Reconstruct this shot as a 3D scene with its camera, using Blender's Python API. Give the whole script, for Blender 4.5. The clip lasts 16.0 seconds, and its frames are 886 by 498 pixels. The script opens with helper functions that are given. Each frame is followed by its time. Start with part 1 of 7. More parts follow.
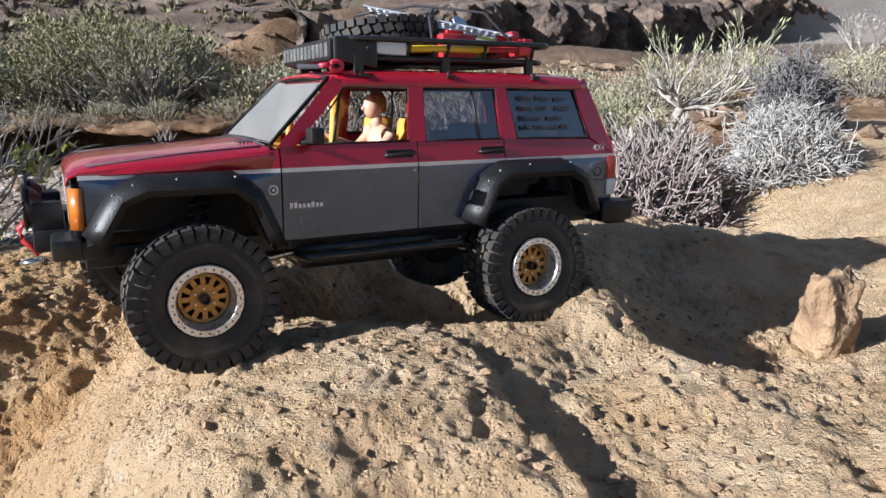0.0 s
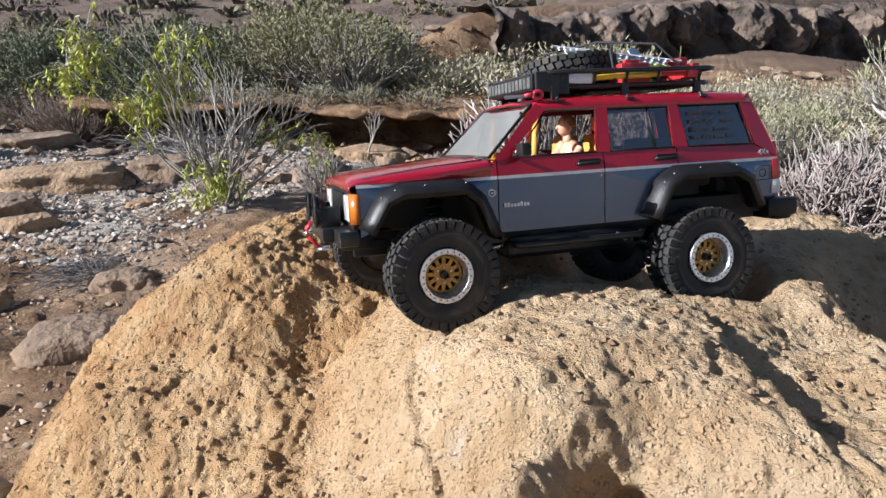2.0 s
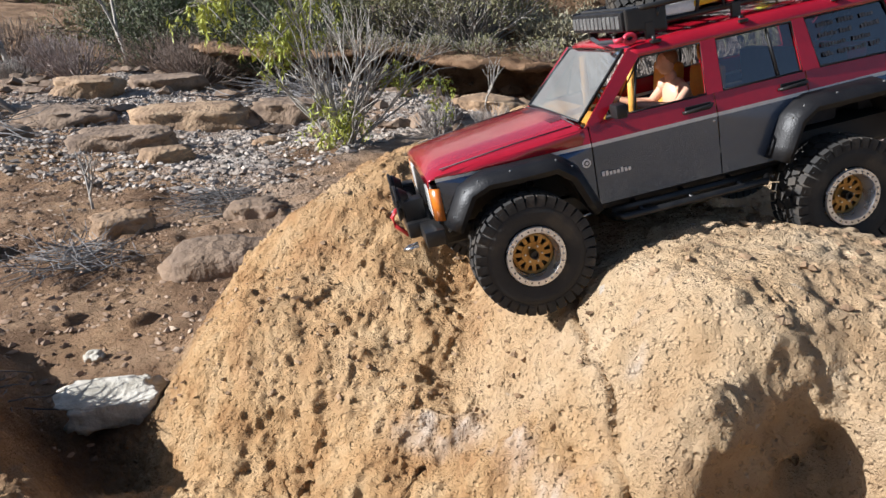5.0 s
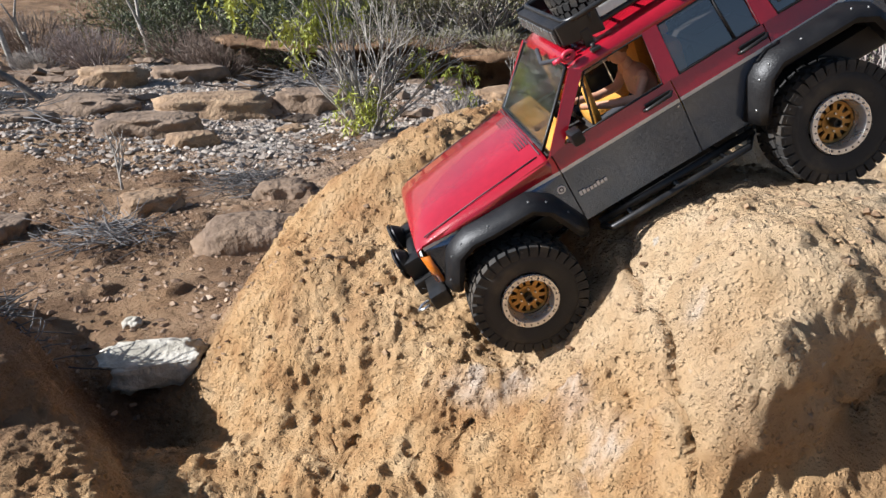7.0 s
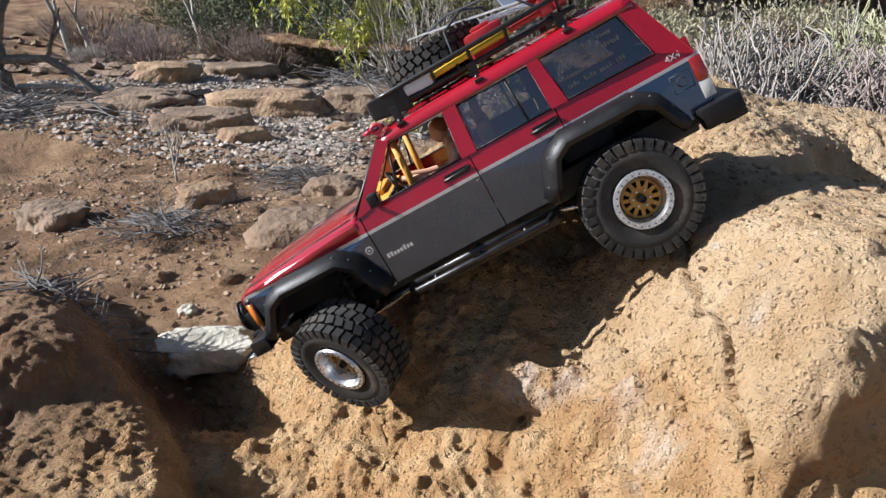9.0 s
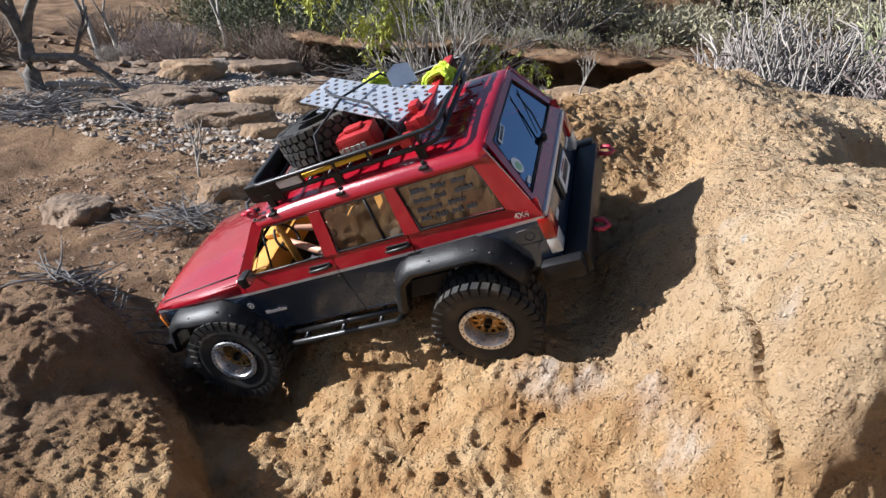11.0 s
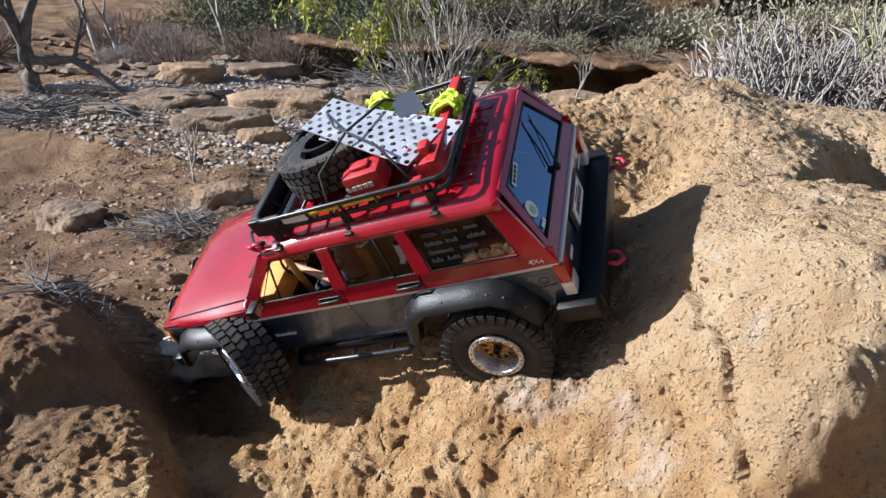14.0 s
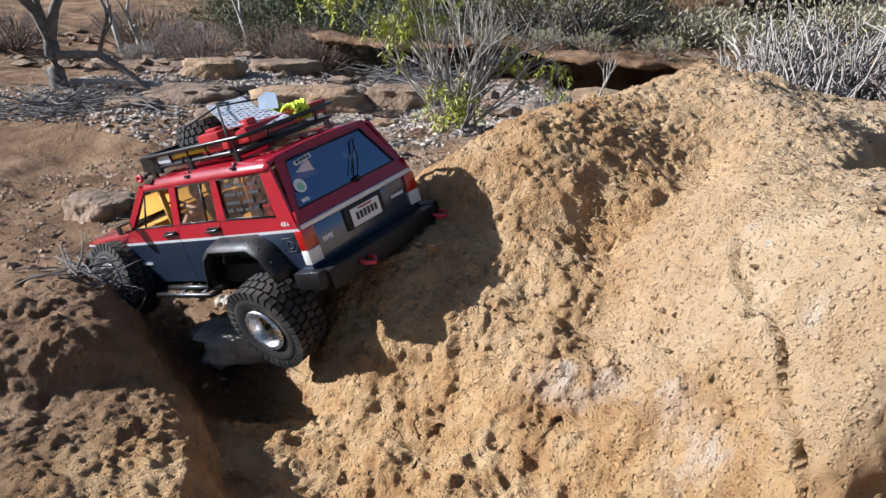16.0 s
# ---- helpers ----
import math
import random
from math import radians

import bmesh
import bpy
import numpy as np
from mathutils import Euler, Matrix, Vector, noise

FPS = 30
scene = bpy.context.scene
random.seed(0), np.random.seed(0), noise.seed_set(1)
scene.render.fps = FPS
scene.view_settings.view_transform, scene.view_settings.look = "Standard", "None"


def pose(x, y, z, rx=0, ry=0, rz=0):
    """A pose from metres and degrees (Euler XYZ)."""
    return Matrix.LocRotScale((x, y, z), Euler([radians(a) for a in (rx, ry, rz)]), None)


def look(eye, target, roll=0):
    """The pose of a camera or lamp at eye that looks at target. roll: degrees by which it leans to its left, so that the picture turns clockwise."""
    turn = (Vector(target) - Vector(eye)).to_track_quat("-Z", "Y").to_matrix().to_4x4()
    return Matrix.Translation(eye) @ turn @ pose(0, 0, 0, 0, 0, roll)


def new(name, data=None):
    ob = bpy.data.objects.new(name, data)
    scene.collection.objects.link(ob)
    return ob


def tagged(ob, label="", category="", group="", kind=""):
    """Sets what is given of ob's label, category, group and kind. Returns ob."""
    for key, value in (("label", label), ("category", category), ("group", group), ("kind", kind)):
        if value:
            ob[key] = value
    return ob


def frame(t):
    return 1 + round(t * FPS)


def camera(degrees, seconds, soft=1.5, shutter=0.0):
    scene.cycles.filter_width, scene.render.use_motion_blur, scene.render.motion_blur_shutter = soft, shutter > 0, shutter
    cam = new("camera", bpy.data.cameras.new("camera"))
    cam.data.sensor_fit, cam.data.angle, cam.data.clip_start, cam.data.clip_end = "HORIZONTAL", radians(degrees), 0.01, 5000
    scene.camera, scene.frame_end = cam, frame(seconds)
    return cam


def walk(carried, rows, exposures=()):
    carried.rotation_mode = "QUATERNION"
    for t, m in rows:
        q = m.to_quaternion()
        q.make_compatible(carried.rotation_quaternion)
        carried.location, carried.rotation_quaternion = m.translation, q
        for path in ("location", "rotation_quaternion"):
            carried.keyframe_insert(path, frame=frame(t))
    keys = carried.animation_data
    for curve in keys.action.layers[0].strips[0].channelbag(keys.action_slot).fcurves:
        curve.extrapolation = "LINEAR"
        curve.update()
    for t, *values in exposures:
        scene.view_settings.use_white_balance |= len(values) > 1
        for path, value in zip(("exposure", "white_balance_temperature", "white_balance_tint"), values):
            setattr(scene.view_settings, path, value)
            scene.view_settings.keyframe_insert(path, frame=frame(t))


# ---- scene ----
import itertools

cam = camera(63.4, 16.0)
PATH = [
    (0, (0.03, -0.0082, 0.4518), (-0.1055, 1.6955, -0.17), -2.2),
    (0.5, (0.0155, -0.01, 0.4473), (-0.1427, 1.69, -0.1764), -1.5),
    (1, (-0.0036, -0.0655, 0.4755), (-0.2882, 1.62, -0.1445), -0.8),
    (1.5, (-0.0191, -0.1464, 0.4909), (-0.4755, 1.5045, -0.12), -0.5),
    (2, (-0.0336, -0.1827, 0.4845), (-0.5645, 1.44, -0.1391), -0.9),
    (2.5, (-0.0509, -0.1864, 0.4718), (-0.5945, 1.4127, -0.2009), -1.1),
    (3, (-0.06, -0.1745, 0.46), (-0.6327, 1.4009, -0.2436), -0.5),
    (3.5, (-0.0709, -0.1745, 0.4518), (-0.7073, 1.3718, -0.2609), -0.5),
    (4, (-0.0864, -0.1782, 0.4509), (-0.7791, 1.3445, -0.2618), -0.6),
    (6.5, (-0.1136, -0.2355, 0.3973), (-0.8791, 1.2509, -0.3182), -0.6),
    (7, (-0.1245, -0.2373, 0.3927), (-0.9, 1.2445, -0.3209), -0.4),
    (7.5, (-0.1255, -0.2373, 0.3891), (-0.9227, 1.2336, -0.3236), -0.3),
    (8, (-0.1236, -0.2373, 0.3873), (-0.9391, 1.2236, -0.3245), -0.2),
    (8.5, (-0.1291, -0.2427, 0.3891), (-0.9564, 1.2109, -0.3227), -0.3),
    (9, (-0.1355, -0.2564, 0.3918), (-0.9964, 1.18, -0.3164), 0.3),
    (11.5, (-0.1382, -0.2427, 0.3782), (-1.0491, 1.1609, -0.3336), -0.2),
    (12, (-0.1364, -0.2418, 0.3827), (-1.0455, 1.1627, -0.3282), -0.1),
    (12.5, (-0.1318, -0.2391, 0.3882), (-1.0409, 1.1664, -0.3227), -0.2),
    (13, (-0.1255, -0.2391, 0.3864), (-1.0336, 1.1664, -0.3245), -0.2),
    (13.5, (-0.1245, -0.2382, 0.3945), (-1.0336, 1.1673, -0.3145), -0.2),
    (14, (-0.12, -0.2309, 0.3945), (-1.0318, 1.1727, -0.3145), -0.1),
    (14.5, (-0.1227, -0.2309, 0.3891), (-1.0373, 1.1718, -0.3191), -0.0),
    (15, (-0.1309, -0.2391, 0.3882), (-1.0555, 1.1573, -0.3209), 0.0),
    (15.5, (-0.1364, -0.2391, 0.3845), (-1.0736, 1.1491, -0.3236), 0.1),
    (16, (-0.1418, -0.2418, 0.3773), (-1.0864, 1.14, -0.3318), 0.1),
]
walk(cam, [(t, look(eye, target, roll)) for t, eye, target, roll in PATH], [(0, 1.11, 5650, 10), (4, 1.05, 5800, 10), (6.5, 1.02, 5850, 10), (16, 0.99, 5650, 10)])

# ---- light ----
SUN_AZ, SUN_EL = 240.0, 27.0
world = bpy.data.worlds.new("world")
scene.world = world
world.use_nodes = True
sky = world.node_tree.nodes.new("ShaderNodeTexSky")
sky.sky_type, sky.sun_disc = "NISHITA", False
sky.sun_elevation, sky.sun_rotation = radians(SUN_EL), radians(SUN_AZ)
world.node_tree.links.new(sky.outputs[0], world.node_tree.nodes["Background"].inputs[0])
world.node_tree.nodes["Background"].inputs[1].default_value = 0.048
sun = new("sun", bpy.data.lights.new("sun", "SUN"))
sun.data.energy, sun.data.angle, sun.data.color = 5.0, radians(0.53), (1.0, 0.95, 0.88)
to_sun = Vector((math.sin(radians(SUN_AZ)) * math.cos(radians(SUN_EL)), math.cos(radians(SUN_AZ)) * math.cos(radians(SUN_EL)), math.sin(radians(SUN_EL))))
sun.matrix_world = look(to_sun * 20, (0, 0, 0))


# ---- materials ----
def material(name, colors, rough=0.6, metal=0.0, scale=20.0, bump=0.0, bump_scale=None, rough_vary=0.1, coat=0.0, detail=6.0, island=0.0):
    """A surface with two or three colours mixed by noise at one scale, a finer mottling, and fine relief."""
    m = bpy.data.materials.new(name)
    m.use_nodes = True
    nt = m.node_tree
    b = nt.nodes["Principled BSDF"]
    tc = nt.nodes.new("ShaderNodeTexCoord")
    n1 = nt.nodes.new("ShaderNodeTexNoise")
    n1.inputs["Scale"].default_value, n1.inputs["Detail"].default_value = scale, detail
    nt.links.new(tc.outputs["Object"], n1.inputs["Vector"])
    ramp_node = nt.nodes.new("ShaderNodeValToRGB")
    stops = ramp_node.color_ramp.elements
    while len(stops) < len(colors):
        stops.new(0.5)
    for i, c in enumerate(colors):
        stops[i].position = 0.32 + 0.36 * i / max(1, len(colors) - 1)
        stops[i].color = (*c, 1)
    nt.links.new(n1.outputs["Fac"], ramp_node.inputs["Fac"])
    out = ramp_node.outputs["Color"]
    n2 = nt.nodes.new("ShaderNodeTexNoise")
    n2.inputs["Scale"].default_value, n2.inputs["Detail"].default_value = scale * 9, 3.0
    nt.links.new(tc.outputs["Object"], n2.inputs["Vector"])
    fine = nt.nodes.new("ShaderNodeMapRange")
    fine.inputs["To Min"].default_value, fine.inputs["To Max"].default_value = 0.86, 1.14
    nt.links.new(n2.outputs["Fac"], fine.inputs["Value"])
    mul = nt.nodes.new("ShaderNodeVectorMath")
    mul.operation = "SCALE"
    nt.links.new(out, mul.inputs[0])
    nt.links.new(fine.outputs["Result"], mul.inputs["Scale"])
    out = mul.outputs["Vector"]
    if island:
        geo = nt.nodes.new("ShaderNodeNewGeometry")
        mr = nt.nodes.new("ShaderNodeMapRange")
        mr.inputs["To Min"].default_value, mr.inputs["To Max"].default_value = 1 - island, 1 + island
        nt.links.new(geo.outputs["Random Per Island"], mr.inputs["Value"])
        mul2 = nt.nodes.new("ShaderNodeVectorMath")
        mul2.operation = "SCALE"
        nt.links.new(out, mul2.inputs[0])
        nt.links.new(mr.outputs["Result"], mul2.inputs["Scale"])
        out = mul2.outputs["Vector"]
    nt.links.new(out, b.inputs["Base Color"])
    rr = nt.nodes.new("ShaderNodeMapRange")
    rr.inputs["To Min"].default_value, rr.inputs["To Max"].default_value = max(0.02, rough - rough_vary), min(1, rough + rough_vary)
    nt.links.new(n1.outputs["Fac"], rr.inputs["Value"])
    nt.links.new(rr.outputs["Result"], b.inputs["Roughness"])
    b.inputs["Metallic"].default_value = metal
    b.inputs["Coat Weight"].default_value = coat
    if bump:
        n3 = nt.nodes.new("ShaderNodeTexNoise")
        n3.inputs["Scale"].default_value, n3.inputs["Detail"].default_value = bump_scale or scale * 6, 5.0
        nt.links.new(tc.outputs["Object"], n3.inputs["Vector"])
        bp = nt.nodes.new("ShaderNodeBump")
        bp.inputs["Distance"].default_value = bump
        nt.links.new(n3.outputs["Fac"], bp.inputs["Height"])
        nt.links.new(bp.outputs["Normal"], b.inputs["Normal"])
    return m


def glass(name, tint, clear=0.7, rough=0.03, film=0.0, sheen=(1, 1, 1)):
    """Thin tinted plastic glazing with a mirror film: see-through, with a gloss that grows at grazing angles."""
    m = bpy.data.materials.new(name)
    m.use_nodes = True
    nt = m.node_tree
    nt.nodes.remove(nt.nodes["Principled BSDF"])
    tr, gl, mix, fr = (nt.nodes.new(k) for k in ("ShaderNodeBsdfTransparent", "ShaderNodeBsdfGlossy", "ShaderNodeMixShader", "ShaderNodeFresnel"))
    tr.inputs["Color"].default_value = (*[clear * c for c in tint], 1)
    gl.inputs["Roughness"].default_value = rough
    fr.inputs["IOR"].default_value = 1.55
    gl.inputs["Color"].default_value = (*sheen, 1)
    more = nt.nodes.new("ShaderNodeMath")
    more.operation = "ADD"
    more.inputs[1].default_value = film
    nt.links.new(fr.outputs[0], more.inputs[0])
    nt.links.new(more.outputs[0], mix.inputs[0])
    nt.links.new(tr.outputs[0], mix.inputs[1])
    nt.links.new(gl.outputs[0], mix.inputs[2])
    nt.links.new(mix.outputs[0], nt.nodes["Material Output"].inputs["Surface"])
    return m


RED = material("red_paint", [(0.25, 0.004, 0.013), (0.31, 0.006, 0.016)], 0.22, 0.0, 14, 0.0002, 400, 0.08, 0.7)
GREY = material("grey_paint", [(0.055, 0.084, 0.145), (0.066, 0.096, 0.160), (0.082, 0.110, 0.165)], 0.24, 0.75, 16, 0.0, 300, 0.08, 0.5)
STRIPE = material("silver_stripe", [(0.55, 0.55, 0.56), (0.62, 0.62, 0.62)], 0.35, 0.2, 60)
BLACK = material("black_plastic", [(0.006, 0.006, 0.007), (0.014, 0.013, 0.013)], 0.45, 0.0, 40, 0.0003, 500)
BLACK.node_tree.nodes["Principled BSDF"].inputs["Specular IOR Level"].default_value = 0.3
BLACKMETAL = material("black_steel", [(0.012, 0.012, 0.013), (0.03, 0.028, 0.026)], 0.35, 0.3, 60)
RUBBER = material("tyre_rubber", [(0.012, 0.012, 0.012), (0.022, 0.020, 0.018), (0.06, 0.048, 0.035)], 0.75, 0.0, 35, 0.0004, 500)
ALLOY = material("rim_alloy", [(0.58, 0.58, 0.59), (0.72, 0.72, 0.73)], 0.28, 0.8, 60, 0.0001, 700)
GOLD = material("gold_rim_centre", [(0.30, 0.16, 0.04), (0.42, 0.24, 0.07)], 0.35, 0.75, 70)
CHROME = material("steel", [(0.5, 0.5, 0.5), (0.62, 0.62, 0.61)], 0.25, 0.95, 80)
AMBER = material("amber_lens", [(0.42, 0.10, 0.008), (0.50, 0.15, 0.012)], 0.2, 0.0, 120, coat=0.6)
LENS_RED = material("red_lens", [(0.32, 0.008, 0.006), (0.40, 0.015, 0.01)], 0.2, 0.0, 120, coat=0.6)
LENS_WHITE = material("clear_lens", [(0.55, 0.55, 0.52), (0.65, 0.65, 0.62)], 0.2, 0.0, 120, coat=0.6)
OCHRE = material("ochre_upholstery", [(0.52, 0.24, 0.03), (0.62, 0.31, 0.05)], 0.6, 0.0, 40, 0.0006, 400)
SKIN = material("doll_skin", [(0.60, 0.33, 0.21), (0.66, 0.38, 0.25)], 0.45, 0.0, 60)
HAIR = material("doll_hair", [(0.20, 0.08, 0.03), (0.28, 0.12, 0.05)], 0.6, 0.0, 200)
DARKCLOTH = material("dark_cloth", [(0.012, 0.013, 0.018), (0.03, 0.03, 0.035)], 0.8, 0.0, 80)
CAVITY = material("dark_cabin_lining", [(0.02, 0.018, 0.016), (0.035, 0.03, 0.027)], 0.8, 0.0, 30)
YELLOW = material("yellow_handle", [(0.62, 0.38, 0.01), (0.72, 0.46, 0.02)], 0.4, 0.0, 60)
NEON = material("neon_strap", [(0.50, 0.62, 0.02), (0.62, 0.74, 0.05)], 0.7, 0.0, 90, 0.0008, 600)
REDTOOL = material("red_enamel", [(0.36, 0.018, 0.022), (0.44, 0.03, 0.032)], 0.4, 0.1, 60)
PINK = material("red_plastic", [(0.42, 0.02, 0.045), (0.5, 0.03, 0.06)], 0.4, 0.0, 60)
ALU = material("brushed_aluminium", [(0.62, 0.64, 0.68), (0.74, 0.75, 0.78)], 0.38, 0.7, 50, 0.0002, 300)
PALE = material("pale_plastic", [(0.58, 0.62, 0.68), (0.68, 0.72, 0.76)], 0.4, 0.0, 50)
# blue-grey of the spade blade, lightened in the base colour for reflected sky
BLUEGREY_SHEEN = material("blue_grey_sky_sheen", [(0.26, 0.31, 0.40), (0.34, 0.39, 0.47)], 0.35, 0.3, 40)
LAMPCELL = material("dark_lamp_cell", [(0.10, 0.10, 0.10), (0.18, 0.18, 0.17)], 0.25, 0.3, 80)
WHITE = material("white_print", [(0.72, 0.72, 0.70), (0.8, 0.8, 0.78)], 0.5, 0.0, 60)
INK = material("dark_print", [(0.02, 0.02, 0.025), (0.04, 0.04, 0.045)], 0.6, 0.0, 60)
GREEN_PRINT = material("green_print", [(0.25, 0.5, 0.3), (0.3, 0.58, 0.35)], 0.5, 0.0, 60)
CLEAR = glass("windscreen_plastic", (0.92, 0.94, 0.97), 0.75, 0.06, 0.58, (0.84, 0.94, 1.0))
TINT = glass("smoked_window", (0.94, 0.90, 0.88), 0.62, 0.04, 0.15, (1.0, 0.92, 0.88))
REARGLASS = glass("dark_rear_window", (0.40, 0.45, 0.6), 0.35, 0.04, 0.30, (0.60, 0.75, 1.0))
STONE_WHITE = material("pale_limestone", [(0.30, 0.27, 0.21), (0.46, 0.42, 0.34), (0.56, 0.52, 0.44)], 0.95, 0.0, 30, 0.004, 110)
STONE_TAN = material("tan_sandstone", [(0.17, 0.105, 0.058), (0.28, 0.18, 0.10), (0.37, 0.255, 0.15)], 0.92, 0.0, 11, 0.016, 45)
STONE_BROWN = material("brown_rock", [(0.12, 0.078, 0.05), (0.20, 0.135, 0.085), (0.29, 0.205, 0.14)], 0.92, 0.0, 8, 0.014, 40)
BARK = material("grey_bark", [(0.20, 0.175, 0.15), (0.32, 0.29, 0.25), (0.40, 0.36, 0.31)], 0.9, 0.0, 40, 0.001, 300, island=0.25)
BARK_DARK = material("dark_bark", [(0.07, 0.060, 0.052), (0.12, 0.105, 0.09), (0.18, 0.16, 0.135)], 0.9, 0.0, 30, 0.001, 300, island=0.25)
TWIG = material("pale_grey_twig", [(0.20, 0.17, 0.15), (0.29, 0.255, 0.225), (0.38, 0.335, 0.29)], 0.9, 0.0, 12, 0.0005, 300, island=0.35)
TWIG_PALE = material("bleached_twig", [(0.24, 0.22, 0.20), (0.34, 0.32, 0.29), (0.42, 0.40, 0.36)], 0.9, 0.0, 12, 0.0005, 300, island=0.3)
TWIG_ROSE = material("rosy_grey_twig", [(0.15, 0.115, 0.10), (0.23, 0.18, 0.16), (0.32, 0.265, 0.235)], 0.9, 0.0, 9, 0.0005, 300, island=0.35)
TWIG_GREEN = material("grey_green_stem", [(0.22, 0.22, 0.13), (0.32, 0.32, 0.18), (0.40, 0.38, 0.23)], 0.85, 0.0, 10, 0.0005, 300, island=0.3)
TWIG_DRY = material("dry_brown_twig", [(0.13, 0.09, 0.065), (0.20, 0.145, 0.11), (0.26, 0.20, 0.16)], 0.9, 0.0, 12, island=0.35)
TWIG_DARK = material("dark_grey_twig", [(0.08, 0.075, 0.072), (0.14, 0.13, 0.125), (0.21, 0.20, 0.19)], 0.9, 0.0, 12, island=0.35)
LEAF_YELLOW = material("yellow_green_leaf", [(0.25, 0.28, 0.03), (0.36, 0.38, 0.045), (0.45, 0.45, 0.08)], 0.6, 0.0, 14, island=0.3)
LEAF_DARK = material("dull_green_leaf", [(0.050, 0.065, 0.028), (0.085, 0.10, 0.042), (0.13, 0.14, 0.06)], 0.7, 0.0, 5, island=0.4)
LEAF_OLIVE = material("olive_leaf", [(0.12, 0.12, 0.05), (0.18, 0.17, 0.075), (0.24, 0.22, 0.10)], 0.7, 0.0, 5, island=0.35)
LEAF_PALE = material("pale_dry_leaf", [(0.20, 0.18, 0.11), (0.29, 0.26, 0.16), (0.36, 0.33, 0.22)], 0.7, 0.0, 5, island=0.35)
DARKROCK = material("dark_volcanic_rock", [(0.035, 0.027, 0.022), (0.10, 0.072, 0.055), (0.20, 0.145, 0.105)], 0.95, 0.0, 3.5, 0.06, 14)
SCRUB = material("far_scrub", [(0.06, 0.048, 0.035), (0.11, 0.09, 0.06), (0.16, 0.145, 0.09)], 0.9, 0.0, 1.5, island=0.4)
GRAVEL = material("gravel", [(0.24, 0.185, 0.14), (0.33, 0.275, 0.225), (0.43, 0.375, 0.32)], 0.9, 0.0, 8, 0.002, 80, island=0.28)
SOILSTONE = material("earthy_stone", [(0.18, 0.115, 0.07), (0.29, 0.195, 0.125), (0.40, 0.30, 0.215)], 0.92, 0.0, 8, 0.002, 80, island=0.3)
def bell(x, y, cx, cy, rx, ry, turn, h, power=2.0):
    """A rounded swelling: height h at its middle, spent at about its radii."""
    a = np.radians(turn)
    u = ((x - cx) * np.cos(a) + (y - cy) * np.sin(a)) / rx
    v = (-(x - cx) * np.sin(a) + (y - cy) * np.cos(a)) / ry
    return h * np.exp(-(u * u + v * v) ** (power / 2))
def ramp(v, a, b):
    t = np.clip((v - a) / (b - a), 0, 1)
    return t * t * (3 - 2 * t)
def smax(a, b, k):
    h = np.clip(0.5 + 0.5 * (a - b) / k, 0, 1)
    return b + (a - b) * h + k * h * (1 - h)
def soften(d, k):
    return 0.5 * (d + np.sqrt(d * d + k * k))


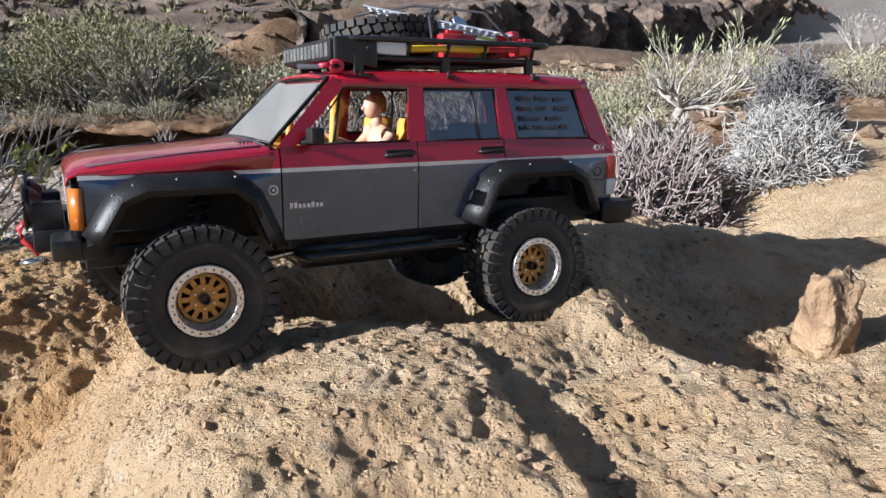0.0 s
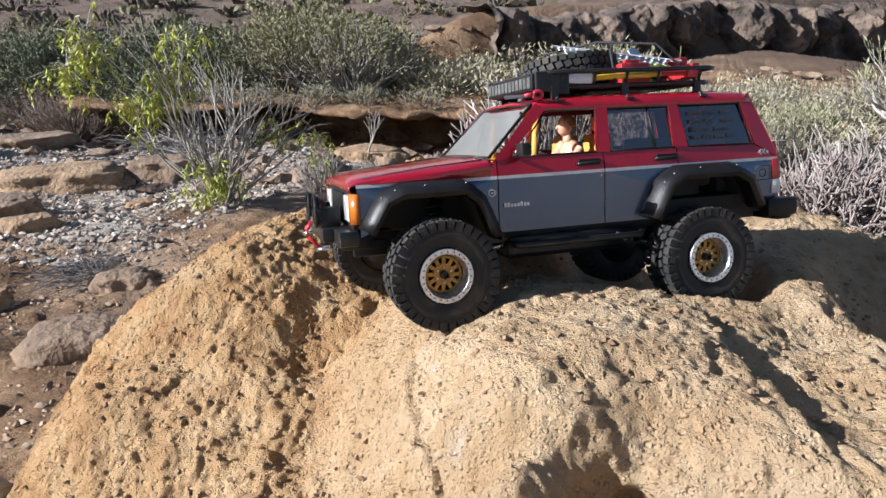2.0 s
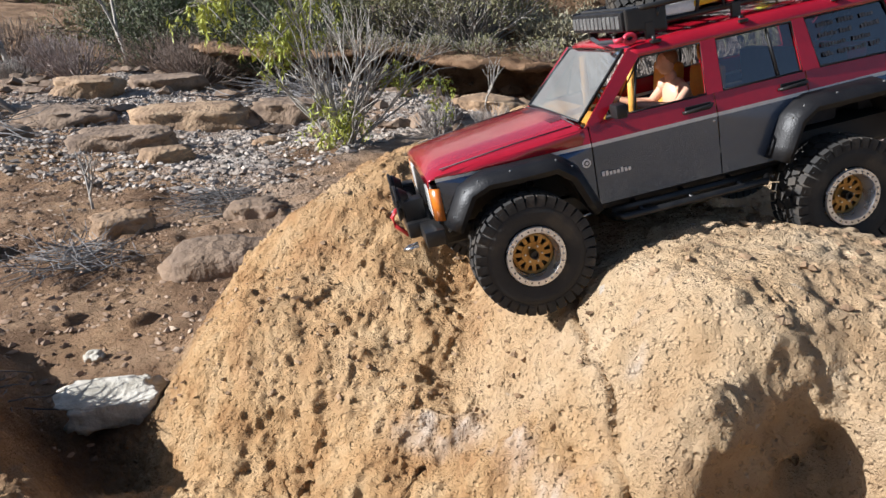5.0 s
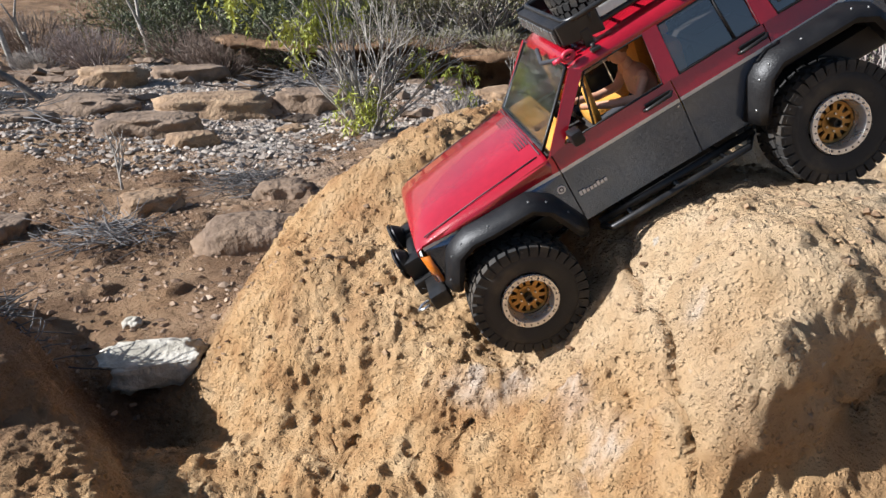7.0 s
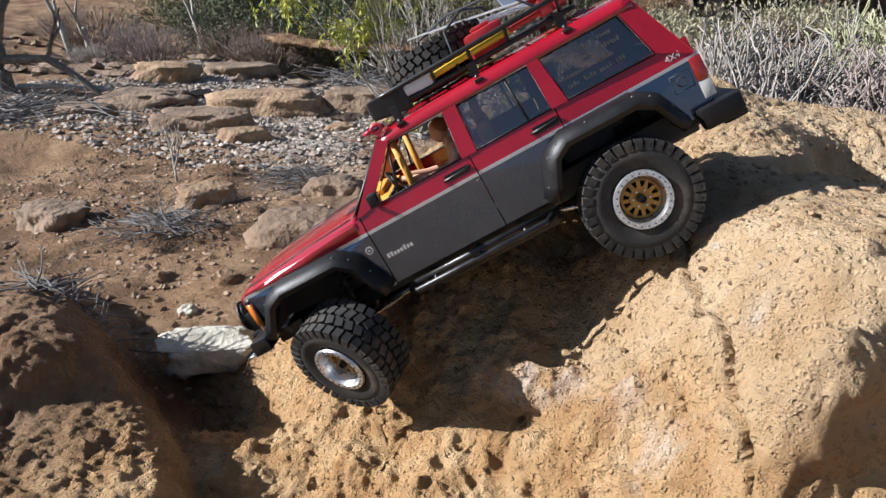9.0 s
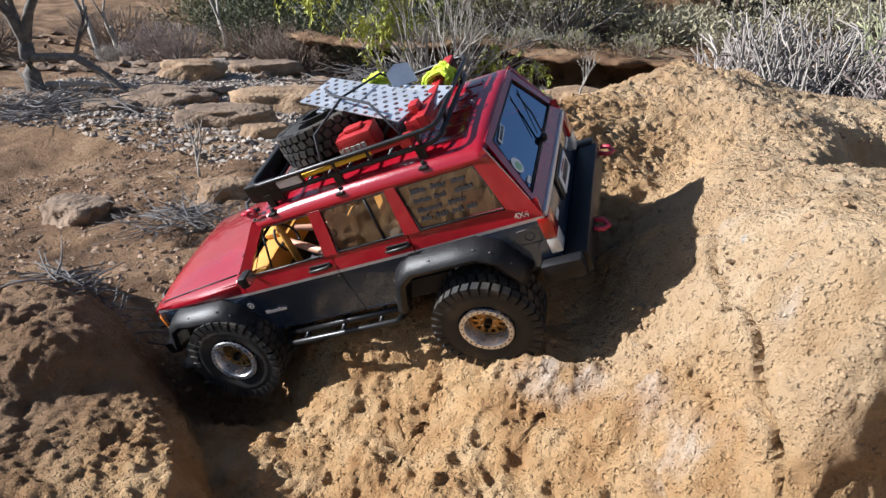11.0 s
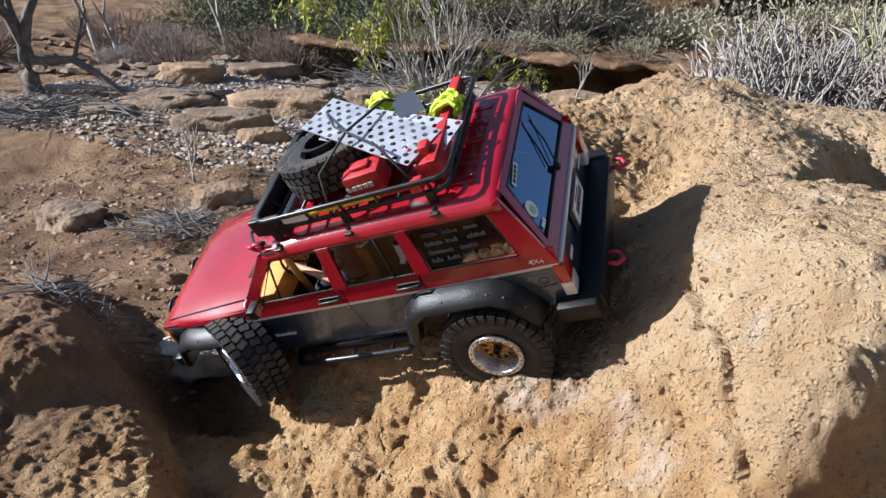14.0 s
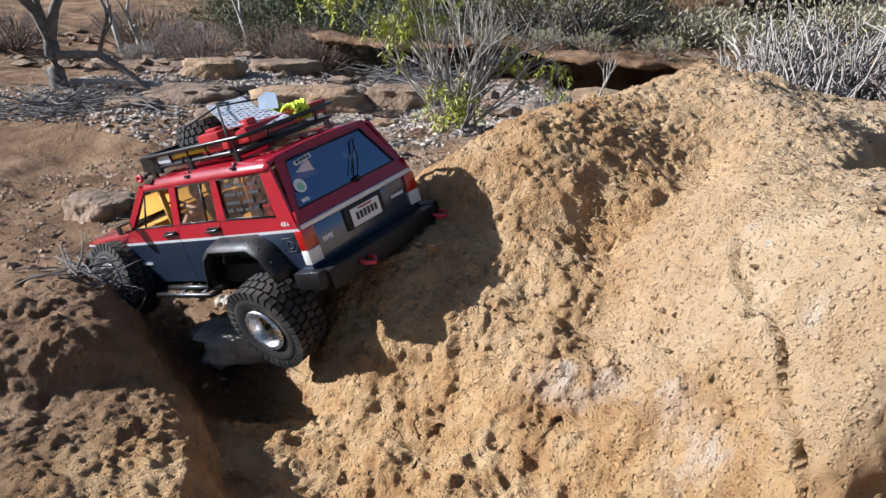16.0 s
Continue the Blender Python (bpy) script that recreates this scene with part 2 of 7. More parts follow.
def ground(x, y):
    far = np.maximum(0, -x - 0.75)
    low = -0.135 - 0.30 * (1 - np.exp(-far / 1.5)) - 0.05 * ramp(y, 1.2, 3.0)
    low = low + bell(x, y, -2.9, 1.6, 0.9, 0.45, 30, 0.08)
    # the toe of the outcrop
    toe = -0.075 - 0.35 * np.maximum(0, -x - 0.62) - 0.9 * np.maximum(0, 0.27 - y) - 0.16 * np.maximum(0, -0.38 - x)
    h = smax(low, np.maximum(toe, -0.6), 0.03)
    # the dome on which the near wheels stand
    top = 0.176 + bell(x, y, -0.09, 0.39, 0.13, 0.14, 0, 0.024) - 0.11 * np.maximum(0, y - 0.5) - bell(x, y, 0.13, 0.44, 0.09, 0.09, 0, 0.03)
    front, flank = 0.275 - y + 0.02 * np.sin(9 * x), 0.775 * (-0.225 - x) + 0.63 * (0.40 - y)
    dome = top - np.maximum(np.maximum(2.0 * soften(front, 0.018), 1.47 * soften(flank, 0.03)), 0.95 * soften(-0.235 - x - 0.25 * (y - 0.36), 0.03)) - 0.25 * soften(np.minimum(front, flank), 0.02)
    h = smax(h, np.maximum(dome, -0.6), 0.02)
    # the hump behind it
    ux, uy = 0.375, 0.927
    s = (x + 0.60) * ux + (y - 0.60) * uy
    n = (x + 0.60) * uy - (y - 0.60) * ux
    crest = np.interp(s, (-0.75, -0.30, -0.17, -0.09, 0.0, 0.12, 0.27, 0.40, 0.55, 0.80, 1.2), (-0.60, -0.06, 0.075, 0.138, 0.160, 0.172, 0.184, 0.194, 0.168, 0.10, 0.0))
    scarp = 0.25 * np.maximum(0, crest - 0.115 - 0.19 * np.clip(s, -0.3, 0.45) + 0.35 * np.maximum(0, -s)) * ramp(n, 0.075, 0.15)
    hump = crest - scarp - np.where(n < 0, 0.95 * (np.sqrt(n * n + 0.0016) - 0.04), 0.48 * (np.sqrt(n * n + 0.0009) - 0.03))
    h = smax(h, np.maximum(hump, -0.6), 0.02)
    # the shoulder on which hump and dome meet
    sad = 0.135 - 0.35 * np.maximum(0, 0.80 - y) - 0.9 * np.maximum(0, -0.43 - x) - 0.035 * ramp(x, -0.15, 0.1)
    sad = sad - 0.08 * np.maximum(0, y - 1.1)
    h = smax(h, np.maximum(sad, -0.6), 0.03)
    # the lump in the near corner
    side = 0.527 * (x + 0.78) + 0.852 * (y - 0.13)
    face = 0.73 * (x + 0.86) - 0.68 * (y - 0.088)
    rear = y - 0.178 + 0.35 * (x + 0.9)
    terrace = -0.058 - 2.0 * soften(side - 0.035, 0.012) - 1.2 * soften(rear, 0.03) - 0.35 * soften(-1.15 - x, 0.04)
    block = -0.010 - 1.6 * soften(face, 0.012) - 0.25 * soften(side + 0.055, 0.03) - 1.6 * soften(side + 0.005, 0.015) - 1.6 * soften(rear, 0.02) - 0.45 * soften(-1.03 - x, 0.04)
    h = smax(h, np.maximum(smax(terrace, block, 0.012), -0.6), 0.015)
    # hollows and bosses worn into it
    h = h - bell(x, y, -0.66, 0.475, 0.075, 0.055, 20, 0.055) - bell(x, y, -0.44, 0.525, 0.05, 0.05, 0, 0.030)
    h = h + bell(x, y, -0.34, 0.86, 0.10, 0.10, 0, 0.045)
    h = h + bell(x, y, -0.135, 0.235, 0.06, 0.022, 0, 0.06) - bell(x, y, -0.05, 0.255, 0.045, 0.035, 0, 0.05)
    h = h - bell(x, y, -0.78, 0.26, 0.10, 0.05, 0, 0.07) - bell(x, y, -2.6, 2.2, 1.2, 0.5, 20, 0.06)
    h = h - bell(x, y, -0.04, 0.87, 0.13, 0.12, 0, 0.035) - bell(x, y, -0.24, 0.46, 0.06, 0.06, 0, 0.02)
    h = h + bell(x, y, -0.50, 0.345, 0.13, 0.045, 0, 0.035) + bell(x, y, -0.63, 0.275, 0.07, 0.05, 0, 0.03) - bell(x, y, -0.57, 0.475, 0.06, 0.05, 0, 0.03)
    h = h + bell(x, y, -0.372, 0.322, 0.05, 0.018, 10, 0.024) - bell(x, y, 0.03, 0.24, 0.12, 0.045, 0, 0.06)
    # a shaded pit beside the outcrop and the sandy bank beyond it
    lip = 0.60 - 0.05 * ramp(x, 0.12, 0.22) + 0.10 * ramp(x, 0.30, 0.48)
    near = ramp(y, lip - 0.02, lip + 0.06)
    pit = near * (1 - ramp(y - 0.25 * x, 0.74, 0.95)) * ramp(x, 0.11, 0.30) * (1 - ramp(x, 0.52, 0.66))
    h = h - 0.036 * ramp(x, 0.13, 0.30) * ramp(y, 0.36, 0.52)
    h = h * (1 - pit) + np.minimum(h, 0.045) * pit
    gully = near * (1 - ramp(y, 0.80, 1.02)) * ramp(x, -0.22, -0.12) * (1 - ramp(x, 0.0, 0.10))
    h = h * (1 - gully) + np.minimum(h, -0.01) * gully
    beyond = ramp(x - 0.2 * y, 0.0, 0.16) * ramp(y - 0.25 * x, 0.78, 0.95)
    h = h * (1 - beyond) + np.minimum(h, 0.040 - 0.13 * ramp(y - 0.2 * x, 0.9, 1.7)) * beyond
    h = h + bell(x, y, 0.33, 1.00, 0.10, 0.07, 15, 0.055) + bell(x, y, 0.45, 1.20, 0.22, 0.10, 10, 0.065) + bell(x, y, 0.75, 1.25, 0.20, 0.16, 30, 0.045) + bell(x, y, 1.25, 1.65, 0.45, 0.12, 30, 0.03)
    # steeper front of the dome, the bulge beside the crack, a soft dip on the near edge
    h = h + bell(x, y, -0.285, 0.268, 0.050, 0.030, 20, 0.042) + bell(x, y, -0.190, 0.296, 0.040, 0.018, 0, 0.022) - bell(x, y, -0.160, 0.245, 0.050, 0.020, 0, 0.028)
    h = h - bell(x, y, -0.025, 0.310, 0.045, 0.030, 0, 0.030) - bell(x, y, 0.125, 0.545, 0.060, 0.050, 0, 0.030) + bell(x, y, -0.525, 0.212, 0.04, 0.03, 0, 0.035)
    # a step and a dimple on the crown of the dome
    off = 0.88 * (x - 0.013) + 0.475 * (y - 0.49) + 0.006 * np.sin(60 * y)
    h = h - 0.011 * ramp(off, -0.004, 0.010) * (1 - ramp(off, 0.02, 0.11)) * ramp(y, 0.29, 0.36) * (1 - ramp(y, 0.52, 0.60)) - bell(x, y, -0.045, 0.358, 0.020, 0.013, 20, 0.012)
    # level ground on the near side
    level_out = ramp(-y, 0.12, 0.50)
    h = h * (1 - level_out) - 0.13 * level_out
    # behind the outcrop the ground falls away to the flat
    back = ramp(y + 0.25 * x, 1.15, 1.75) * (1 - ramp(x, 0.35, 1.1))
    h = h * (1 - back) + np.minimum(h, -0.26 - 0.10 * ramp(y, 1.6, 3.0)) * back
    # plain, bank, hillside and far slopes
    flat = ramp(y, 2.5, 5.0)
    h = h * (1 - flat) + np.minimum(h, -0.40) * flat
    h = h - 0.30 * ramp(y, 3.3, 4.35) * (1 - ramp(y, 5.15, 5.45)) * ramp(x, -4.9, -3.9) * (1 - ramp(x, -1.5, -0.7))
    away = np.maximum(0, y - 7.0 + 0.10 * x)
    c = (x + 2.0) * 0.6 - (y - 6.5) * 0.8
    brow = ramp(-c, -0.15, 0.25) * ramp(x, -3.4, -1.8) * (1 - ramp(x, 3.0, 6.5))
    hill = (0.16 * away * ramp(away, 0, 5) - 0.15) * (1 - ramp(c, -0.2, 0.5))
    h = h + hill + 0.65 * brow + 0.12 * np.maximum(0, np.hypot(x, y) - 30) + 0.05 * np.maximum(0, -x - 8)
    return h


def hashed(ix, iy, seed):
    v = np.sin(ix * 127.1 + iy * 311.7 + seed * 74.7) * 43758.5453
    return v - np.floor(v)


def grain(x, y, size, seed):
    """Smooth noise from -1 to 1 with waves of that size."""
    u, v = x / size, y / size
    iu, iv = np.floor(u), np.floor(v)
    fu, fv = u - iu, v - iv
    fu, fv = fu * fu * (3 - 2 * fu), fv * fv * (3 - 2 * fv)
    a, b = hashed(iu, iv, seed), hashed(iu + 1, iv, seed)
    c, d = hashed(iu, iv + 1, seed), hashed(iu + 1, iv + 1, seed)
    return 2 * (a + (b - a) * fu + (c - a) * fv + (a - b - c + d) * fu * fv) - 1


def spots(x, y, size, share, seed):
    """Round spots scattered one to a cell: 1 at their middles, 0 outside them."""
    u, v = x / size, y / size
    iu, iv = np.floor(u), np.floor(v)
    best = np.zeros_like(x)
    for i in (-1, 0, 1):
        for j in (-1, 0, 1):
            cu, cv = iu + i, iv + j
            r = 0.2 + 0.3 * hashed(cu, cv, seed + 3)
            d = np.hypot(u - cu - hashed(cu, cv, seed), v - cv - hashed(cu, cv, seed + 1)) / r
            best = np.maximum(best, np.where(hashed(cu, cv, seed + 2) < share, np.clip(1 - d * d, 0, 1), 0))
    return best


def rocky(x, y):
    """1 on the sandstone outcrop, 0 on the soil round it."""
    r = ramp(x + 0.25 * y, -0.83, -0.62) * (1 - ramp(y - 0.3 * x - 1.6 * ramp(x, 0.55, 1.3), 1.35, 1.75))
    return r


def relief(x, y):
    """The ground with its weathering."""
    wx, wy = x + 0.016 * grain(x, y, 0.05, 20) + 0.006 * grain(x, y, 0.017, 22), y + 0.016 * grain(x, y, 0.05, 21) + 0.006 * grain(x, y, 0.017, 23)
    rock = rocky(x, y)
    h = ground(x + 0.010 * grain(x, y, 0.13, 1), y + 0.010 * grain(x, y, 0.13, 2))
    ridge = lambda size, seed: 1 - 2 * np.abs(grain(wx, wy, size, seed))
    worn = 0.006 * grain(wx, wy, 0.11, 3) + 0.0028 * grain(wx, wy, 0.043, 4) + 0.0018 * grain(wx, wy, 0.019, 5)
    worn = worn - 0.0016 * ridge(0.060, 14) - 0.0010 * ridge(0.024, 15) - 0.0045 * spots(wx, wy, 0.041, 0.12, 7) - 0.004 * spots(wx, wy, 0.017, 0.13, 9) - 0.0025 * spots(wx, wy, 0.011, 0.10, 16) + 0.003 * spots(wx, wy, 0.023, 0.20, 11) + 0.003 * spots(wx, wy, 0.061, 0.18, 13)
    loose = 0.025 * grain(x, y, 0.55, 30) + 0.014 * grain(wx, wy, 0.19, 31) + 0.007 * grain(wx, wy, 0.07, 32) + 0.0035 * grain(wx, wy, 0.03, 33) + 0.012 * spots(wx, wy, 0.09, 0.25, 35)
    far = 0.10 * grain(x, y, 2.3, 40) + 0.05 * grain(x, y, 0.9, 41)
    rough = ramp(np.hypot(x, y), 3.0, 9.0)
    h = h + rock * worn + (1 - rock) * loose * ramp(np.hypot(x + 0.9, y - 0.35), 0.02, 0.3) + rough * (far + 0.35 * rough * grain(x, y, 6.0, 42))
    return h


def grain3(x, y, z, size, seed):
    """Smooth noise in space from -1 to 1 with waves of that size."""
    u, v, w = x / size, y / size, z / size
    iu, iv, iw = np.floor(u), np.floor(v), np.floor(w)
    fu, fv, fw = (t * t * (3 - 2 * t) for t in (u - iu, v - iv, w - iw))
    out = 0
    for k in (0, 1):
        a, b = hashed(iu + 57.0 * (iw + k), iv, seed), hashed(iu + 1 + 57.0 * (iw + k), iv, seed)
        c, d = hashed(iu + 57.0 * (iw + k), iv + 1, seed), hashed(iu + 1 + 57.0 * (iw + k), iv + 1, seed)
        out = out + (a + (b - a) * fu + (c - a) * fv + (a - b - c + d) * fu * fv) * (fw if k else 1 - fw)
    return 2 * out - 1


def spots3(x, y, z, size, share, seed):
    """Round spots scattered in space, one to a cell: 1 at their middles, 0 outside them."""
    u, v, w = x / size, y / size, z / size
    iu, iv, iw = np.floor(u), np.floor(v), np.floor(w)
    best = np.zeros_like(x)
    for i, j, k in itertools.product((-1, 0, 1), repeat=3):
        cu, cv = iu + i + 57.0 * (iw + k), iv + j
        r = 0.22 + 0.30 * hashed(cu, cv, seed + 3)
        d2 = ((u - iu - i - hashed(cu, cv, seed)) ** 2 + (v - iv - j - hashed(cu, cv, seed + 1)) ** 2 + (w - iw - k - hashed(cu, cv, seed + 4)) ** 2) / (r * r)
        best = np.maximum(best, np.where(hashed(cu, cv, seed + 2) < share, np.clip(1 - d2, 0, 1), 0))
    return best


def knobs(x, y, z):
    """How far the weathered rock stands out along its own normal: crumbling grain, clasts and pits."""
    hump = ramp(y, 0.50, 0.60) * (1 - ramp(x, -0.25, -0.05))
    coarse = 0.75 + 0.15 * hump + 0.75 * ramp(-z, -0.12, 0.0)
    q = 0.006 * grain3(x, y, z, 0.030, 70)
    x, y, z = 0.8 * x + 0.6 * y + q, 0.8 * y - 0.6 * x - q, z + 0.4 * x + q
    patchy = np.clip(0.55 + 0.75 * grain3(x, y, z, 0.13, 75), 0.05, 1.3)
    fine = np.clip(0.7 + 0.6 * grain3(x, y, z, 0.06, 76), 0.15, 1.3)
    swell = 0.0026 * grain3(x, y, z, 0.038, 71) + 0.0022 * grain3(x, y, z, 0.019, 72) + 0.0021 * grain3(x, y, z, 0.0105, 73)
    clast = (0.0026 + 0.0016 * hump) * fine * spots3(x, y, z, 0.0092, 0.66, 110) ** 0.6 + 0.0024 * fine * spots3(x, y, z, 0.0150, 0.40, 150) ** 0.6 + 0.0036 * patchy * spots3(x, y, z, 0.025, 0.32, 120) ** 0.6
    pits = (0.0052 - 0.0025 * hump) * patchy * spots3(x, y, z, 0.022, 0.30, 130) + 0.0034 * fine * spots3(x, y, z, 0.0120, 0.40, 140)
    return coarse * (swell + clast - pits) + 0.0013 * grain3(x, y, z, 0.0056, 67)


# ---- ground ----
def lines(a, b, step, far, low, high):
    up, down = [b], [a - step]
    s = step
    while up[-1] < far:
        s *= high
        up.append(up[-1] + s)
    s = step
    while down[-1] > -far:
        s *= low
        down.append(down[-1] - s)
    return np.array(down[::-1] + list(np.arange(a, b - step / 2, step)) + up)


xs = lines(-0.95, 0.36, 0.0022, 150, 1.022, 1.04)
ys = lines(-0.03, 1.0, 0.0025, 150, 1.15, 1.025)
ys = np.concatenate([ys[ys < 0.19], np.arange(0.19, 0.345, 0.0017), ys[ys > 0.346]])
gx, gy = np.meshgrid(xs, ys)
gz = relief(gx, gy)
slope_x, slope_y = np.gradient(gz, xs, axis=1), np.gradient(gz, ys, axis=0)
size = np.sqrt(1 + slope_x ** 2 + slope_y ** 2)
rock = rocky(gx, gy)
along = (0.205, 0.224, 0.245, 0.283, 0.296, 0.329, 0.357, 0.403, 0.425)
crack_x = np.interp(gy, along, (-0.155, -0.164, -0.179, -0.190, -0.204, -0.225, -0.244, -0.262, -0.266)) + 0.0045 * grain(gy, gy * 0, 0.016, 50) + 0.003 * grain(gy, gy * 0, 0.05, 51)
crack = np.exp(-((gx - crack_x) / (0.0013 + 0.0005 * ramp(0.30 - gy, 0, 0.06))) ** 2) * ramp(gy, 0.195, 0.21) * (1 - ramp(gy, 0.415, 0.43)) * (0.8 + 0.3 * grain(gy, gy * 0, 0.03, 52))
fork_x = -0.262 + 0.95 * (0.245 - gy) + 0.005 * grain(gy, gy * 0, 0.014, 53)
crack = np.maximum(crack, 0.55 * np.exp(-((gx - fork_x) / 0.0026) ** 2) * ramp(gy, 0.17, 0.185) * (1 - ramp(gy, 0.235, 0.25)))
clods = ramp(0.45 - np.hypot(gx + 0.8, gy - 0.08), 0, 0.15) * (1 - rock)
near_by = (rock + clods > 0) & (np.hypot(gx + 0.3, gy - 0.4) < 1.6)
rough_out = np.zeros_like(gx)
rough_out[near_by] = knobs(gx[near_by], gy[near_by], gz[near_by])
out = (rock + 0.95 * clods) * rough_out - 0.032 * crack
gx, gy, gz = gx - out * slope_x / size, gy - out * slope_y / size, gz + out / size
# a hollow worn into the front of the dome
u, v = (gx + 0.058) / 0.052, (gz - 0.070 - 0.2 * (gx + 0.06)) / 0.046
hollow = 0.050 * np.exp(-(np.abs(u) ** 2.6 + np.abs(v) ** 2.6)) * (1 + 0.25 * grain(gx, gz, 0.022, 78))
hollow = hollow + 0.014 * np.exp(-((gx + 0.195) / 0.030) ** 2 - ((gz - 0.035) / 0.012) ** 2)
# two wasp holes in the lower face
for hx, hz, hr in ((-0.372, -0.052, 0.0085), (-0.497, -0.097, 0.0075)):
    hollow = hollow + 0.022 * (1 - ramp(np.hypot(gx - hx, gz - hz) / hr, 0.6, 1.05))
gy = gy + hollow * (1 + 0.3 * grain(gx, gz, 0.02, 77)) * (1 - ramp(gy, 0.30, 0.34))
count = len(xs)
idx = np.arange(gx.size).reshape(gx.shape)
quads = np.stack([idx[:-1, :-1], idx[:-1, 1:], idx[1:, 1:], idx[1:, :-1]], -1).reshape(-1)
me = bpy.data.meshes.new("ground")
me.vertices.add(gx.size)
me.vertices.foreach_set("co", np.stack([gx, gy, gz], -1).reshape(-1).astype(np.float32))
me.loops.add(len(quads))
me.loops.foreach_set("vertex_index", quads.astype(np.int32))
me.polygons.add(len(quads) // 4)
me.polygons.foreach_set("loop_start", np.arange(0, len(quads), 4, dtype=np.int32))
me.polygons.foreach_set("use_smooth", np.ones(len(quads) // 4, dtype=bool))
me.update(calc_edges=True)
me.attributes.new("rock", "FLOAT", "POINT").data.foreach_set("value", np.clip(rock + 0.25 * grain(gx, gy, 0.16, 60), 0, 1).reshape(-1).astype(np.float32))
me.attributes.new("rust", "FLOAT", "POINT").data.foreach_set("value", np.clip(ramp(-gx - 0.2 * gy, 0.10, 0.36) * (1 - 0.45 * ramp(gy, 0.55, 0.9)) + ramp(-gz, -0.11, -0.02) * ramp(0.33 - gy, 0, 0.06) + 0.3 * grain(gx, gy, 0.12, 61), 0, 1).reshape(-1).astype(np.float32))
crust = bell(gx, gy, -0.365, 0.322, 0.045, 0.010, 12, 0.9) + bell(gx, gy, -0.285, 0.285, 0.026, 0.010, -25, 0.9) + bell(gx, gy, -0.228, 0.245, 0.036, 0.016, -20, 0.62) + bell(gx, gy, -0.178, 0.345, 0.0035, 0.016, -35, 1.5) + bell(gx, gy, -0.180, 0.292, 0.006, 0.006, 0, 1.2) + bell(gx, gy, -0.262, 0.42, 0.012, 0.006, 0, 0.9)
crust = np.clip(crust * (0.8 + 1.0 * grain(gx, gy, 0.018, 62) + 0.7 * grain(gx, gy, 0.007, 63)), 0, 1) * 0.72
me.attributes.new("crust", "FLOAT", "POINT").data.foreach_set("value", crust.reshape(-1).astype(np.float32))
me.attributes.new("scree", "FLOAT", "POINT").data.foreach_set("value", (ramp(gy + 0.5 * gx, 0.15, 0.85) * ramp(-gx, 0.9, 1.9) * (1 - ramp(gy, 3.6, 4.6))).reshape(-1).astype(np.float32))
me.attributes.new("upland", "FLOAT", "POINT").data.foreach_set("value", ramp(gy + 0.1 * gx, 5.5, 9.0).reshape(-1).astype(np.float32))
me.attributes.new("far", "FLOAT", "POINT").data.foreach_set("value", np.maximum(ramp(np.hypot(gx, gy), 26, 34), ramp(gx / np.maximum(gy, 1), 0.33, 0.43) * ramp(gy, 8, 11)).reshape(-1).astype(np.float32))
earth = tagged(new("ground", me), "weathered yellow sandstone outcrop, dry brown soil and scree", "ground", kind="structure")


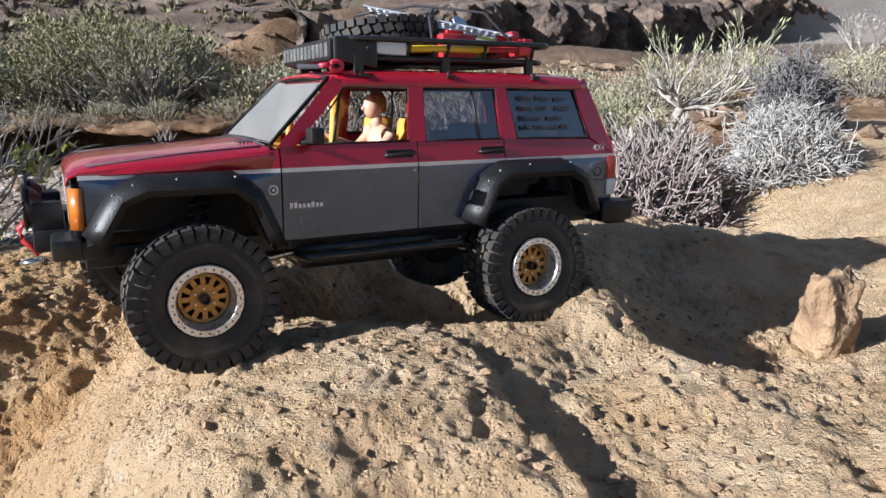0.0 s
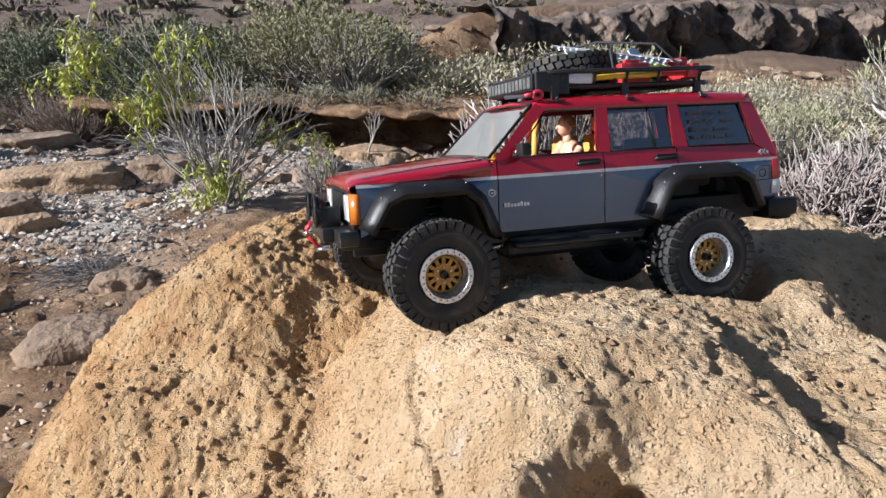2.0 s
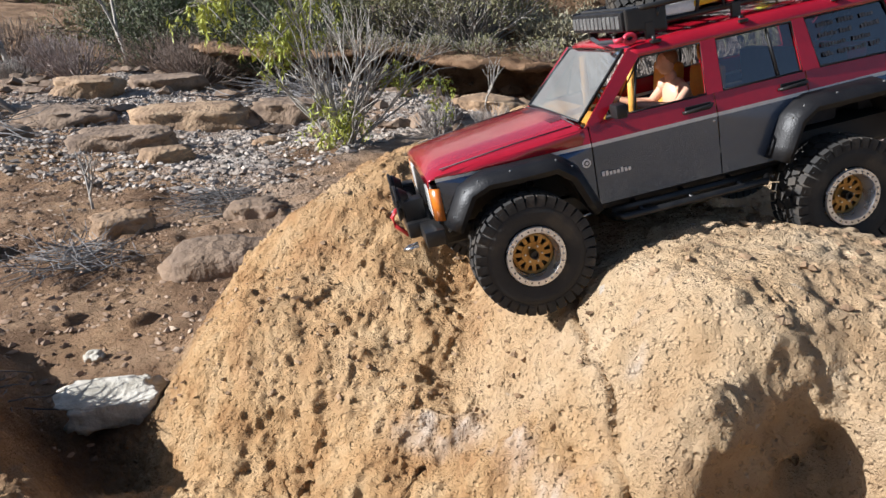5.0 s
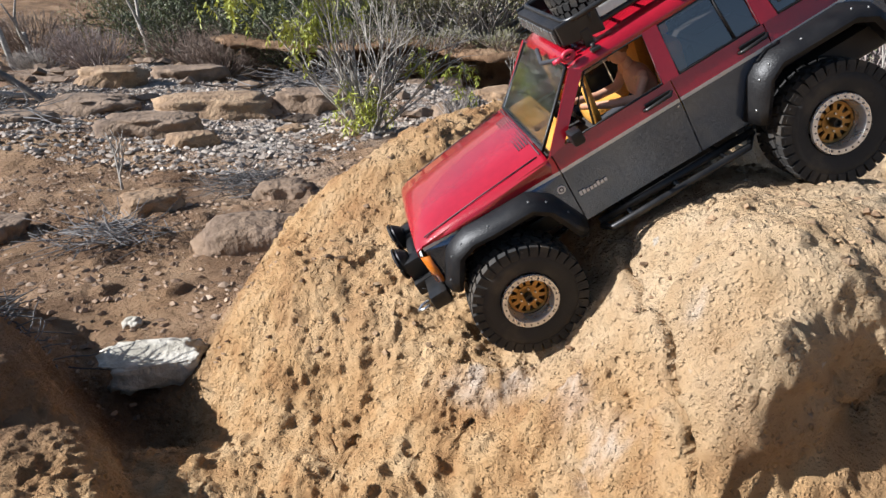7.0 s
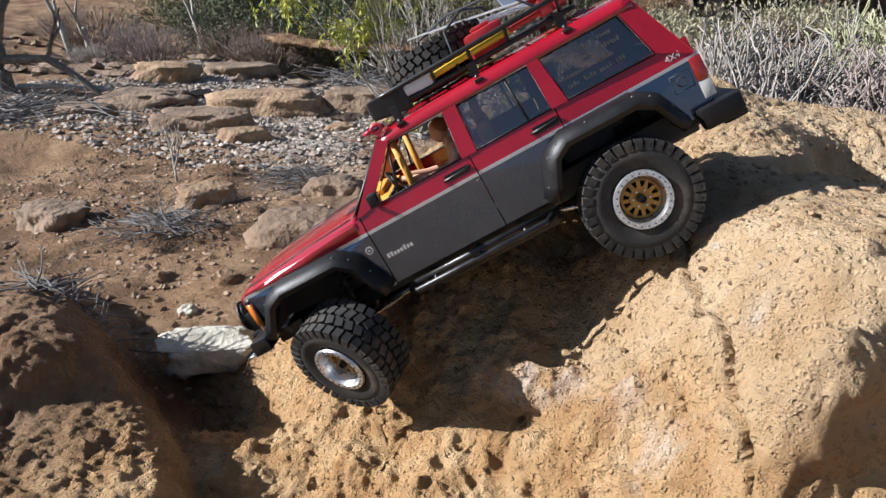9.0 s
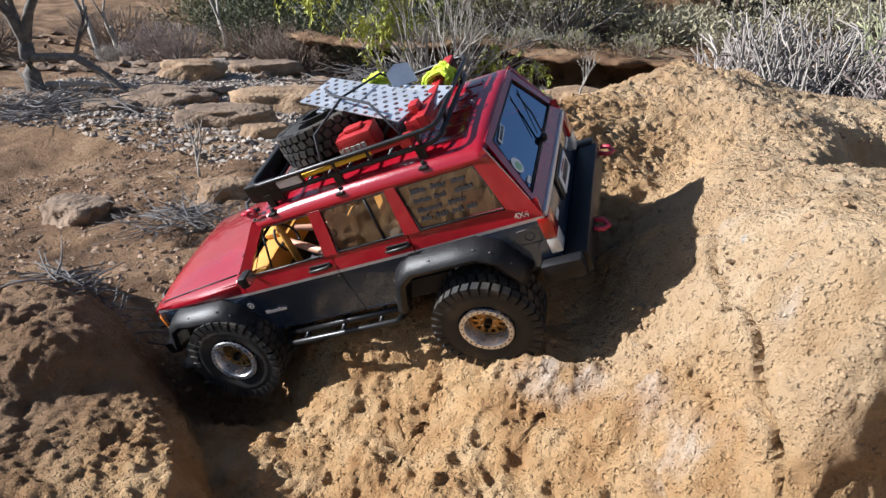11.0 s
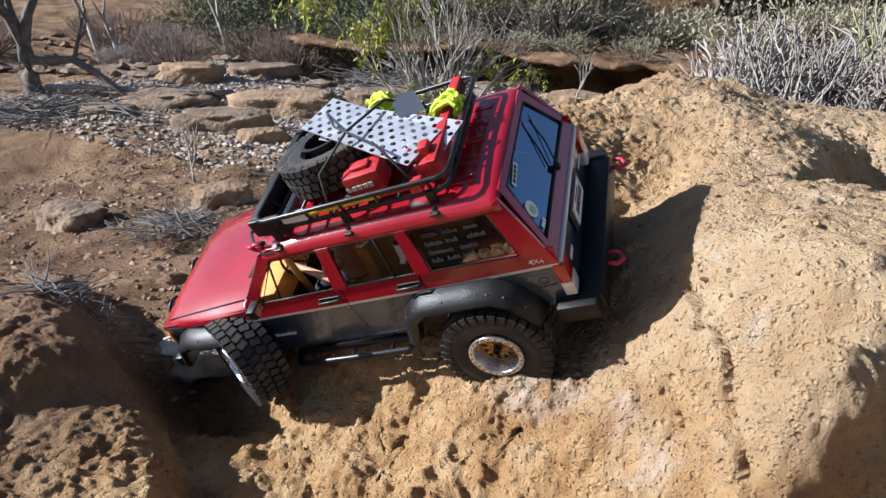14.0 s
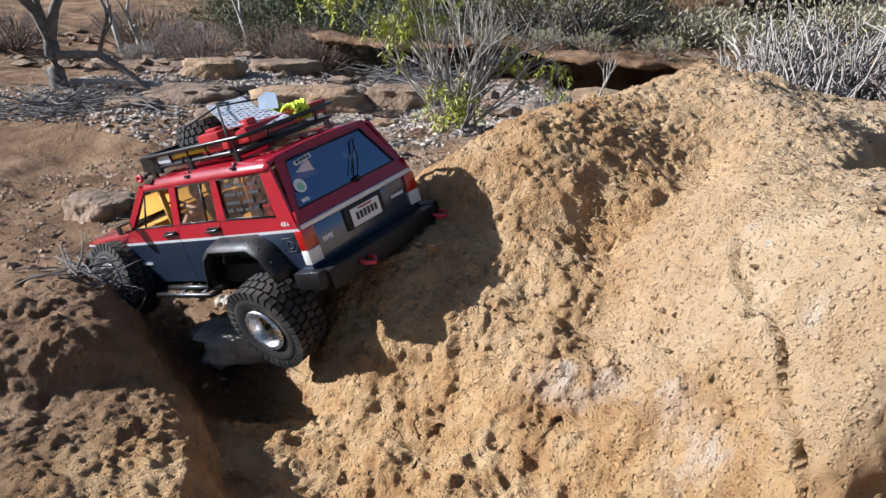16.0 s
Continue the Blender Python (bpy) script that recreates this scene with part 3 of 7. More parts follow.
def earth_material():
    m = bpy.data.materials.new("dry_ground")
    m.use_nodes = True
    nt = m.node_tree
    b = nt.nodes["Principled BSDF"]
    b.inputs["Roughness"].default_value = 0.95
    b.inputs["Specular IOR Level"].default_value = 0.2
    tc = nt.nodes.new("ShaderNodeTexCoord")

    def noise_node(scale, detail=5.0, rough=0.55):
        n = nt.nodes.new("ShaderNodeTexNoise")
        n.inputs["Scale"].default_value, n.inputs["Detail"].default_value, n.inputs["Roughness"].default_value = scale, detail, rough
        nt.links.new(tc.outputs["Object"], n.inputs["Vector"])
        return n.outputs["Fac"]

    def stops(fac, *colors, lo=0.33, hi=0.67):
        r = nt.nodes.new("ShaderNodeValToRGB")
        e = r.color_ramp.elements
        while len(e) < len(colors):
            e.new(0.5)
        for i, c in enumerate(colors):
            e[i].position, e[i].color = lo + (hi - lo) * i / (len(colors) - 1), (*c, 1)
        nt.links.new(fac, r.inputs["Fac"])
        return r.outputs["Color"]

    def mix(fac, a, c):
        n = nt.nodes.new("ShaderNodeMix")
        n.data_type = "RGBA"
        nt.links.new(fac, n.inputs["Factor"])
        nt.links.new(a, n.inputs["A"])
        nt.links.new(c, n.inputs["B"])
        return n.outputs["Result"]

    def attribute(name):
        n = nt.nodes.new("ShaderNodeAttribute")
        n.attribute_name = name
        return n.outputs["Fac"]

    stone = mix(noise_node(3.2, 3), stops(noise_node(17), (0.37, 0.236, 0.120), (0.49, 0.338, 0.186), (0.57, 0.424, 0.260)), stops(noise_node(23), (0.42, 0.286, 0.164), (0.54, 0.394, 0.244), (0.61, 0.470, 0.320)))
    fleck = stops(noise_node(55, 2), (0, 0, 0), (1, 1, 1), lo=0.70, hi=0.78)
    stone = mix(fleck, stone, stops(noise_node(90), (0.46, 0.40, 0.33), (0.60, 0.54, 0.46)))
    stone = mix(attribute("rust"), stone, stops(noise_node(19), (0.36, 0.198, 0.084), (0.47, 0.290, 0.136), (0.54, 0.366, 0.196)))
    stone = mix(attribute("crust"), stone, stops(noise_node(60), (0.47, 0.37, 0.29), (0.66, 0.58, 0.50)))
    soil = stops(noise_node(4.5, 8), (0.125, 0.070, 0.038), (0.255, 0.152, 0.084), (0.40, 0.262, 0.155))
    scree = stops(noise_node(30, 8), (0.27, 0.225, 0.19), (0.42, 0.365, 0.315), (0.54, 0.485, 0.43))
    upland = stops(noise_node(0.9, 9, 0.62), (0.085, 0.062, 0.050), (0.16, 0.115, 0.088), (0.24, 0.185, 0.14))
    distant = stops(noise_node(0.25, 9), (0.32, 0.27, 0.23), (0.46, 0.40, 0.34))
    patch = stops(noise_node(2.1, 6), (0, 0, 0), (1, 1, 1), lo=0.36, hi=0.56)
    both = nt.nodes.new("ShaderNodeMath")
    both.operation = "MULTIPLY"
    nt.links.new(attribute("scree"), both.inputs[0])
    nt.links.new(patch, both.inputs[1])
    c = mix(both.outputs[0], soil, scree)
    c = mix(attribute("rock"), c, stone)
    c = mix(attribute("upland"), c, upland)
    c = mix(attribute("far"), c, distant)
    nt.links.new(c, b.inputs["Base Color"])
    bump = nt.nodes.new("ShaderNodeBump")
    bump.inputs["Distance"].default_value, bump.inputs["Strength"].default_value = 0.0085, 1.0
    coarse_grain = nt.nodes.new("ShaderNodeMath")
    nt.links.new(noise_node(95, 9, 0.74), coarse_grain.inputs[0])
    height = coarse_grain.outputs[0]
    # scattered small pits and stuck grains, a random share of the cells
    for scale, share, weight in ((120, 0.35, -0.55), (230, 0.45, -0.35), (170, 0.30, 0.40), (380, 0.5, 0.22)):
        v = nt.nodes.new("ShaderNodeTexVoronoi")
        v.inputs["Scale"].default_value = scale
        nt.links.new(tc.outputs["Object"], v.inputs["Vector"])
        core = nt.nodes.new("ShaderNodeMapRange")
        core.interpolation_type = "SMOOTHSTEP"
        for key, value in (("From Min", 0.42), ("From Max", 0.16), ("To Min", 0.0), ("To Max", weight)):
            core.inputs[key].default_value = value
        nt.links.new(v.outputs["Distance"], core.inputs["Value"])
        pick = nt.nodes.new("ShaderNodeMath")
        pick.operation = "LESS_THAN"
        pick.inputs[1].default_value = share
        nt.links.new(v.outputs["Color"], pick.inputs[0])
        piece = nt.nodes.new("ShaderNodeMath")
        piece.operation = "MULTIPLY_ADD"
        nt.links.new(core.outputs["Result"], piece.inputs[0])
        nt.links.new(pick.outputs[0], piece.inputs[1])
        nt.links.new(height, piece.inputs[2])
        height = piece.outputs[0]
    nt.links.new(height, bump.inputs["Height"])
    clod = nt.nodes.new("ShaderNodeBump")
    clod.inputs["Distance"].default_value = 0.05
    soft = nt.nodes.new("ShaderNodeMapRange")
    soft.inputs["To Min"].default_value, soft.inputs["To Max"].default_value = 0.8, 0.0
    nt.links.new(attribute("rock"), soft.inputs["Value"])
    nt.links.new(soft.outputs["Result"], clod.inputs["Strength"])
    nt.links.new(noise_node(24, 9, 0.68), clod.inputs["Height"])
    nt.links.new(bump.outputs["Normal"], clod.inputs["Normal"])
    nt.links.new(clod.outputs["Normal"], b.inputs["Normal"])
    return m


me.materials.append(earth_material())


# ---- building blocks ----
def part(name, bm, mats, parent, label="", smooth=None, thick=0.0, outward=None):
    """Links a bmesh as one mesh object under a thing or a part. outward: a way that open faces look."""
    bmesh.ops.recalc_face_normals(bm, faces=bm.faces)
    if outward is not None:
        bm.normal_update()
        bmesh.ops.reverse_faces(bm, faces=[f for f in bm.faces if f.normal.dot(Vector(outward)) < 0])
    m = bpy.data.meshes.new(name)
    bm.to_mesh(m)
    bm.free()
    for k in mats if isinstance(mats, (list, tuple)) else [mats]:
        m.materials.append(k)
    if smooth is not None:
        m.polygons.foreach_set("use_smooth", [True] * len(m.polygons))
        m.set_sharp_from_angle(angle=radians(smooth))
    ob = new(name, m)
    ob.parent = parent
    if thick:
        mod = ob.modifiers.new("thickness", "SOLIDIFY")
        mod.thickness, mod.offset = thick, 0
    if label:
        ob["label"] = label
    return ob


def add_box(bm, a, b, bevel=0.0, m=None, index=0):
    got = bmesh.ops.create_cube(bm, size=1)["verts"]
    for v in got:
        v.co = Vector([a[i] + (b[i] - a[i]) * (v.co[i] + 0.5) for i in range(3)])
    faces = list({f for v in got for f in v.link_faces})
    for f in faces:
        f.material_index = index
    if bevel:
        r = bmesh.ops.bevel(bm, geom=list({e for v in got for e in v.link_edges}), offset=bevel, segments=2, affect="EDGES", profile=0.6)
        got = list({v for f in r["faces"] for v in f.verts} | {v for v in got if v.is_valid})
    if m is not None:
        for v in got:
            v.co = m @ v.co
    return got


def add_tube(bm, points, radius, sides=8, closed=False, index=0, taper=None):
    """A round bar along a line of points."""
    pts = [Vector(p) for p in points]
    n = len(pts)
    rings = []
    for i, p in enumerate(pts):
        if closed:
            d = (pts[(i + 1) % n] - pts[i - 1]).normalized()
        else:
            d = (pts[min(i + 1, n - 1)] - pts[max(i - 1, 0)]).normalized()
        q = d.to_track_quat("Z", "Y")
        r = radius * (taper[i] if taper else 1)
        rings.append([bm.verts.new(p + q @ Vector((r * math.cos(2 * math.pi * k / sides), r * math.sin(2 * math.pi * k / sides), 0))) for k in range(sides)])
    for i in range(n if closed else n - 1):
        a, b = rings[i], rings[(i + 1) % n]
        for k in range(sides):
            f = bm.faces.new((a[k], a[(k + 1) % sides], b[(k + 1) % sides], b[k]))
            f.material_index, f.smooth = index, True
    if not closed:
        for ring in (rings[0][::-1], rings[-1]):
            bm.faces.new(ring).material_index = index


def add_lathe(bm, profile, segments=32, index=0, centre=(0, 0, 0), closed=False):
    """Turns (radius, y) pairs round the y axis."""
    rings = []
    for r, y in profile:
        if r < 1e-6:
            rings.append([bm.verts.new((centre[0], centre[1] + y, centre[2]))])
        else:
            rings.append([bm.verts.new((centre[0] + r * math.cos(2 * math.pi * k / segments), centre[1] + y, centre[2] + r * math.sin(2 * math.pi * k / segments))) for k in range(segments)])
    pairs = list(zip(rings, rings[1:])) + ([(rings[-1], rings[0])] if closed else [])
    for a, b in pairs:
        for k in range(segments):
            j = (k + 1) % segments
            vs = [a[k % len(a)], a[j % len(a)], b[j % len(b)], b[k % len(b)]]
            vs = [v for i, v in enumerate(vs) if v not in vs[:i]]
            f = bm.faces.new(vs)
            f.material_index, f.smooth = index, True


def add_poly(bm, pts, index=0):
    f = bm.faces.new([bm.verts.new(p) for p in pts])
    f.material_index = index
    return f


# ---- the toy truck: x ahead, y to its left, z up, from the middle of the wheelbase at the sill ----
truck = tagged(new("toy_truck"), "red and grey model off-roader with loaded roof rack on sandstone", "toy truck")
truck.empty_display_size = 0.05


def half(x, z):
    """Half the body's width."""
    w = 0.1035 - 0.235 * max(0, z - 0.062) - 0.10 * max(0, 0.02 - z)
    return w - 0.17 * max(0, x - 0.19) - 0.06 * max(0, -0.19 - x)


def on_side(s, pts, out=0.0):
    return [(x, s * (half(x, z) + out), z) for x, z in pts]


BELT, SILL, LINE = 0.0775, 0.0, 0.0585
FRONT_ARCH = [(0.246, 0.010), (0.228, 0.040), (0.212, 0.047), (0.150, 0.047), (0.136, 0.036), (0.120, -0.002)]
REAR_ARCH = [(-0.072, 0.0), (-0.088, 0.036), (-0.102, 0.045), (-0.172, 0.045), (-0.188, 0.036), (-0.204, 0.004)]
for s in (1, -1):
    g = 0.0006
    # fender, doors and quarter: grey below the silver line, red above it
    def panel(name, lower, x0, x1, top0=None, top1=None):
        bm = bmesh.new()
        add_poly(bm, on_side(s, lower), 0)
        add_poly(bm, on_side(s, [(x0, LINE - 0.0022), (x1, LINE - 0.0022), (x1, LINE + 0.0012), (x0, LINE + 0.0012)]), 1)
        add_poly(bm, on_side(s, [(x0, LINE + 0.0012), (x1, LINE + 0.0012), (x1, top1 or BELT), (x0, top0 or BELT)]), 2)
        bmesh.ops.remove_doubles(bm, verts=bm.verts, dist=0.00005)
        return part(name, bm, [GREY, STRIPE, RED], truck, thick=0.0016)
    L = LINE - 0.0022
    panel("fender", [(0.1085 + g, -0.002)] + FRONT_ARCH[::-1] + [(0.2545, 0.006), (0.2550, 0.02), (0.2560, L), (0.1085 + g, L)], 0.1085 + g, 0.2565, BELT - 0.003, 0.0615)
    front_door = panel("front_door", [(-0.0158 + g, SILL), (0.1085 - g, SILL), (0.1085 - g, L), (-0.0158 + g, L)], -0.0158 + g, 0.1085 - g)
    rear_door = panel("rear_door", [(-0.0158 - g, SILL), (-0.0158 - g, L), (-0.108 + g, L), (-0.108 + g, 0.0455), (-0.102, 0.045), (-0.088, 0.036), (-0.072, 0.0)], -0.108 + g, -0.0158 - g)
    panel("quarter_panel", [(-0.108 - g, 0.0455), (-0.108 - g, L), (-0.2435, L), (-0.2435, 0.004), (-0.204, 0.004), (-0.188, 0.036), (-0.172, 0.045)], -0.2435, -0.108 - g)
    # pillars and the frame round the side windows
    TOP = 0.1255
    for pts in ([(0.112, BELT - 0.003), (0.0565, 0.1335), (0.0475, TOP), (0.094, BELT)],
                [(-0.0085, BELT), (-0.0125, TOP), (-0.0270, TOP), (-0.0245, BELT)],
                [(-0.1055, BELT), (-0.1035, TOP), (-0.1155, TOP), (-0.1225, BELT)],
                [(-0.2125, BELT), (-0.1985, TOP), (-0.213, 0.1355), (-0.2435, BELT - 0.015), (-0.2435, LINE + 0.001), (-0.2125, BELT - 0.001)]):
        bm = bmesh.new()
        add_poly(bm, on_side(s, pts))
        part("window_pillar", bm, RED, truck, thick=0.004)
    # black rubber trim and panes
    wins = [("front_door_window", [(0.086, BELT + 0.001), (-0.0085, BELT + 0.001), (-0.0125, TOP - 0.001), (0.0465, TOP - 0.001)], None, front_door),
            ("rear_door_window", [(-0.0255, BELT + 0.001), (-0.1055, BELT + 0.001), (-0.1035, TOP - 0.001), (-0.0275, TOP - 0.001)], TINT, rear_door),
            ("quarter_window", [(-0.1235, BELT + 0.001), (-0.2115, BELT - 0.001), (-0.1975, TOP - 0.001), (-0.1165, TOP - 0.001)], TINT, truck)]
    for name, pts, pane, parent in wins:
        bm = bmesh.new()
        add_tube(bm, on_side(s, pts, 0.0008), 0.0012, 6, True)
        trim = part(name + "_trim", bm, BLACK, parent)
        if pane:
            bm = bmesh.new()
            add_poly(bm, on_side(s, pts, -0.001))
            ob = part(name, bm, pane, parent, "smoked glazing", outward=(0, s, 0))
            ob.visible_shadow = False
    for pts, parent in (([(0.062, BELT), (0.0515, 0.119)], front_door), ([(-0.082, BELT), (-0.0785, TOP)], rear_door)):
        bm = bmesh.new()
        add_tube(bm, on_side(s, pts), 0.0013, 6)
        part("window_divider", bm, BLACK, parent)
    # handles, mirror, keyhole
    for x, parent in ((0.0022, front_door), (-0.0934, rear_door)):
        bm = bmesh.new()
        add_box(bm, (x - 0.013, s * 0.1025, 0.0645), (x + 0.013, s * 0.1042, 0.0715), 0.0008)
        part("handle_recess", bm, BLACK, parent)
        bm = bmesh.new()
        add_tube(bm, [(x + 0.015, s * 0.1035, 0.0665), (x + 0.013, s * 0.1070, 0.0672), (x - 0.011, s * 0.1075, 0.0685), (x - 0.014, s * 0.1035, 0.069)], 0.0016, 6)
        part("door_handle", bm, BLACKMETAL, parent, "black door handle")
    bm = bmesh.new()
    add_lathe(bm, [(0.0, 0.0006), (0.0014, 0.0006), (0.0016, 0.0)], 10, centre=(-0.012, 0.1036, 0.053))
    if s < 0:
        bmesh.ops.scale(bm, vec=(1, -1, 1), verts=bm.verts)
    part("keyhole", bm, CHROME, truck)
    bm = bmesh.new()
    add_box(bm, (0.078, s * 0.108 if s > 0 else -0.126, 0.0795), (0.089, 0.126 if s > 0 else -0.108, 0.0925), 0.0025)
    add_tube(bm, [(0.089, s * 0.100, 0.079), (0.085, s * 0.110, 0.0815)], 0.0022, 6)
    mirror = part("door_mirror", bm, BLACK, truck, "black door mirror", 40)
    bm = bmesh.new()
    add_poly(bm, [(0.0778, s * y, z) for y, z in ((0.1105, 0.0815), (0.124, 0.0815), (0.124, 0.0905), (0.1105, 0.0905))])
    part("mirror_glass", bm, CHROME, mirror)
    # bolt-on flares
    for name, arch in (("front", FRONT_ARCH), ("rear", REAR_ARCH)):
        cx = sum(p[0] for p in arch) / 6
        line = []
        for (xa, za), (xb, zb) in zip(arch, arch[1:]):
            line += [(xa + (xb - xa) * k / 3, za + (zb - za) * k / 3) for k in range(3)]
        line.append(arch[-1])
        bm = bmesh.new()
        rows = []
        for i, (x, z) in enumerate(line):
            a, b = line[max(i - 1, 0)], line[min(i + 1, len(line) - 1)]
            d = Vector((b[0] - a[0], b[1] - a[1])).normalized()
            n = Vector((-d.y, d.x))
            if n.dot(Vector((x - cx, z - 0.0))) < 0:
                n = -n
            w = 0.0125
            sec = [(-0.001, 0.000), (-0.002, 0.021), (0.0025, 0.0235), (0.008, 0.0205), (w - 0.001, 0.0065), (w, 0.0015), (w, -0.001)]
            rows.append([bm.verts.new((x + n.x * o, s * (half(x, z) + y), z + n.y * o)) for o, y in sec])
        for a, b in zip(rows, rows[1:]):
            for k in range(len(a) - 1):
                bm.faces.new((a[k], a[k + 1], b[k + 1], b[k]))
        flare = part("fender_flare", bm, BLACK, truck, "black plastic fender flare with bolts", 50, thick=0.0012)
        for i in range(1, len(line) - 1, 2):
            bm = bmesh.new()
            x, z = line[i]
            a, b = line[i - 1], line[i + 1]
            d = Vector((b[0] - a[0], b[1] - a[1])).normalized()
            n = Vector((-d.y, d.x))
            if n.dot(Vector((x - cx, z))) < 0:
                n = -n
            got = bmesh.ops.create_icosphere(bm, subdivisions=1, radius=0.0014)["verts"]
            bmesh.ops.translate(bm, verts=got, vec=(x + n.x * 0.0095, s * (half(x, z) + 0.017), z + n.y * 0.0095))
            part("bolt", bm, LAMPCELL, flare)
    # rock slider
    bm = bmesh.new()
    add_tube(bm, [(0.098, s * 0.104, -0.013), (0.092, s * 0.116, -0.014), (-0.052, s * 0.116, -0.014), (-0.060, s * 0.104, -0.013)], 0.0036, 10)
    add_tube(bm, [(0.098, s * 0.101, -0.010), (-0.066, s * 0.101, -0.010)], 0.0042, 8)
    for x in (0.07, 0.02, -0.03):
        add_tube(bm, [(x, s * 0.114, -0.014), (x, s * 0.085, -0.010)], 0.0025, 6)
    part("rock_slider", bm, BLACKMETAL, truck, "black tube rock slider")
    # lamps
    bm = bmesh.new()
    rows = [[bm.verts.new((x, s * y, z)) for z in (0.020, 0.051)] for x, y in ((0.2545, 0.0962), (0.2590, 0.0948), (0.2625, 0.0900), (0.2635, 0.0865))]
    for a, b in zip(rows, rows[1:]):
        bm.faces.new((a[0], b[0], b[1], a[1]))
    part("corner_lamp", bm, AMBER, truck, "amber corner lamp", 60, thick=0.002)
    bm = bmesh.new()
    add_box(bm, (-0.2475, s * 0.083 if s > 0 else -0.1025, 0.034), (-0.236, 0.1025 if s > 0 else -0.083, 0.0575), 0.0015)
    lamp = part("tail_lamp", bm, LENS_RED, truck, "red tail lamp", 40)
    bm = bmesh.new()
    add_box(bm, (-0.2475, s * 0.083 if s > 0 else -0.1025, 0.0165), (-0.236, 0.1025 if s > 0 else -0.083, 0.0338), 0.0015)
    part("reversing_lens", bm, LENS_WHITE, lamp, "clear lower lens", 40)
    bm = bmesh.new()
    add_box(bm, (0.2585, s * 0.052 if s > 0 else -0.084, 0.022), (0.2645, 0.084 if s > 0 else -0.052, 0.049), 0.0012)
    part("headlamp", bm, LENS_WHITE, truck, "rectangular clear headlamp", 40)

# roof with a gentle crown, drip rails, and ribs
bm = bmesh.new()
stations = [(0.0565, -0.0035), (0.046, 0.0), (0.0, 0.0022), (-0.07, 0.003), (-0.14, 0.0025), (-0.205, 0.0005), (-0.2145, -0.0025)]
rows = []
for x, dz in stations:
    sec = [(0.0895, 0.1245), (0.0885, 0.129), (0.0845, 0.1335), (0.076, 0.1362), (0.05, 0.1378), (0.02, 0.1388)]
    sec = sec + [(-y, z) for y, z in sec[::-1]]
    rows.append([bm.verts.new((x + (0.004 if abs(y) < 0.06 and x > 0.05 else 0), y, z + (dz if z > 0.13 else 0))) for y, z in sec])
for a, b in zip(rows, rows[1:]):
    for k in range(len(a) - 1):
        bm.faces.new((a[k], a[k + 1], b[k + 1], b[k]))
roof = part("roof", bm, RED, truck, "glossy red roof", 60, thick=0.002)
bm = bmesh.new()
for y in (0.055, 0.028, 0.0, -0.028, -0.055):
    add_box(bm, (-0.19, y - 0.004, 0.1385 + 0.0022 * (1 - abs(y) / 0.06)), (0.02, y + 0.004, 0.1408 + 0.002 * (1 - abs(y) / 0.06)), 0.0008)
part("roof_rib", bm, RED, roof)

# hood
bm = bmesh.new()
rows = []
for x, zc, ze in ((0.1135, 0.0795, 0.0765), (0.118, 0.0785, 0.0755), (0.16, 0.0752, 0.0722), (0.21, 0.0712, 0.0682), (0.243, 0.0682, 0.0650), (0.2575, 0.0655, 0.0628), (0.2628, 0.0615, 0.0598), (0.2640, 0.0545, 0.0540)):
    w = half(x, 0.06) - 0.0005
    sec = [(w, LINE + 0.0012 if x < 0.26 else ze - 0.002), (w - 0.002, ze - 0.004 if x < 0.26 else ze - 0.001), (w - 0.008, ze), (0.062, ze + 0.0012), (0.056, zc - 0.0004), (0.03, zc + 0.0006), (0.0, zc + 0.0009)]
    sec = sec + [(-y, z) for y, z in sec[-2::-1]]
    rows.append([bm.verts.new((x, y, z)) for y, z in sec])
for a, b in zip(rows, rows[1:]):
    for k in range(len(a) - 1):
        bm.faces.new((a[k], a[k + 1], b[k + 1], b[k]))
hood = part("hood", bm, RED, truck, "glossy red hood with a shallow raised middle", 35, thick=0.0015)
bm = bmesh.new()
for y0, y1 in ((-0.055, -0.004), (0.004, 0.055)):
    for i in range(14):
        for j in range(4):
            y = y0 + (y1 - y0) * (i + 0.5) / 14
            add_box(bm, (0.1185 + 0.0032 * j, y - 0.0012, 0.0788 - 0.0003 * j), (0.1200 + 0.0032 * j, y + 0.0012, 0.0800 - 0.0003 * j))
part("cowl_vent", bm, INK, hood, "rows of small dark vent slots")
bm = bmesh.new()
for y in (0.0885, -0.0885):
    add_tube(bm, [(0.120, y, 0.0772), (0.18, y * 0.995, 0.0732), (0.25, y * 0.975, 0.0662)], 0.0007, 5)
add_tube(bm, [(0.1165, 0.0885, 0.0775), (0.1165, 0.04, 0.0802), (0.1165, -0.04, 0.0802), (0.1165, -0.0885, 0.0775)], 0.0007, 5)
part("hood_seam", bm, INK, hood)

# windscreen and dashboard
bm = bmesh.new()
add_poly(bm, [(0.1115, 0.0865, 0.0795), (0.1115, -0.0865, 0.0795), (0.0575, -0.0765, 0.1325), (0.0575, 0.0765, 0.1325)])
ob = part("windscreen", bm, CLEAR, truck, "clear plastic windscreen", outward=(1, 0, 1))
ob.visible_shadow = False
bm = bmesh.new()
add_tube(bm, [(0.1120, 0.0885, 0.0790), (0.1130, 0.0, 0.0800), (0.1120, -0.0885, 0.0790), (0.0570, -0.078, 0.1330), (0.0575, 0.0, 0.1352), (0.0570, 0.078, 0.1330)], 0.0018, 6, True)
part("windscreen_seal", bm, BLACK, truck)
bm = bmesh.new()
add_box(bm, (0.078, -0.088, 0.050), (0.107, 0.088, 0.0765), 0.004)
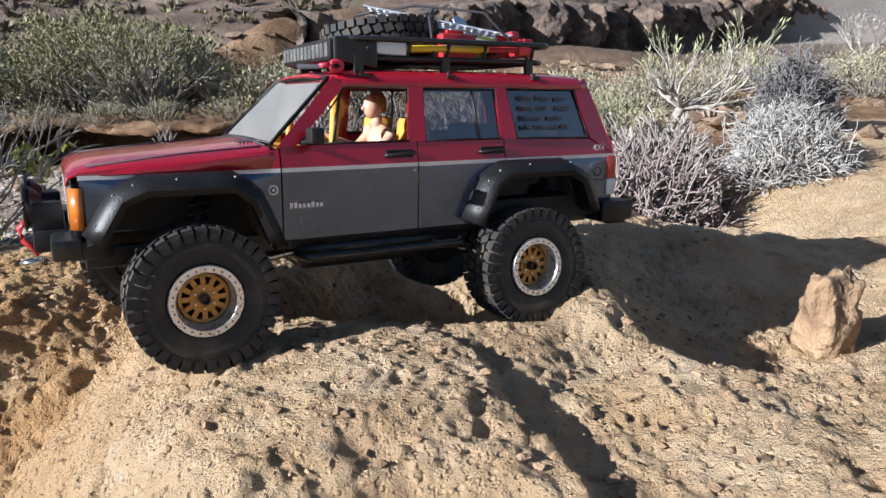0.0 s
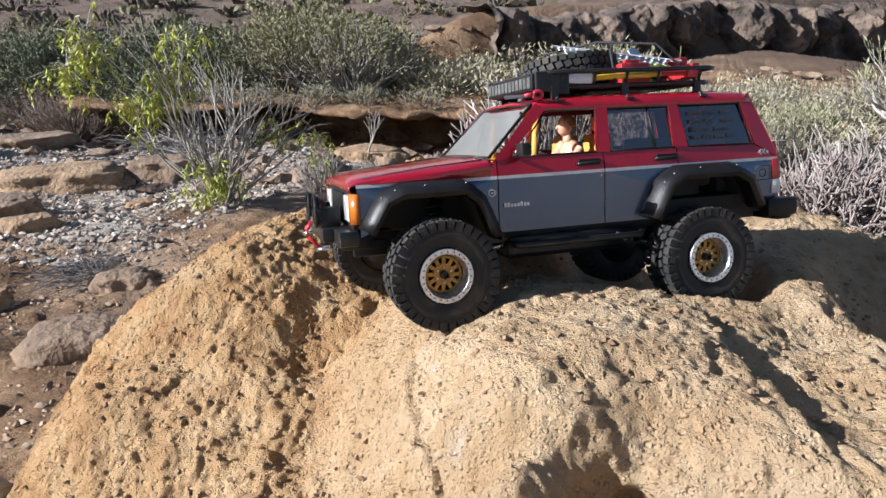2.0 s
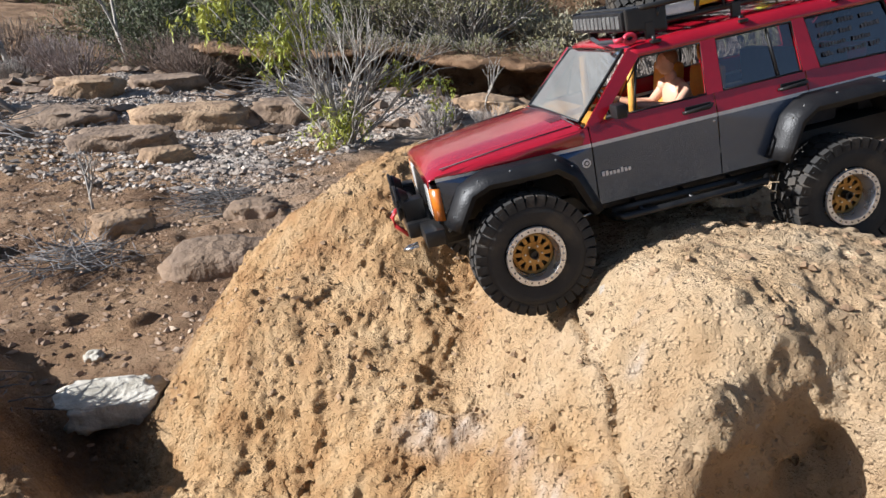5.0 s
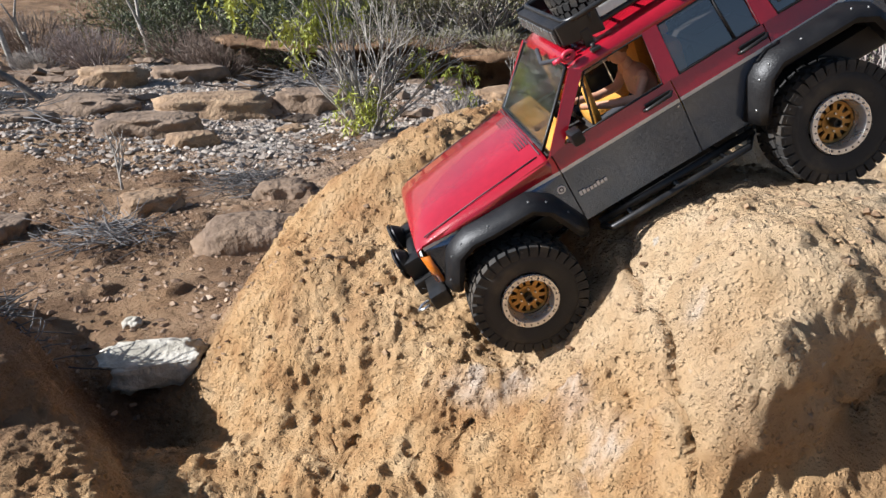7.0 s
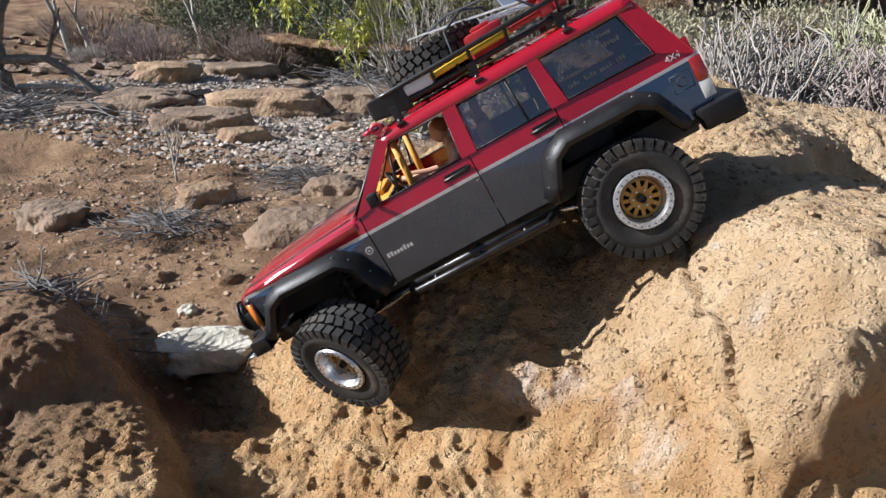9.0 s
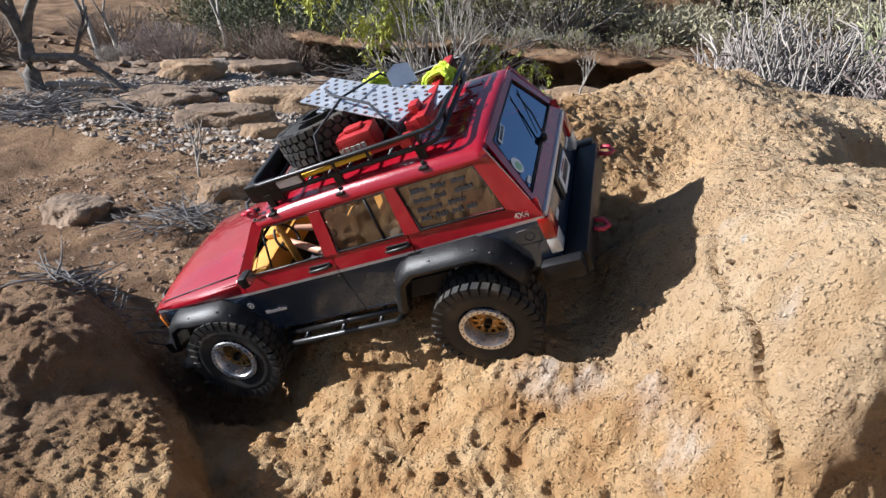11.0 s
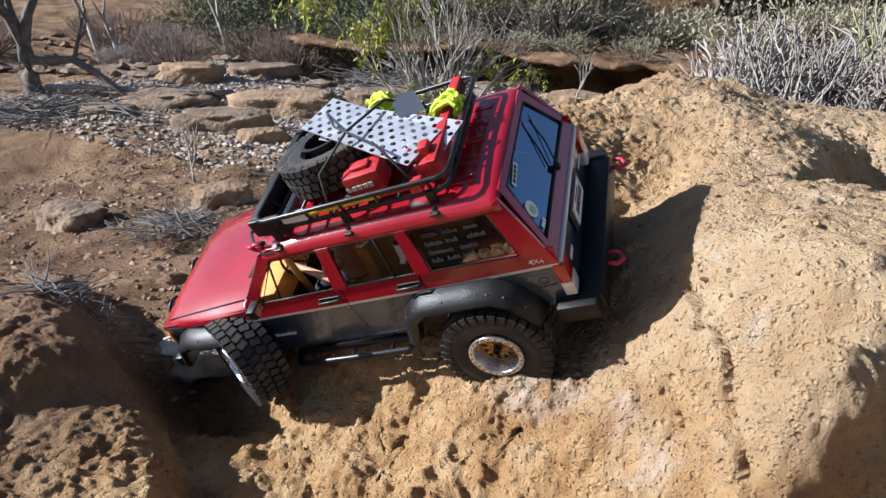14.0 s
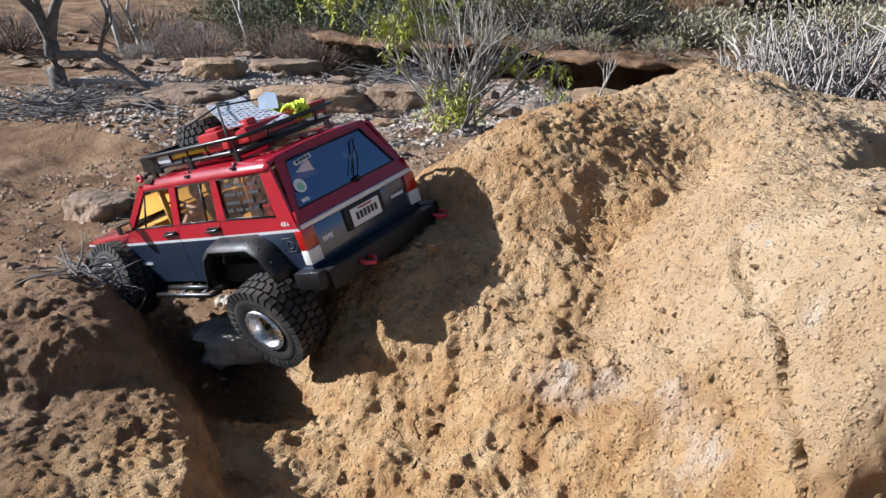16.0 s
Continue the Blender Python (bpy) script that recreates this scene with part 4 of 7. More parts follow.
add_box(bm, (0.086, -0.05, 0.0765), (0.106, 0.03, 0.0835), 0.003)
dash = part("dashboard", bm, OCHRE, truck, "ochre dashboard", 40)
bm = bmesh.new()
ring = [(0.066 + 0.006 * math.sin(a), 0.044 + 0.017 * math.cos(a), 0.0805 + 0.016 * math.sin(a)) for a in (2 * math.pi * k / 20 for k in range(20))]
add_tube(bm, ring, 0.0016, 6, True)
for k in (0, 7, 13):
    add_tube(bm, [ring[k], (0.068, 0.044, 0.0795)], 0.0012, 5)
add_tube(bm, [(0.068, 0.044, 0.0795), (0.082, 0.044, 0.072)], 0.002, 6)
part("steering_wheel", bm, BLACK, dash)
for y in (0.044, -0.044):
    bm = bmesh.new()
    add_box(bm, (-0.022, y - 0.026, 0.022), (0.040, y + 0.026, 0.043), 0.006)
    add_box(bm, (-0.036, y - 0.025, 0.030), (-0.020, y + 0.025, 0.102), 0.006, pose(0, 0, 0, 0, -8, 0))
    add_box(bm, (-0.047, y - 0.013, 0.101), (-0.037, y + 0.013, 0.118), 0.004)
    part("front_seat", bm, OCHRE, truck, "ochre padded seat", 40)
bm = bmesh.new()
add_box(bm, (-0.15, -0.085, 0.020), (-0.095, 0.085, 0.046), 0.005)
add_box(bm, (-0.165, -0.085, 0.030), (-0.148, 0.085, 0.088), 0.005)
add_box(bm, (-0.225, -0.075, 0.020), (-0.18, 0.075, 0.060), 0.004)
part("rear_bench", bm, DARKCLOTH, truck, smooth=40)
for y in (1, -1):
    bm = bmesh.new()
    add_tube(bm, [(0.052, 0.066 * y, 0.046), (0.047, 0.068 * y, 0.122)], 0.0040, 8)
    part("roll_bar", bm, OCHRE, truck, "ochre cabin upright")
bm = bmesh.new()
add_box(bm, (-0.238, -0.094, -0.004), (0.11, 0.094, 0.018))
add_box(bm, (0.100, -0.092, -0.002), (0.112, 0.092, 0.074))
part("cabin_tub", bm, CAVITY, truck)
bm = bmesh.new()
add_box(bm, (-0.19, 0.060, 0.060), (-0.15, 0.078, 0.084), 0.003)
part("red_bag", bm, REDTOOL, truck, "red bag behind the rear window", 40)

# the doll at the wheel, one plain shape
bm = bmesh.new()
def blob(c, r, index, turn=(0, 0, 0)):
    got = bmesh.ops.create_icosphere(bm, subdivisions=2, radius=1)["verts"]
    mm = Matrix.Translation(c) @ pose(0, 0, 0, *turn) @ Matrix.Diagonal((*r, 1))
    for v in got:
        v.co = mm @ v.co
    for f in {f for v in got for f in v.link_faces}:
        f.material_index, f.smooth = index, True
blob((-0.006, 0.046, 0.068), (0.014, 0.021, 0.026), 0, (0, 6, 0))
blob((0.000, 0.046, 0.052), (0.016, 0.019, 0.014), 2)
blob((-0.004, 0.064, 0.082), (0.007, 0.006, 0.007), 0)
blob((-0.004, 0.025, 0.084), (0.008, 0.007, 0.008), 0)
blob((-0.001, 0.046, 0.094), (0.006, 0.006, 0.008), 0)
blob((0.003, 0.046, 0.1080), (0.0092, 0.0078, 0.0120), 0)
blob((-0.0010, 0.046, 0.1125), (0.0098, 0.0085, 0.0095), 1)
blob((0.0122, 0.046, 0.1065), (0.0018, 0.0014, 0.0022), 0)
for y in (0.070, 0.022):
    add_tube(bm, [(-0.004, y, 0.082), (0.010, y + 0.004 * (1 if y > 0.04 else -1), 0.068), (0.034, y - 0.006 * (1 if y > 0.04 else -1), 0.074), (0.058, 0.044 + (0.012 if y > 0.04 else -0.012), 0.084)], 0.0052, 8, index=0, taper=[1.1, 1, 0.85, 0.6])
    add_tube(bm, [(0.004, 0.046 + (0.009 if y > 0.04 else -0.009), 0.050), (0.040, 0.046 + (0.010 if y > 0.04 else -0.010), 0.050), (0.06, 0.046 + (0.010 if y > 0.04 else -0.010), 0.03)], 0.008, 8, index=2)
part("driver_doll", bm, [SKIN, HAIR, DARKCLOTH], truck, "bare-chested plastic doll with short hair at the wheel", 60)

# nose: grille, bumper, winch
bm = bmesh.new()
add_box(bm, (0.2500, -0.0865, 0.014), (0.2610, 0.0865, 0.0535), 0.001)
grille = part("grille_panel", bm, BLACK, truck, "black slotted grille")
for i in range(10):
    bm = bmesh.new()
    y = -0.0405 + 0.009 * i
    add_box(bm, (0.2605, y - 0.003, 0.020), (0.2638, y + 0.003, 0.050), 0.0008)
    part("grille_slat", bm, BLACKMETAL, grille)
bm = bmesh.new()
for y0, y1, x0, x1 in ((-0.060, 0.060, 0.266, 0.290), (0.060, 0.104, 0.258, 0.278), (-0.104, -0.060, 0.258, 0.278)):
    add_box(bm, (x0, y0, -0.001), (x1, y1, 0.015), 0.003)
add_box(bm, (0.235, -0.05, -0.012), (0.268, 0.05, 0.004), 0.002)
bumper = part("front_bumper", bm, BLACKMETAL, truck, "black steel winch bumper", 40)
bm = bmesh.new()
add_lathe(bm, [(0, -0.03), (0.010, -0.03), (0.010, -0.025), (0.007, -0.024), (0.007, 0.024), (0.010, 0.025), (0.010, 0.03), (0, 0.03)], 18, centre=(0.279, 0, 0.022))
for y in (0.040, -0.040):
    add_box(bm, (0.268, y - 0.010, 0.012), (0.290, y + 0.010, 0.036), 0.003)
part("winch", bm, BLACK, bumper, "black winch", 40)
for y in (0.034, -0.034):
    bm = bmesh.new()
    add_tube(bm, [(0.2935, y + 0.017 * math.cos(a), 0.032 + 0.017 * math.sin(a)) for a in (2 * math.pi * k / 18 for k in range(18))], 0.0016, 6, True)
    add_lathe(bm, [(0, 0.0), (0.015, 0.0), (0.016, -0.004), (0.009, -0.012), (0, -0.013)], 18)
    for v in bm.verts:
        if abs(v.co.x) < 0.03 and v.co.z < 0.0165 and v.co.x < 0.1:
            v.co = Vector((0.2935 + v.co.y, y + v.co.x, 0.032 + v.co.z))
    part("spot_lamp", bm, [BLACK], bumper, "round black spot lamp", 40)
bm = bmesh.new()
add_box(bm, (0.290, -0.020, 0.013), (0.2935, 0.020, 0.022), 0.001)
part("fairlead", bm, CHROME, bumper)
bm = bmesh.new()
add_tube(bm, [(0.294, 0.0, 0.018), (0.301, 0.0, 0.010), (0.299, 0.0, 0.000), (0.293, 0.0, -0.006), (0.288, 0.0, -0.013)], 0.0024, 7)
part("winch_hook", bm, REDTOOL, bumper, "red winch hook")
for y in (0.078, -0.078):
    bm = bmesh.new()
    add_tube(bm, [(0.284, y - 0.005, -0.002), (0.293, y - 0.005, -0.003), (0.298, y, -0.004), (0.293, y + 0.005, -0.003), (0.284, y + 0.005, -0.002)], 0.0018, 6)
    part("shackle", bm, CHROME, bumper)

# tailgate, rear window, plate, bumper
bm = bmesh.new()
def gate(z, out=0.0):
    return -0.2125 - (0.137 - z) * 0.405 - out
for s in (1, -1):
    add_poly(bm, [(gate(0.1365), s * 0.0755, 0.1365), (gate(0.0615), s * 0.1000, 0.0615), (gate(0.0775), s * 0.0855, 0.0775), (gate(0.1285), s * 0.0640, 0.1285)])
add_poly(bm, [(gate(0.1365), 0.0755, 0.1365), (gate(0.1285), 0.0640, 0.1285), (gate(0.1285), -0.0640, 0.1285), (gate(0.1365), -0.0755, 0.1365)])
add_poly(bm, [(gate(0.0615), 0.1000, 0.0615), (gate(0.0775), 0.0855, 0.0775), (gate(0.0775), -0.0855, 0.0775), (gate(0.0615), -0.1000, 0.0615)])
tailgate = part("tailgate", bm, RED, truck, "red tailgate frame", thick=0.002)
bm = bmesh.new()
add_poly(bm, [(gate(z, -0.0008), y, z) for y, z in ((0.0640, 0.1285), (0.0855, 0.0775), (-0.0855, 0.0775), (-0.0640, 0.1285))])
ob = part("rear_window", bm, REARGLASS, tailgate, "dark blue-tinted rear window", outward=(-1, 0, 0.5))
bm = bmesh.new()
add_tube(bm, [(gate(z, 0.0008), y, z) for y, z in ((0.0640, 0.1285), (0.0855, 0.0775), (-0.0855, 0.0775), (-0.0640, 0.1285))], 0.0012, 6, True)
part("rear_window_seal", bm, BLACK, tailgate)
bm = bmesh.new()
add_box(bm, (-0.2445, -0.0985, 0.006), (-0.238, 0.0985, 0.0560), 0.002)
part("tailgate_lower", bm, GREY, tailgate, "grey lower tailgate", 40)
bm = bmesh.new()
add_box(bm, (-0.2465, -0.0985, 0.0563), (-0.238, 0.0985, 0.0625), 0.0012)
part("tailgate_stripe", bm, STRIPE, tailgate, "silver strip")
bm = bmesh.new()
add_box(bm, (-0.2475, -0.034, 0.028), (-0.2448, 0.034, 0.0555), 0.001)
part("plate_recess", bm, BLACK, tailgate)
bm = bmesh.new()
add_box(bm, (-0.2492, -0.0255, 0.030), (-0.2477, 0.0255, 0.0515), 0.0006)
for i in range(6):
    add_box(bm, (-0.2497, -0.0190 + 0.0066 * i, 0.0365), (-0.2493, -0.0145 + 0.0066 * i, 0.0455), index=1)
add_box(bm, (-0.2497, -0.012, 0.0480), (-0.2493, 0.012, 0.0500), index=2)
part("number_plate", bm, [WHITE, INK, LENS_RED], tailgate, "small white plate with dark bars")
bm = bmesh.new()
add_tube(bm, [(gate(0.079, 0.004), -0.012, 0.079), (gate(0.1, 0.005), -0.030, 0.100), (gate(0.122, 0.004), -0.040, 0.122)], 0.0009, 6)
add_tube(bm, [(gate(0.089, 0.004), -0.008, 0.087), (gate(0.122, 0.004), -0.046, 0.124)], 0.0006, 5)
add_lathe(bm, [(0, 0.002), (0.004, 0.002), (0.004, -0.002), (0, -0.002)], 10, centre=(gate(0.079, 0.003), -0.012, 0.079))
part("rear_wiper", bm, BLACK, tailgate)
def decal(name, cells, mats, parent, label=""):
    bm = bmesh.new()
    for pts, i in cells:
        add_poly(bm, pts, i)
    return part(name, bm, mats, parent, label, thick=0.0003)
def on_gate(y, z, out):
    return (gate(z, out), y, z)
disc = [on_gate(0.066 + 0.0085 * math.cos(a), 0.0985 + 0.0078 * math.sin(a), 0.0008) for a in (2 * math.pi * k / 20 for k in range(20))]
inner = [on_gate(0.066 + 0.005 * math.cos(a), 0.0975 + 0.0045 * math.sin(a), 0.0012) for a in (2 * math.pi * k / 14 for k in range(14))]
decal("round_sticker", [(disc, 0), (inner, 1)], [WHITE, GREEN_PRINT], tailgate, "round white and green sticker")
bar = [on_gate(y, z, 0.0008) for y, z in ((0.056, 0.119), (0.028, 0.1215), (0.028, 0.1265), (0.056, 0.124))]
decal("bar_sticker", [(bar, 0)] + [([on_gate(y, z, 0.0012) for y, z in ((0.053 - 0.006 * i, 0.1207 + 0.0005 * i), (0.0485 - 0.006 * i, 0.1211 + 0.0005 * i), (0.0485 - 0.006 * i, 0.1240 + 0.0005 * i), (0.053 - 0.006 * i, 0.1236 + 0.0005 * i))], 1) for i in range(4)], [WHITE, INK], tailgate, "white bar sticker")
decal("small_sticker", [([on_gate(y, z, 0.0008) for y, z in ((0.076 - 0.004 * i, 0.081), (0.073 - 0.004 * i, 0.081), (0.073 - 0.004 * i, 0.085), (0.076 - 0.004 * i, 0.085))], 0) for i in range(3)], [WHITE], tailgate)
decal("maker_badge", [([(-0.2449, y, z) for y, z in ((0.074 - 0.0042 * i, 0.033), (0.0708 - 0.0042 * i, 0.033), (0.0708 - 0.0042 * i, 0.039), (0.074 - 0.0042 * i, 0.0385))], 0) for i in range(4)], [WHITE], tailgate, "pale badge bars")
decal("model_badge", [([(-0.2449, y, z) for y, z in ((-0.052 - 0.003 * i, 0.037), (-0.0542 - 0.003 * i, 0.037), (-0.0542 - 0.003 * i, 0.0405), (-0.052 - 0.003 * i, 0.0405))], 0) for i in range(8)], [WHITE], tailgate, "pale badge bars")
bm = bmesh.new()
add_box(bm, (-0.268, -0.100, -0.016), (-0.244, 0.100, 0.010), 0.004)
for s in (1, -1):
    add_box(bm, (-0.264, 0.098 if s > 0 else -0.114, -0.010), (-0.222, 0.114 if s > 0 else -0.098, 0.012), 0.005)
rear_bumper = part("rear_bumper", bm, BLACK, truck, "black rear bumper with rounded ends", 40)
for y in (0.045, -0.098):
    bm = bmesh.new()
    add_tube(bm, [(-0.268, y - 0.007, -0.001), (-0.277, y - 0.008, -0.004), (-0.282, y, -0.007), (-0.277, y + 0.008, -0.004), (-0.268, y + 0.007, -0.001)], 0.0026, 7)
    part("recovery_shackle", bm, PINK, rear_bumper, "red recovery shackle")

# side prints: badges as plain bars, the drive mark, the sheet of stickers, fuel flap
for s in (1, -1):
    def on_flank(x, z, out=0.0012):
        return (x, s * (half(x, z) + out), z)
    decal("door_badge", [([on_flank(0.103 - 0.0037 * i, 0.0265), on_flank(0.1003 - 0.0037 * i, 0.0265), on_flank(0.1003 - 0.0037 * i, 0.0300 + (0.0012 if i in (0, 1, 5) else 0)), on_flank(0.103 - 0.0037 * i, 0.0300 + (0.0012 if i in (0, 1, 5) else 0))], 0) for i in range(8)], [STRIPE], truck, "silver badge bars")
    decal("fender_badge", [([on_flank(0.1160 + 0.0042 * math.cos(a), 0.0425 + 0.0042 * math.sin(a)) for a in (2 * math.pi * k / 18 for k in range(18))], 0), ([on_flank(0.1160 + 0.0027 * math.cos(a), 0.0425 + 0.0027 * math.sin(a), 0.0016) for a in (2 * math.pi * k / 12 for k in range(12))], 1), ([on_flank(0.1160 + 0.0014 * math.cos(a), 0.0425 + 0.0014 * math.sin(a), 0.002) for a in (2 * math.pi * k / 8 for k in range(8))], 0)], [STRIPE, INK], truck, "round silver badge")
    fc = bpy.data.curves.new("drive_mark", "FONT")
    fc.body, fc.size, fc.extrude = "4X4", 0.0085, 0.0002
    fc.align_x = "CENTER"
    fc.materials.append(WHITE)
    mark = new("drive_mark", fc)
    mark.parent = truck
    mark.matrix_basis = pose(-0.2245, s * (half(-0.2245, 0.067) + 0.0008), 0.0635, 90 - 7 * 0, 0, 180 if s > 0 else 0)
    if s > 0:
        cells = []
        rng = random.Random(5)
        for z, n in ((0.1135, 3), (0.1040, 3), (0.0945, 2), (0.0860, 4)):
            x = -0.1285
            for i in range(n):
                w = (0.062 / n) * rng.uniform(0.6, 0.95)
                k = max(3, int(w / 0.0028))
                for j in range(k):
                    xa, hgt = x - w * j / k, rng.uniform(0.0028, 0.0046)
                    cells.append(([(a, s * (half(a, zz) + 0.0002), zz) for a, zz in ((xa, z), (xa - w / k * 0.72, z), (xa - w / k * 0.72, z + hgt), (xa, z + hgt))], 1))
                x -= 0.066 / n
        decal("window_print", [(c, 0) for c, i in cells], [INK], truck, "rows of small dark print bars on the window")
    bm = bmesh.new()
    add_tube(bm, [on_flank(x, z, 0.0004) for x, z in ((-0.2130, 0.0335), (-0.2330, 0.0335), (-0.2330, 0.0500), (-0.2130, 0.0500))], 0.0007, 5, True)
    add_tube(bm, [on_flank(-0.2230 + 0.0045 * math.cos(a), 0.0418 + 0.0045 * math.sin(a), 0.0006) for a in (2 * math.pi * k / 14 for k in range(14))], 0.0007, 5, True)
    part("fuel_flap", bm, INK, truck, "dark fuel flap outline")

# dark liners inside the wheel arches
for s in (1, -1):
    for arch in (FRONT_ARCH, REAR_ARCH):
        bm = bmesh.new()
        rows = [[bm.verts.new((x, s * y, z + 0.002)) for y in (0.098, 0.046)] for x, z in arch]
        for a, b in zip(rows, rows[1:]):
            bm.faces.new((a[0], b[0], b[1], a[1]))
        bm.faces.new([r[1] for r in rows])
        part("wheel_liner", bm, CAVITY, truck, "dark wheel arch liner")

# chassis, axles, shock absorbers
bm = bmesh.new()
for y in (0.034, -0.034):
    add_box(bm, (-0.235, y - 0.006, -0.022), (0.255, y + 0.006, -0.004), 0.002)
add_box(bm, (-0.07, -0.05, -0.040), (0.08, 0.05, -0.012), 0.006)
add_box(bm, (-0.225, -0.085, -0.012), (0.10, 0.085, -0.002), 0.003)
add_tube(bm, [(0.16, 0.0, -0.036), (0.05, 0.0, -0.030), (-0.05, 0.0, -0.030), (-0.14, 0.0, -0.042)], 0.0055, 8)
part("chassis", bm, BLACKMETAL, truck)
for x, z in ((0.172, -0.030), (-0.140, -0.042)):
    bm = bmesh.new()
    add_tube(bm, [(x, -0.085, z), (x, 0.085, z)], 0.0085, 10)
    got = bmesh.ops.create_icosphere(bm, subdivisions=2, radius=0.020)["verts"]
    bmesh.ops.translate(bm, verts=got, vec=(x, -0.012, z))
    axle = part("axle", bm, BLACKMETAL, truck, "black axle with a round differential", 40)
    for y in (0.058, -0.058):
        bm = bmesh.new()
        add_tube(bm, [(x, y, z + 0.006), (x - 0.006, y * 0.92, 0.046)], 0.0035, 8)
        coil = [(x + 0.008 * math.cos(a) - 0.006 * a / 40, y + 0.008 * math.sin(a), z + 0.010 + (0.050 - z) * a / 62) for a in np.linspace(0, 44, 90)]
        add_tube(bm, coil, 0.0013, 5)
        part("shock_absorber", bm, BLACKMETAL, axle, "coil-over shock absorber")
    for y in (0.045, -0.045):
        bm = bmesh.new()
        add_tube(bm, [(x, y, z - 0.004), (0.0 + (0.03 if x > 0 else -0.03), y * 0.8, -0.018)], 0.0036, 8)
        part("link_arm", bm, CHROME, axle)

# roof rack
rack = new("roof_rack")
rack.parent = truck
rack["label"] = "black tube roof rack"
rack.empty_display_size = 0.02
def bars(name, lines_, r, mat=BLACKMETAL, parent=None, sides=8, closed=False):
    for pts in lines_:
        bm = bmesh.new()
        add_tube(bm, pts, r, sides, closed)
        part(name, bm, mat, parent or rack)
XF, XR, YW = 0.032, -0.172, 0.074
loop = lambda z, xf, xr, w, c=0.012: [(xf, -w + c, z), (xf, w - c, z), (xf - c * 0.3, w - c * 0.3, z), (xf - c, w, z), (xr + c, w, z), (xr + c * 0.3, w - c * 0.3, z), (xr, w - c, z), (xr, -w + c, z), (xr + c * 0.3, -w + c * 0.3, z), (xr + c, -w, z), (xf - c, -w, z), (xf - c * 0.3, -w + c * 0.3, z)]
bars("rack_rail", [loop(0.1505, XF, XR, YW), loop(0.1665, XF + 0.008, XR - 0.006, YW + 0.004)], 0.0026, closed=True)
bars("rack_slat", [[(x, -YW, 0.1500), (x, YW, 0.1500)] for x in np.linspace(XF - 0.03, XR + 0.03, 7)], 0.0018)
bars("rack_upright", [[(x, s * YW, 0.1505), (x - 0.002, s * (YW + 0.004), 0.1665)] for s in (1, -1) for x in (0.02, -0.02, -0.06, -0.10, -0.155)], 0.0018)
bars("rack_upright", [[(x, y, 0.1505), (x + d, y, 0.1665)] for x, d in ((XF, 0.008), (XR, -0.006)) for y in (-0.04, 0.04)], 0.0018)
for s in (1, -1):
    for x in (0.028, -0.058, -0.152):
        bm = bmesh.new()
        add_box(bm, (x - 0.0045, s * 0.0735 if s > 0 else -0.0775, 0.135), (x + 0.0045, 0.0775 if s > 0 else -0.0735, 0.153), 0.001)
        add_box(bm, (x - 0.0045, s * 0.0765 if s > 0 else -0.0895, 0.1335), (x + 0.0045, 0.0895 if s > 0 else -0.0765, 0.1365), 0.001)
        add_tube(bm, [(x, s * 0.083, 0.134), (x, s * 0.083, 0.140)], 0.0022, 8)
        part("rack_foot", bm, BLACKMETAL, rack)
bm = bmesh.new()
add_box(bm, (0.036, -0.070, 0.1475), (0.052, 0.070, 0.1665), 0.003)
light_bar = part("light_bar", bm, BLACK, rack, "black light bar with a row of lamps", 40)
for i in range(12):
    bm = bmesh.new()
    y = -0.062 + 0.01127 * i
    add_box(bm, (0.0515, y - 0.0042, 0.151), (0.0532, y + 0.0042, 0.163), 0.0008)
    part("light_cell", bm, LAMPCELL, light_bar)
for s in (1, -1):
    bm = bmesh.new()
    add_box(bm, (0.010, s * 0.072 if s > 0 else -0.077, 0.142), (0.050, 0.077 if s > 0 else -0.072, 0.168), 0.002)
    for v in bm.verts:
        if v.co.x > 0.03 and v.co.z < 0.15:
            v.co.z += 0.006
    part("rack_side_plate", bm, BLACKMETAL, rack)


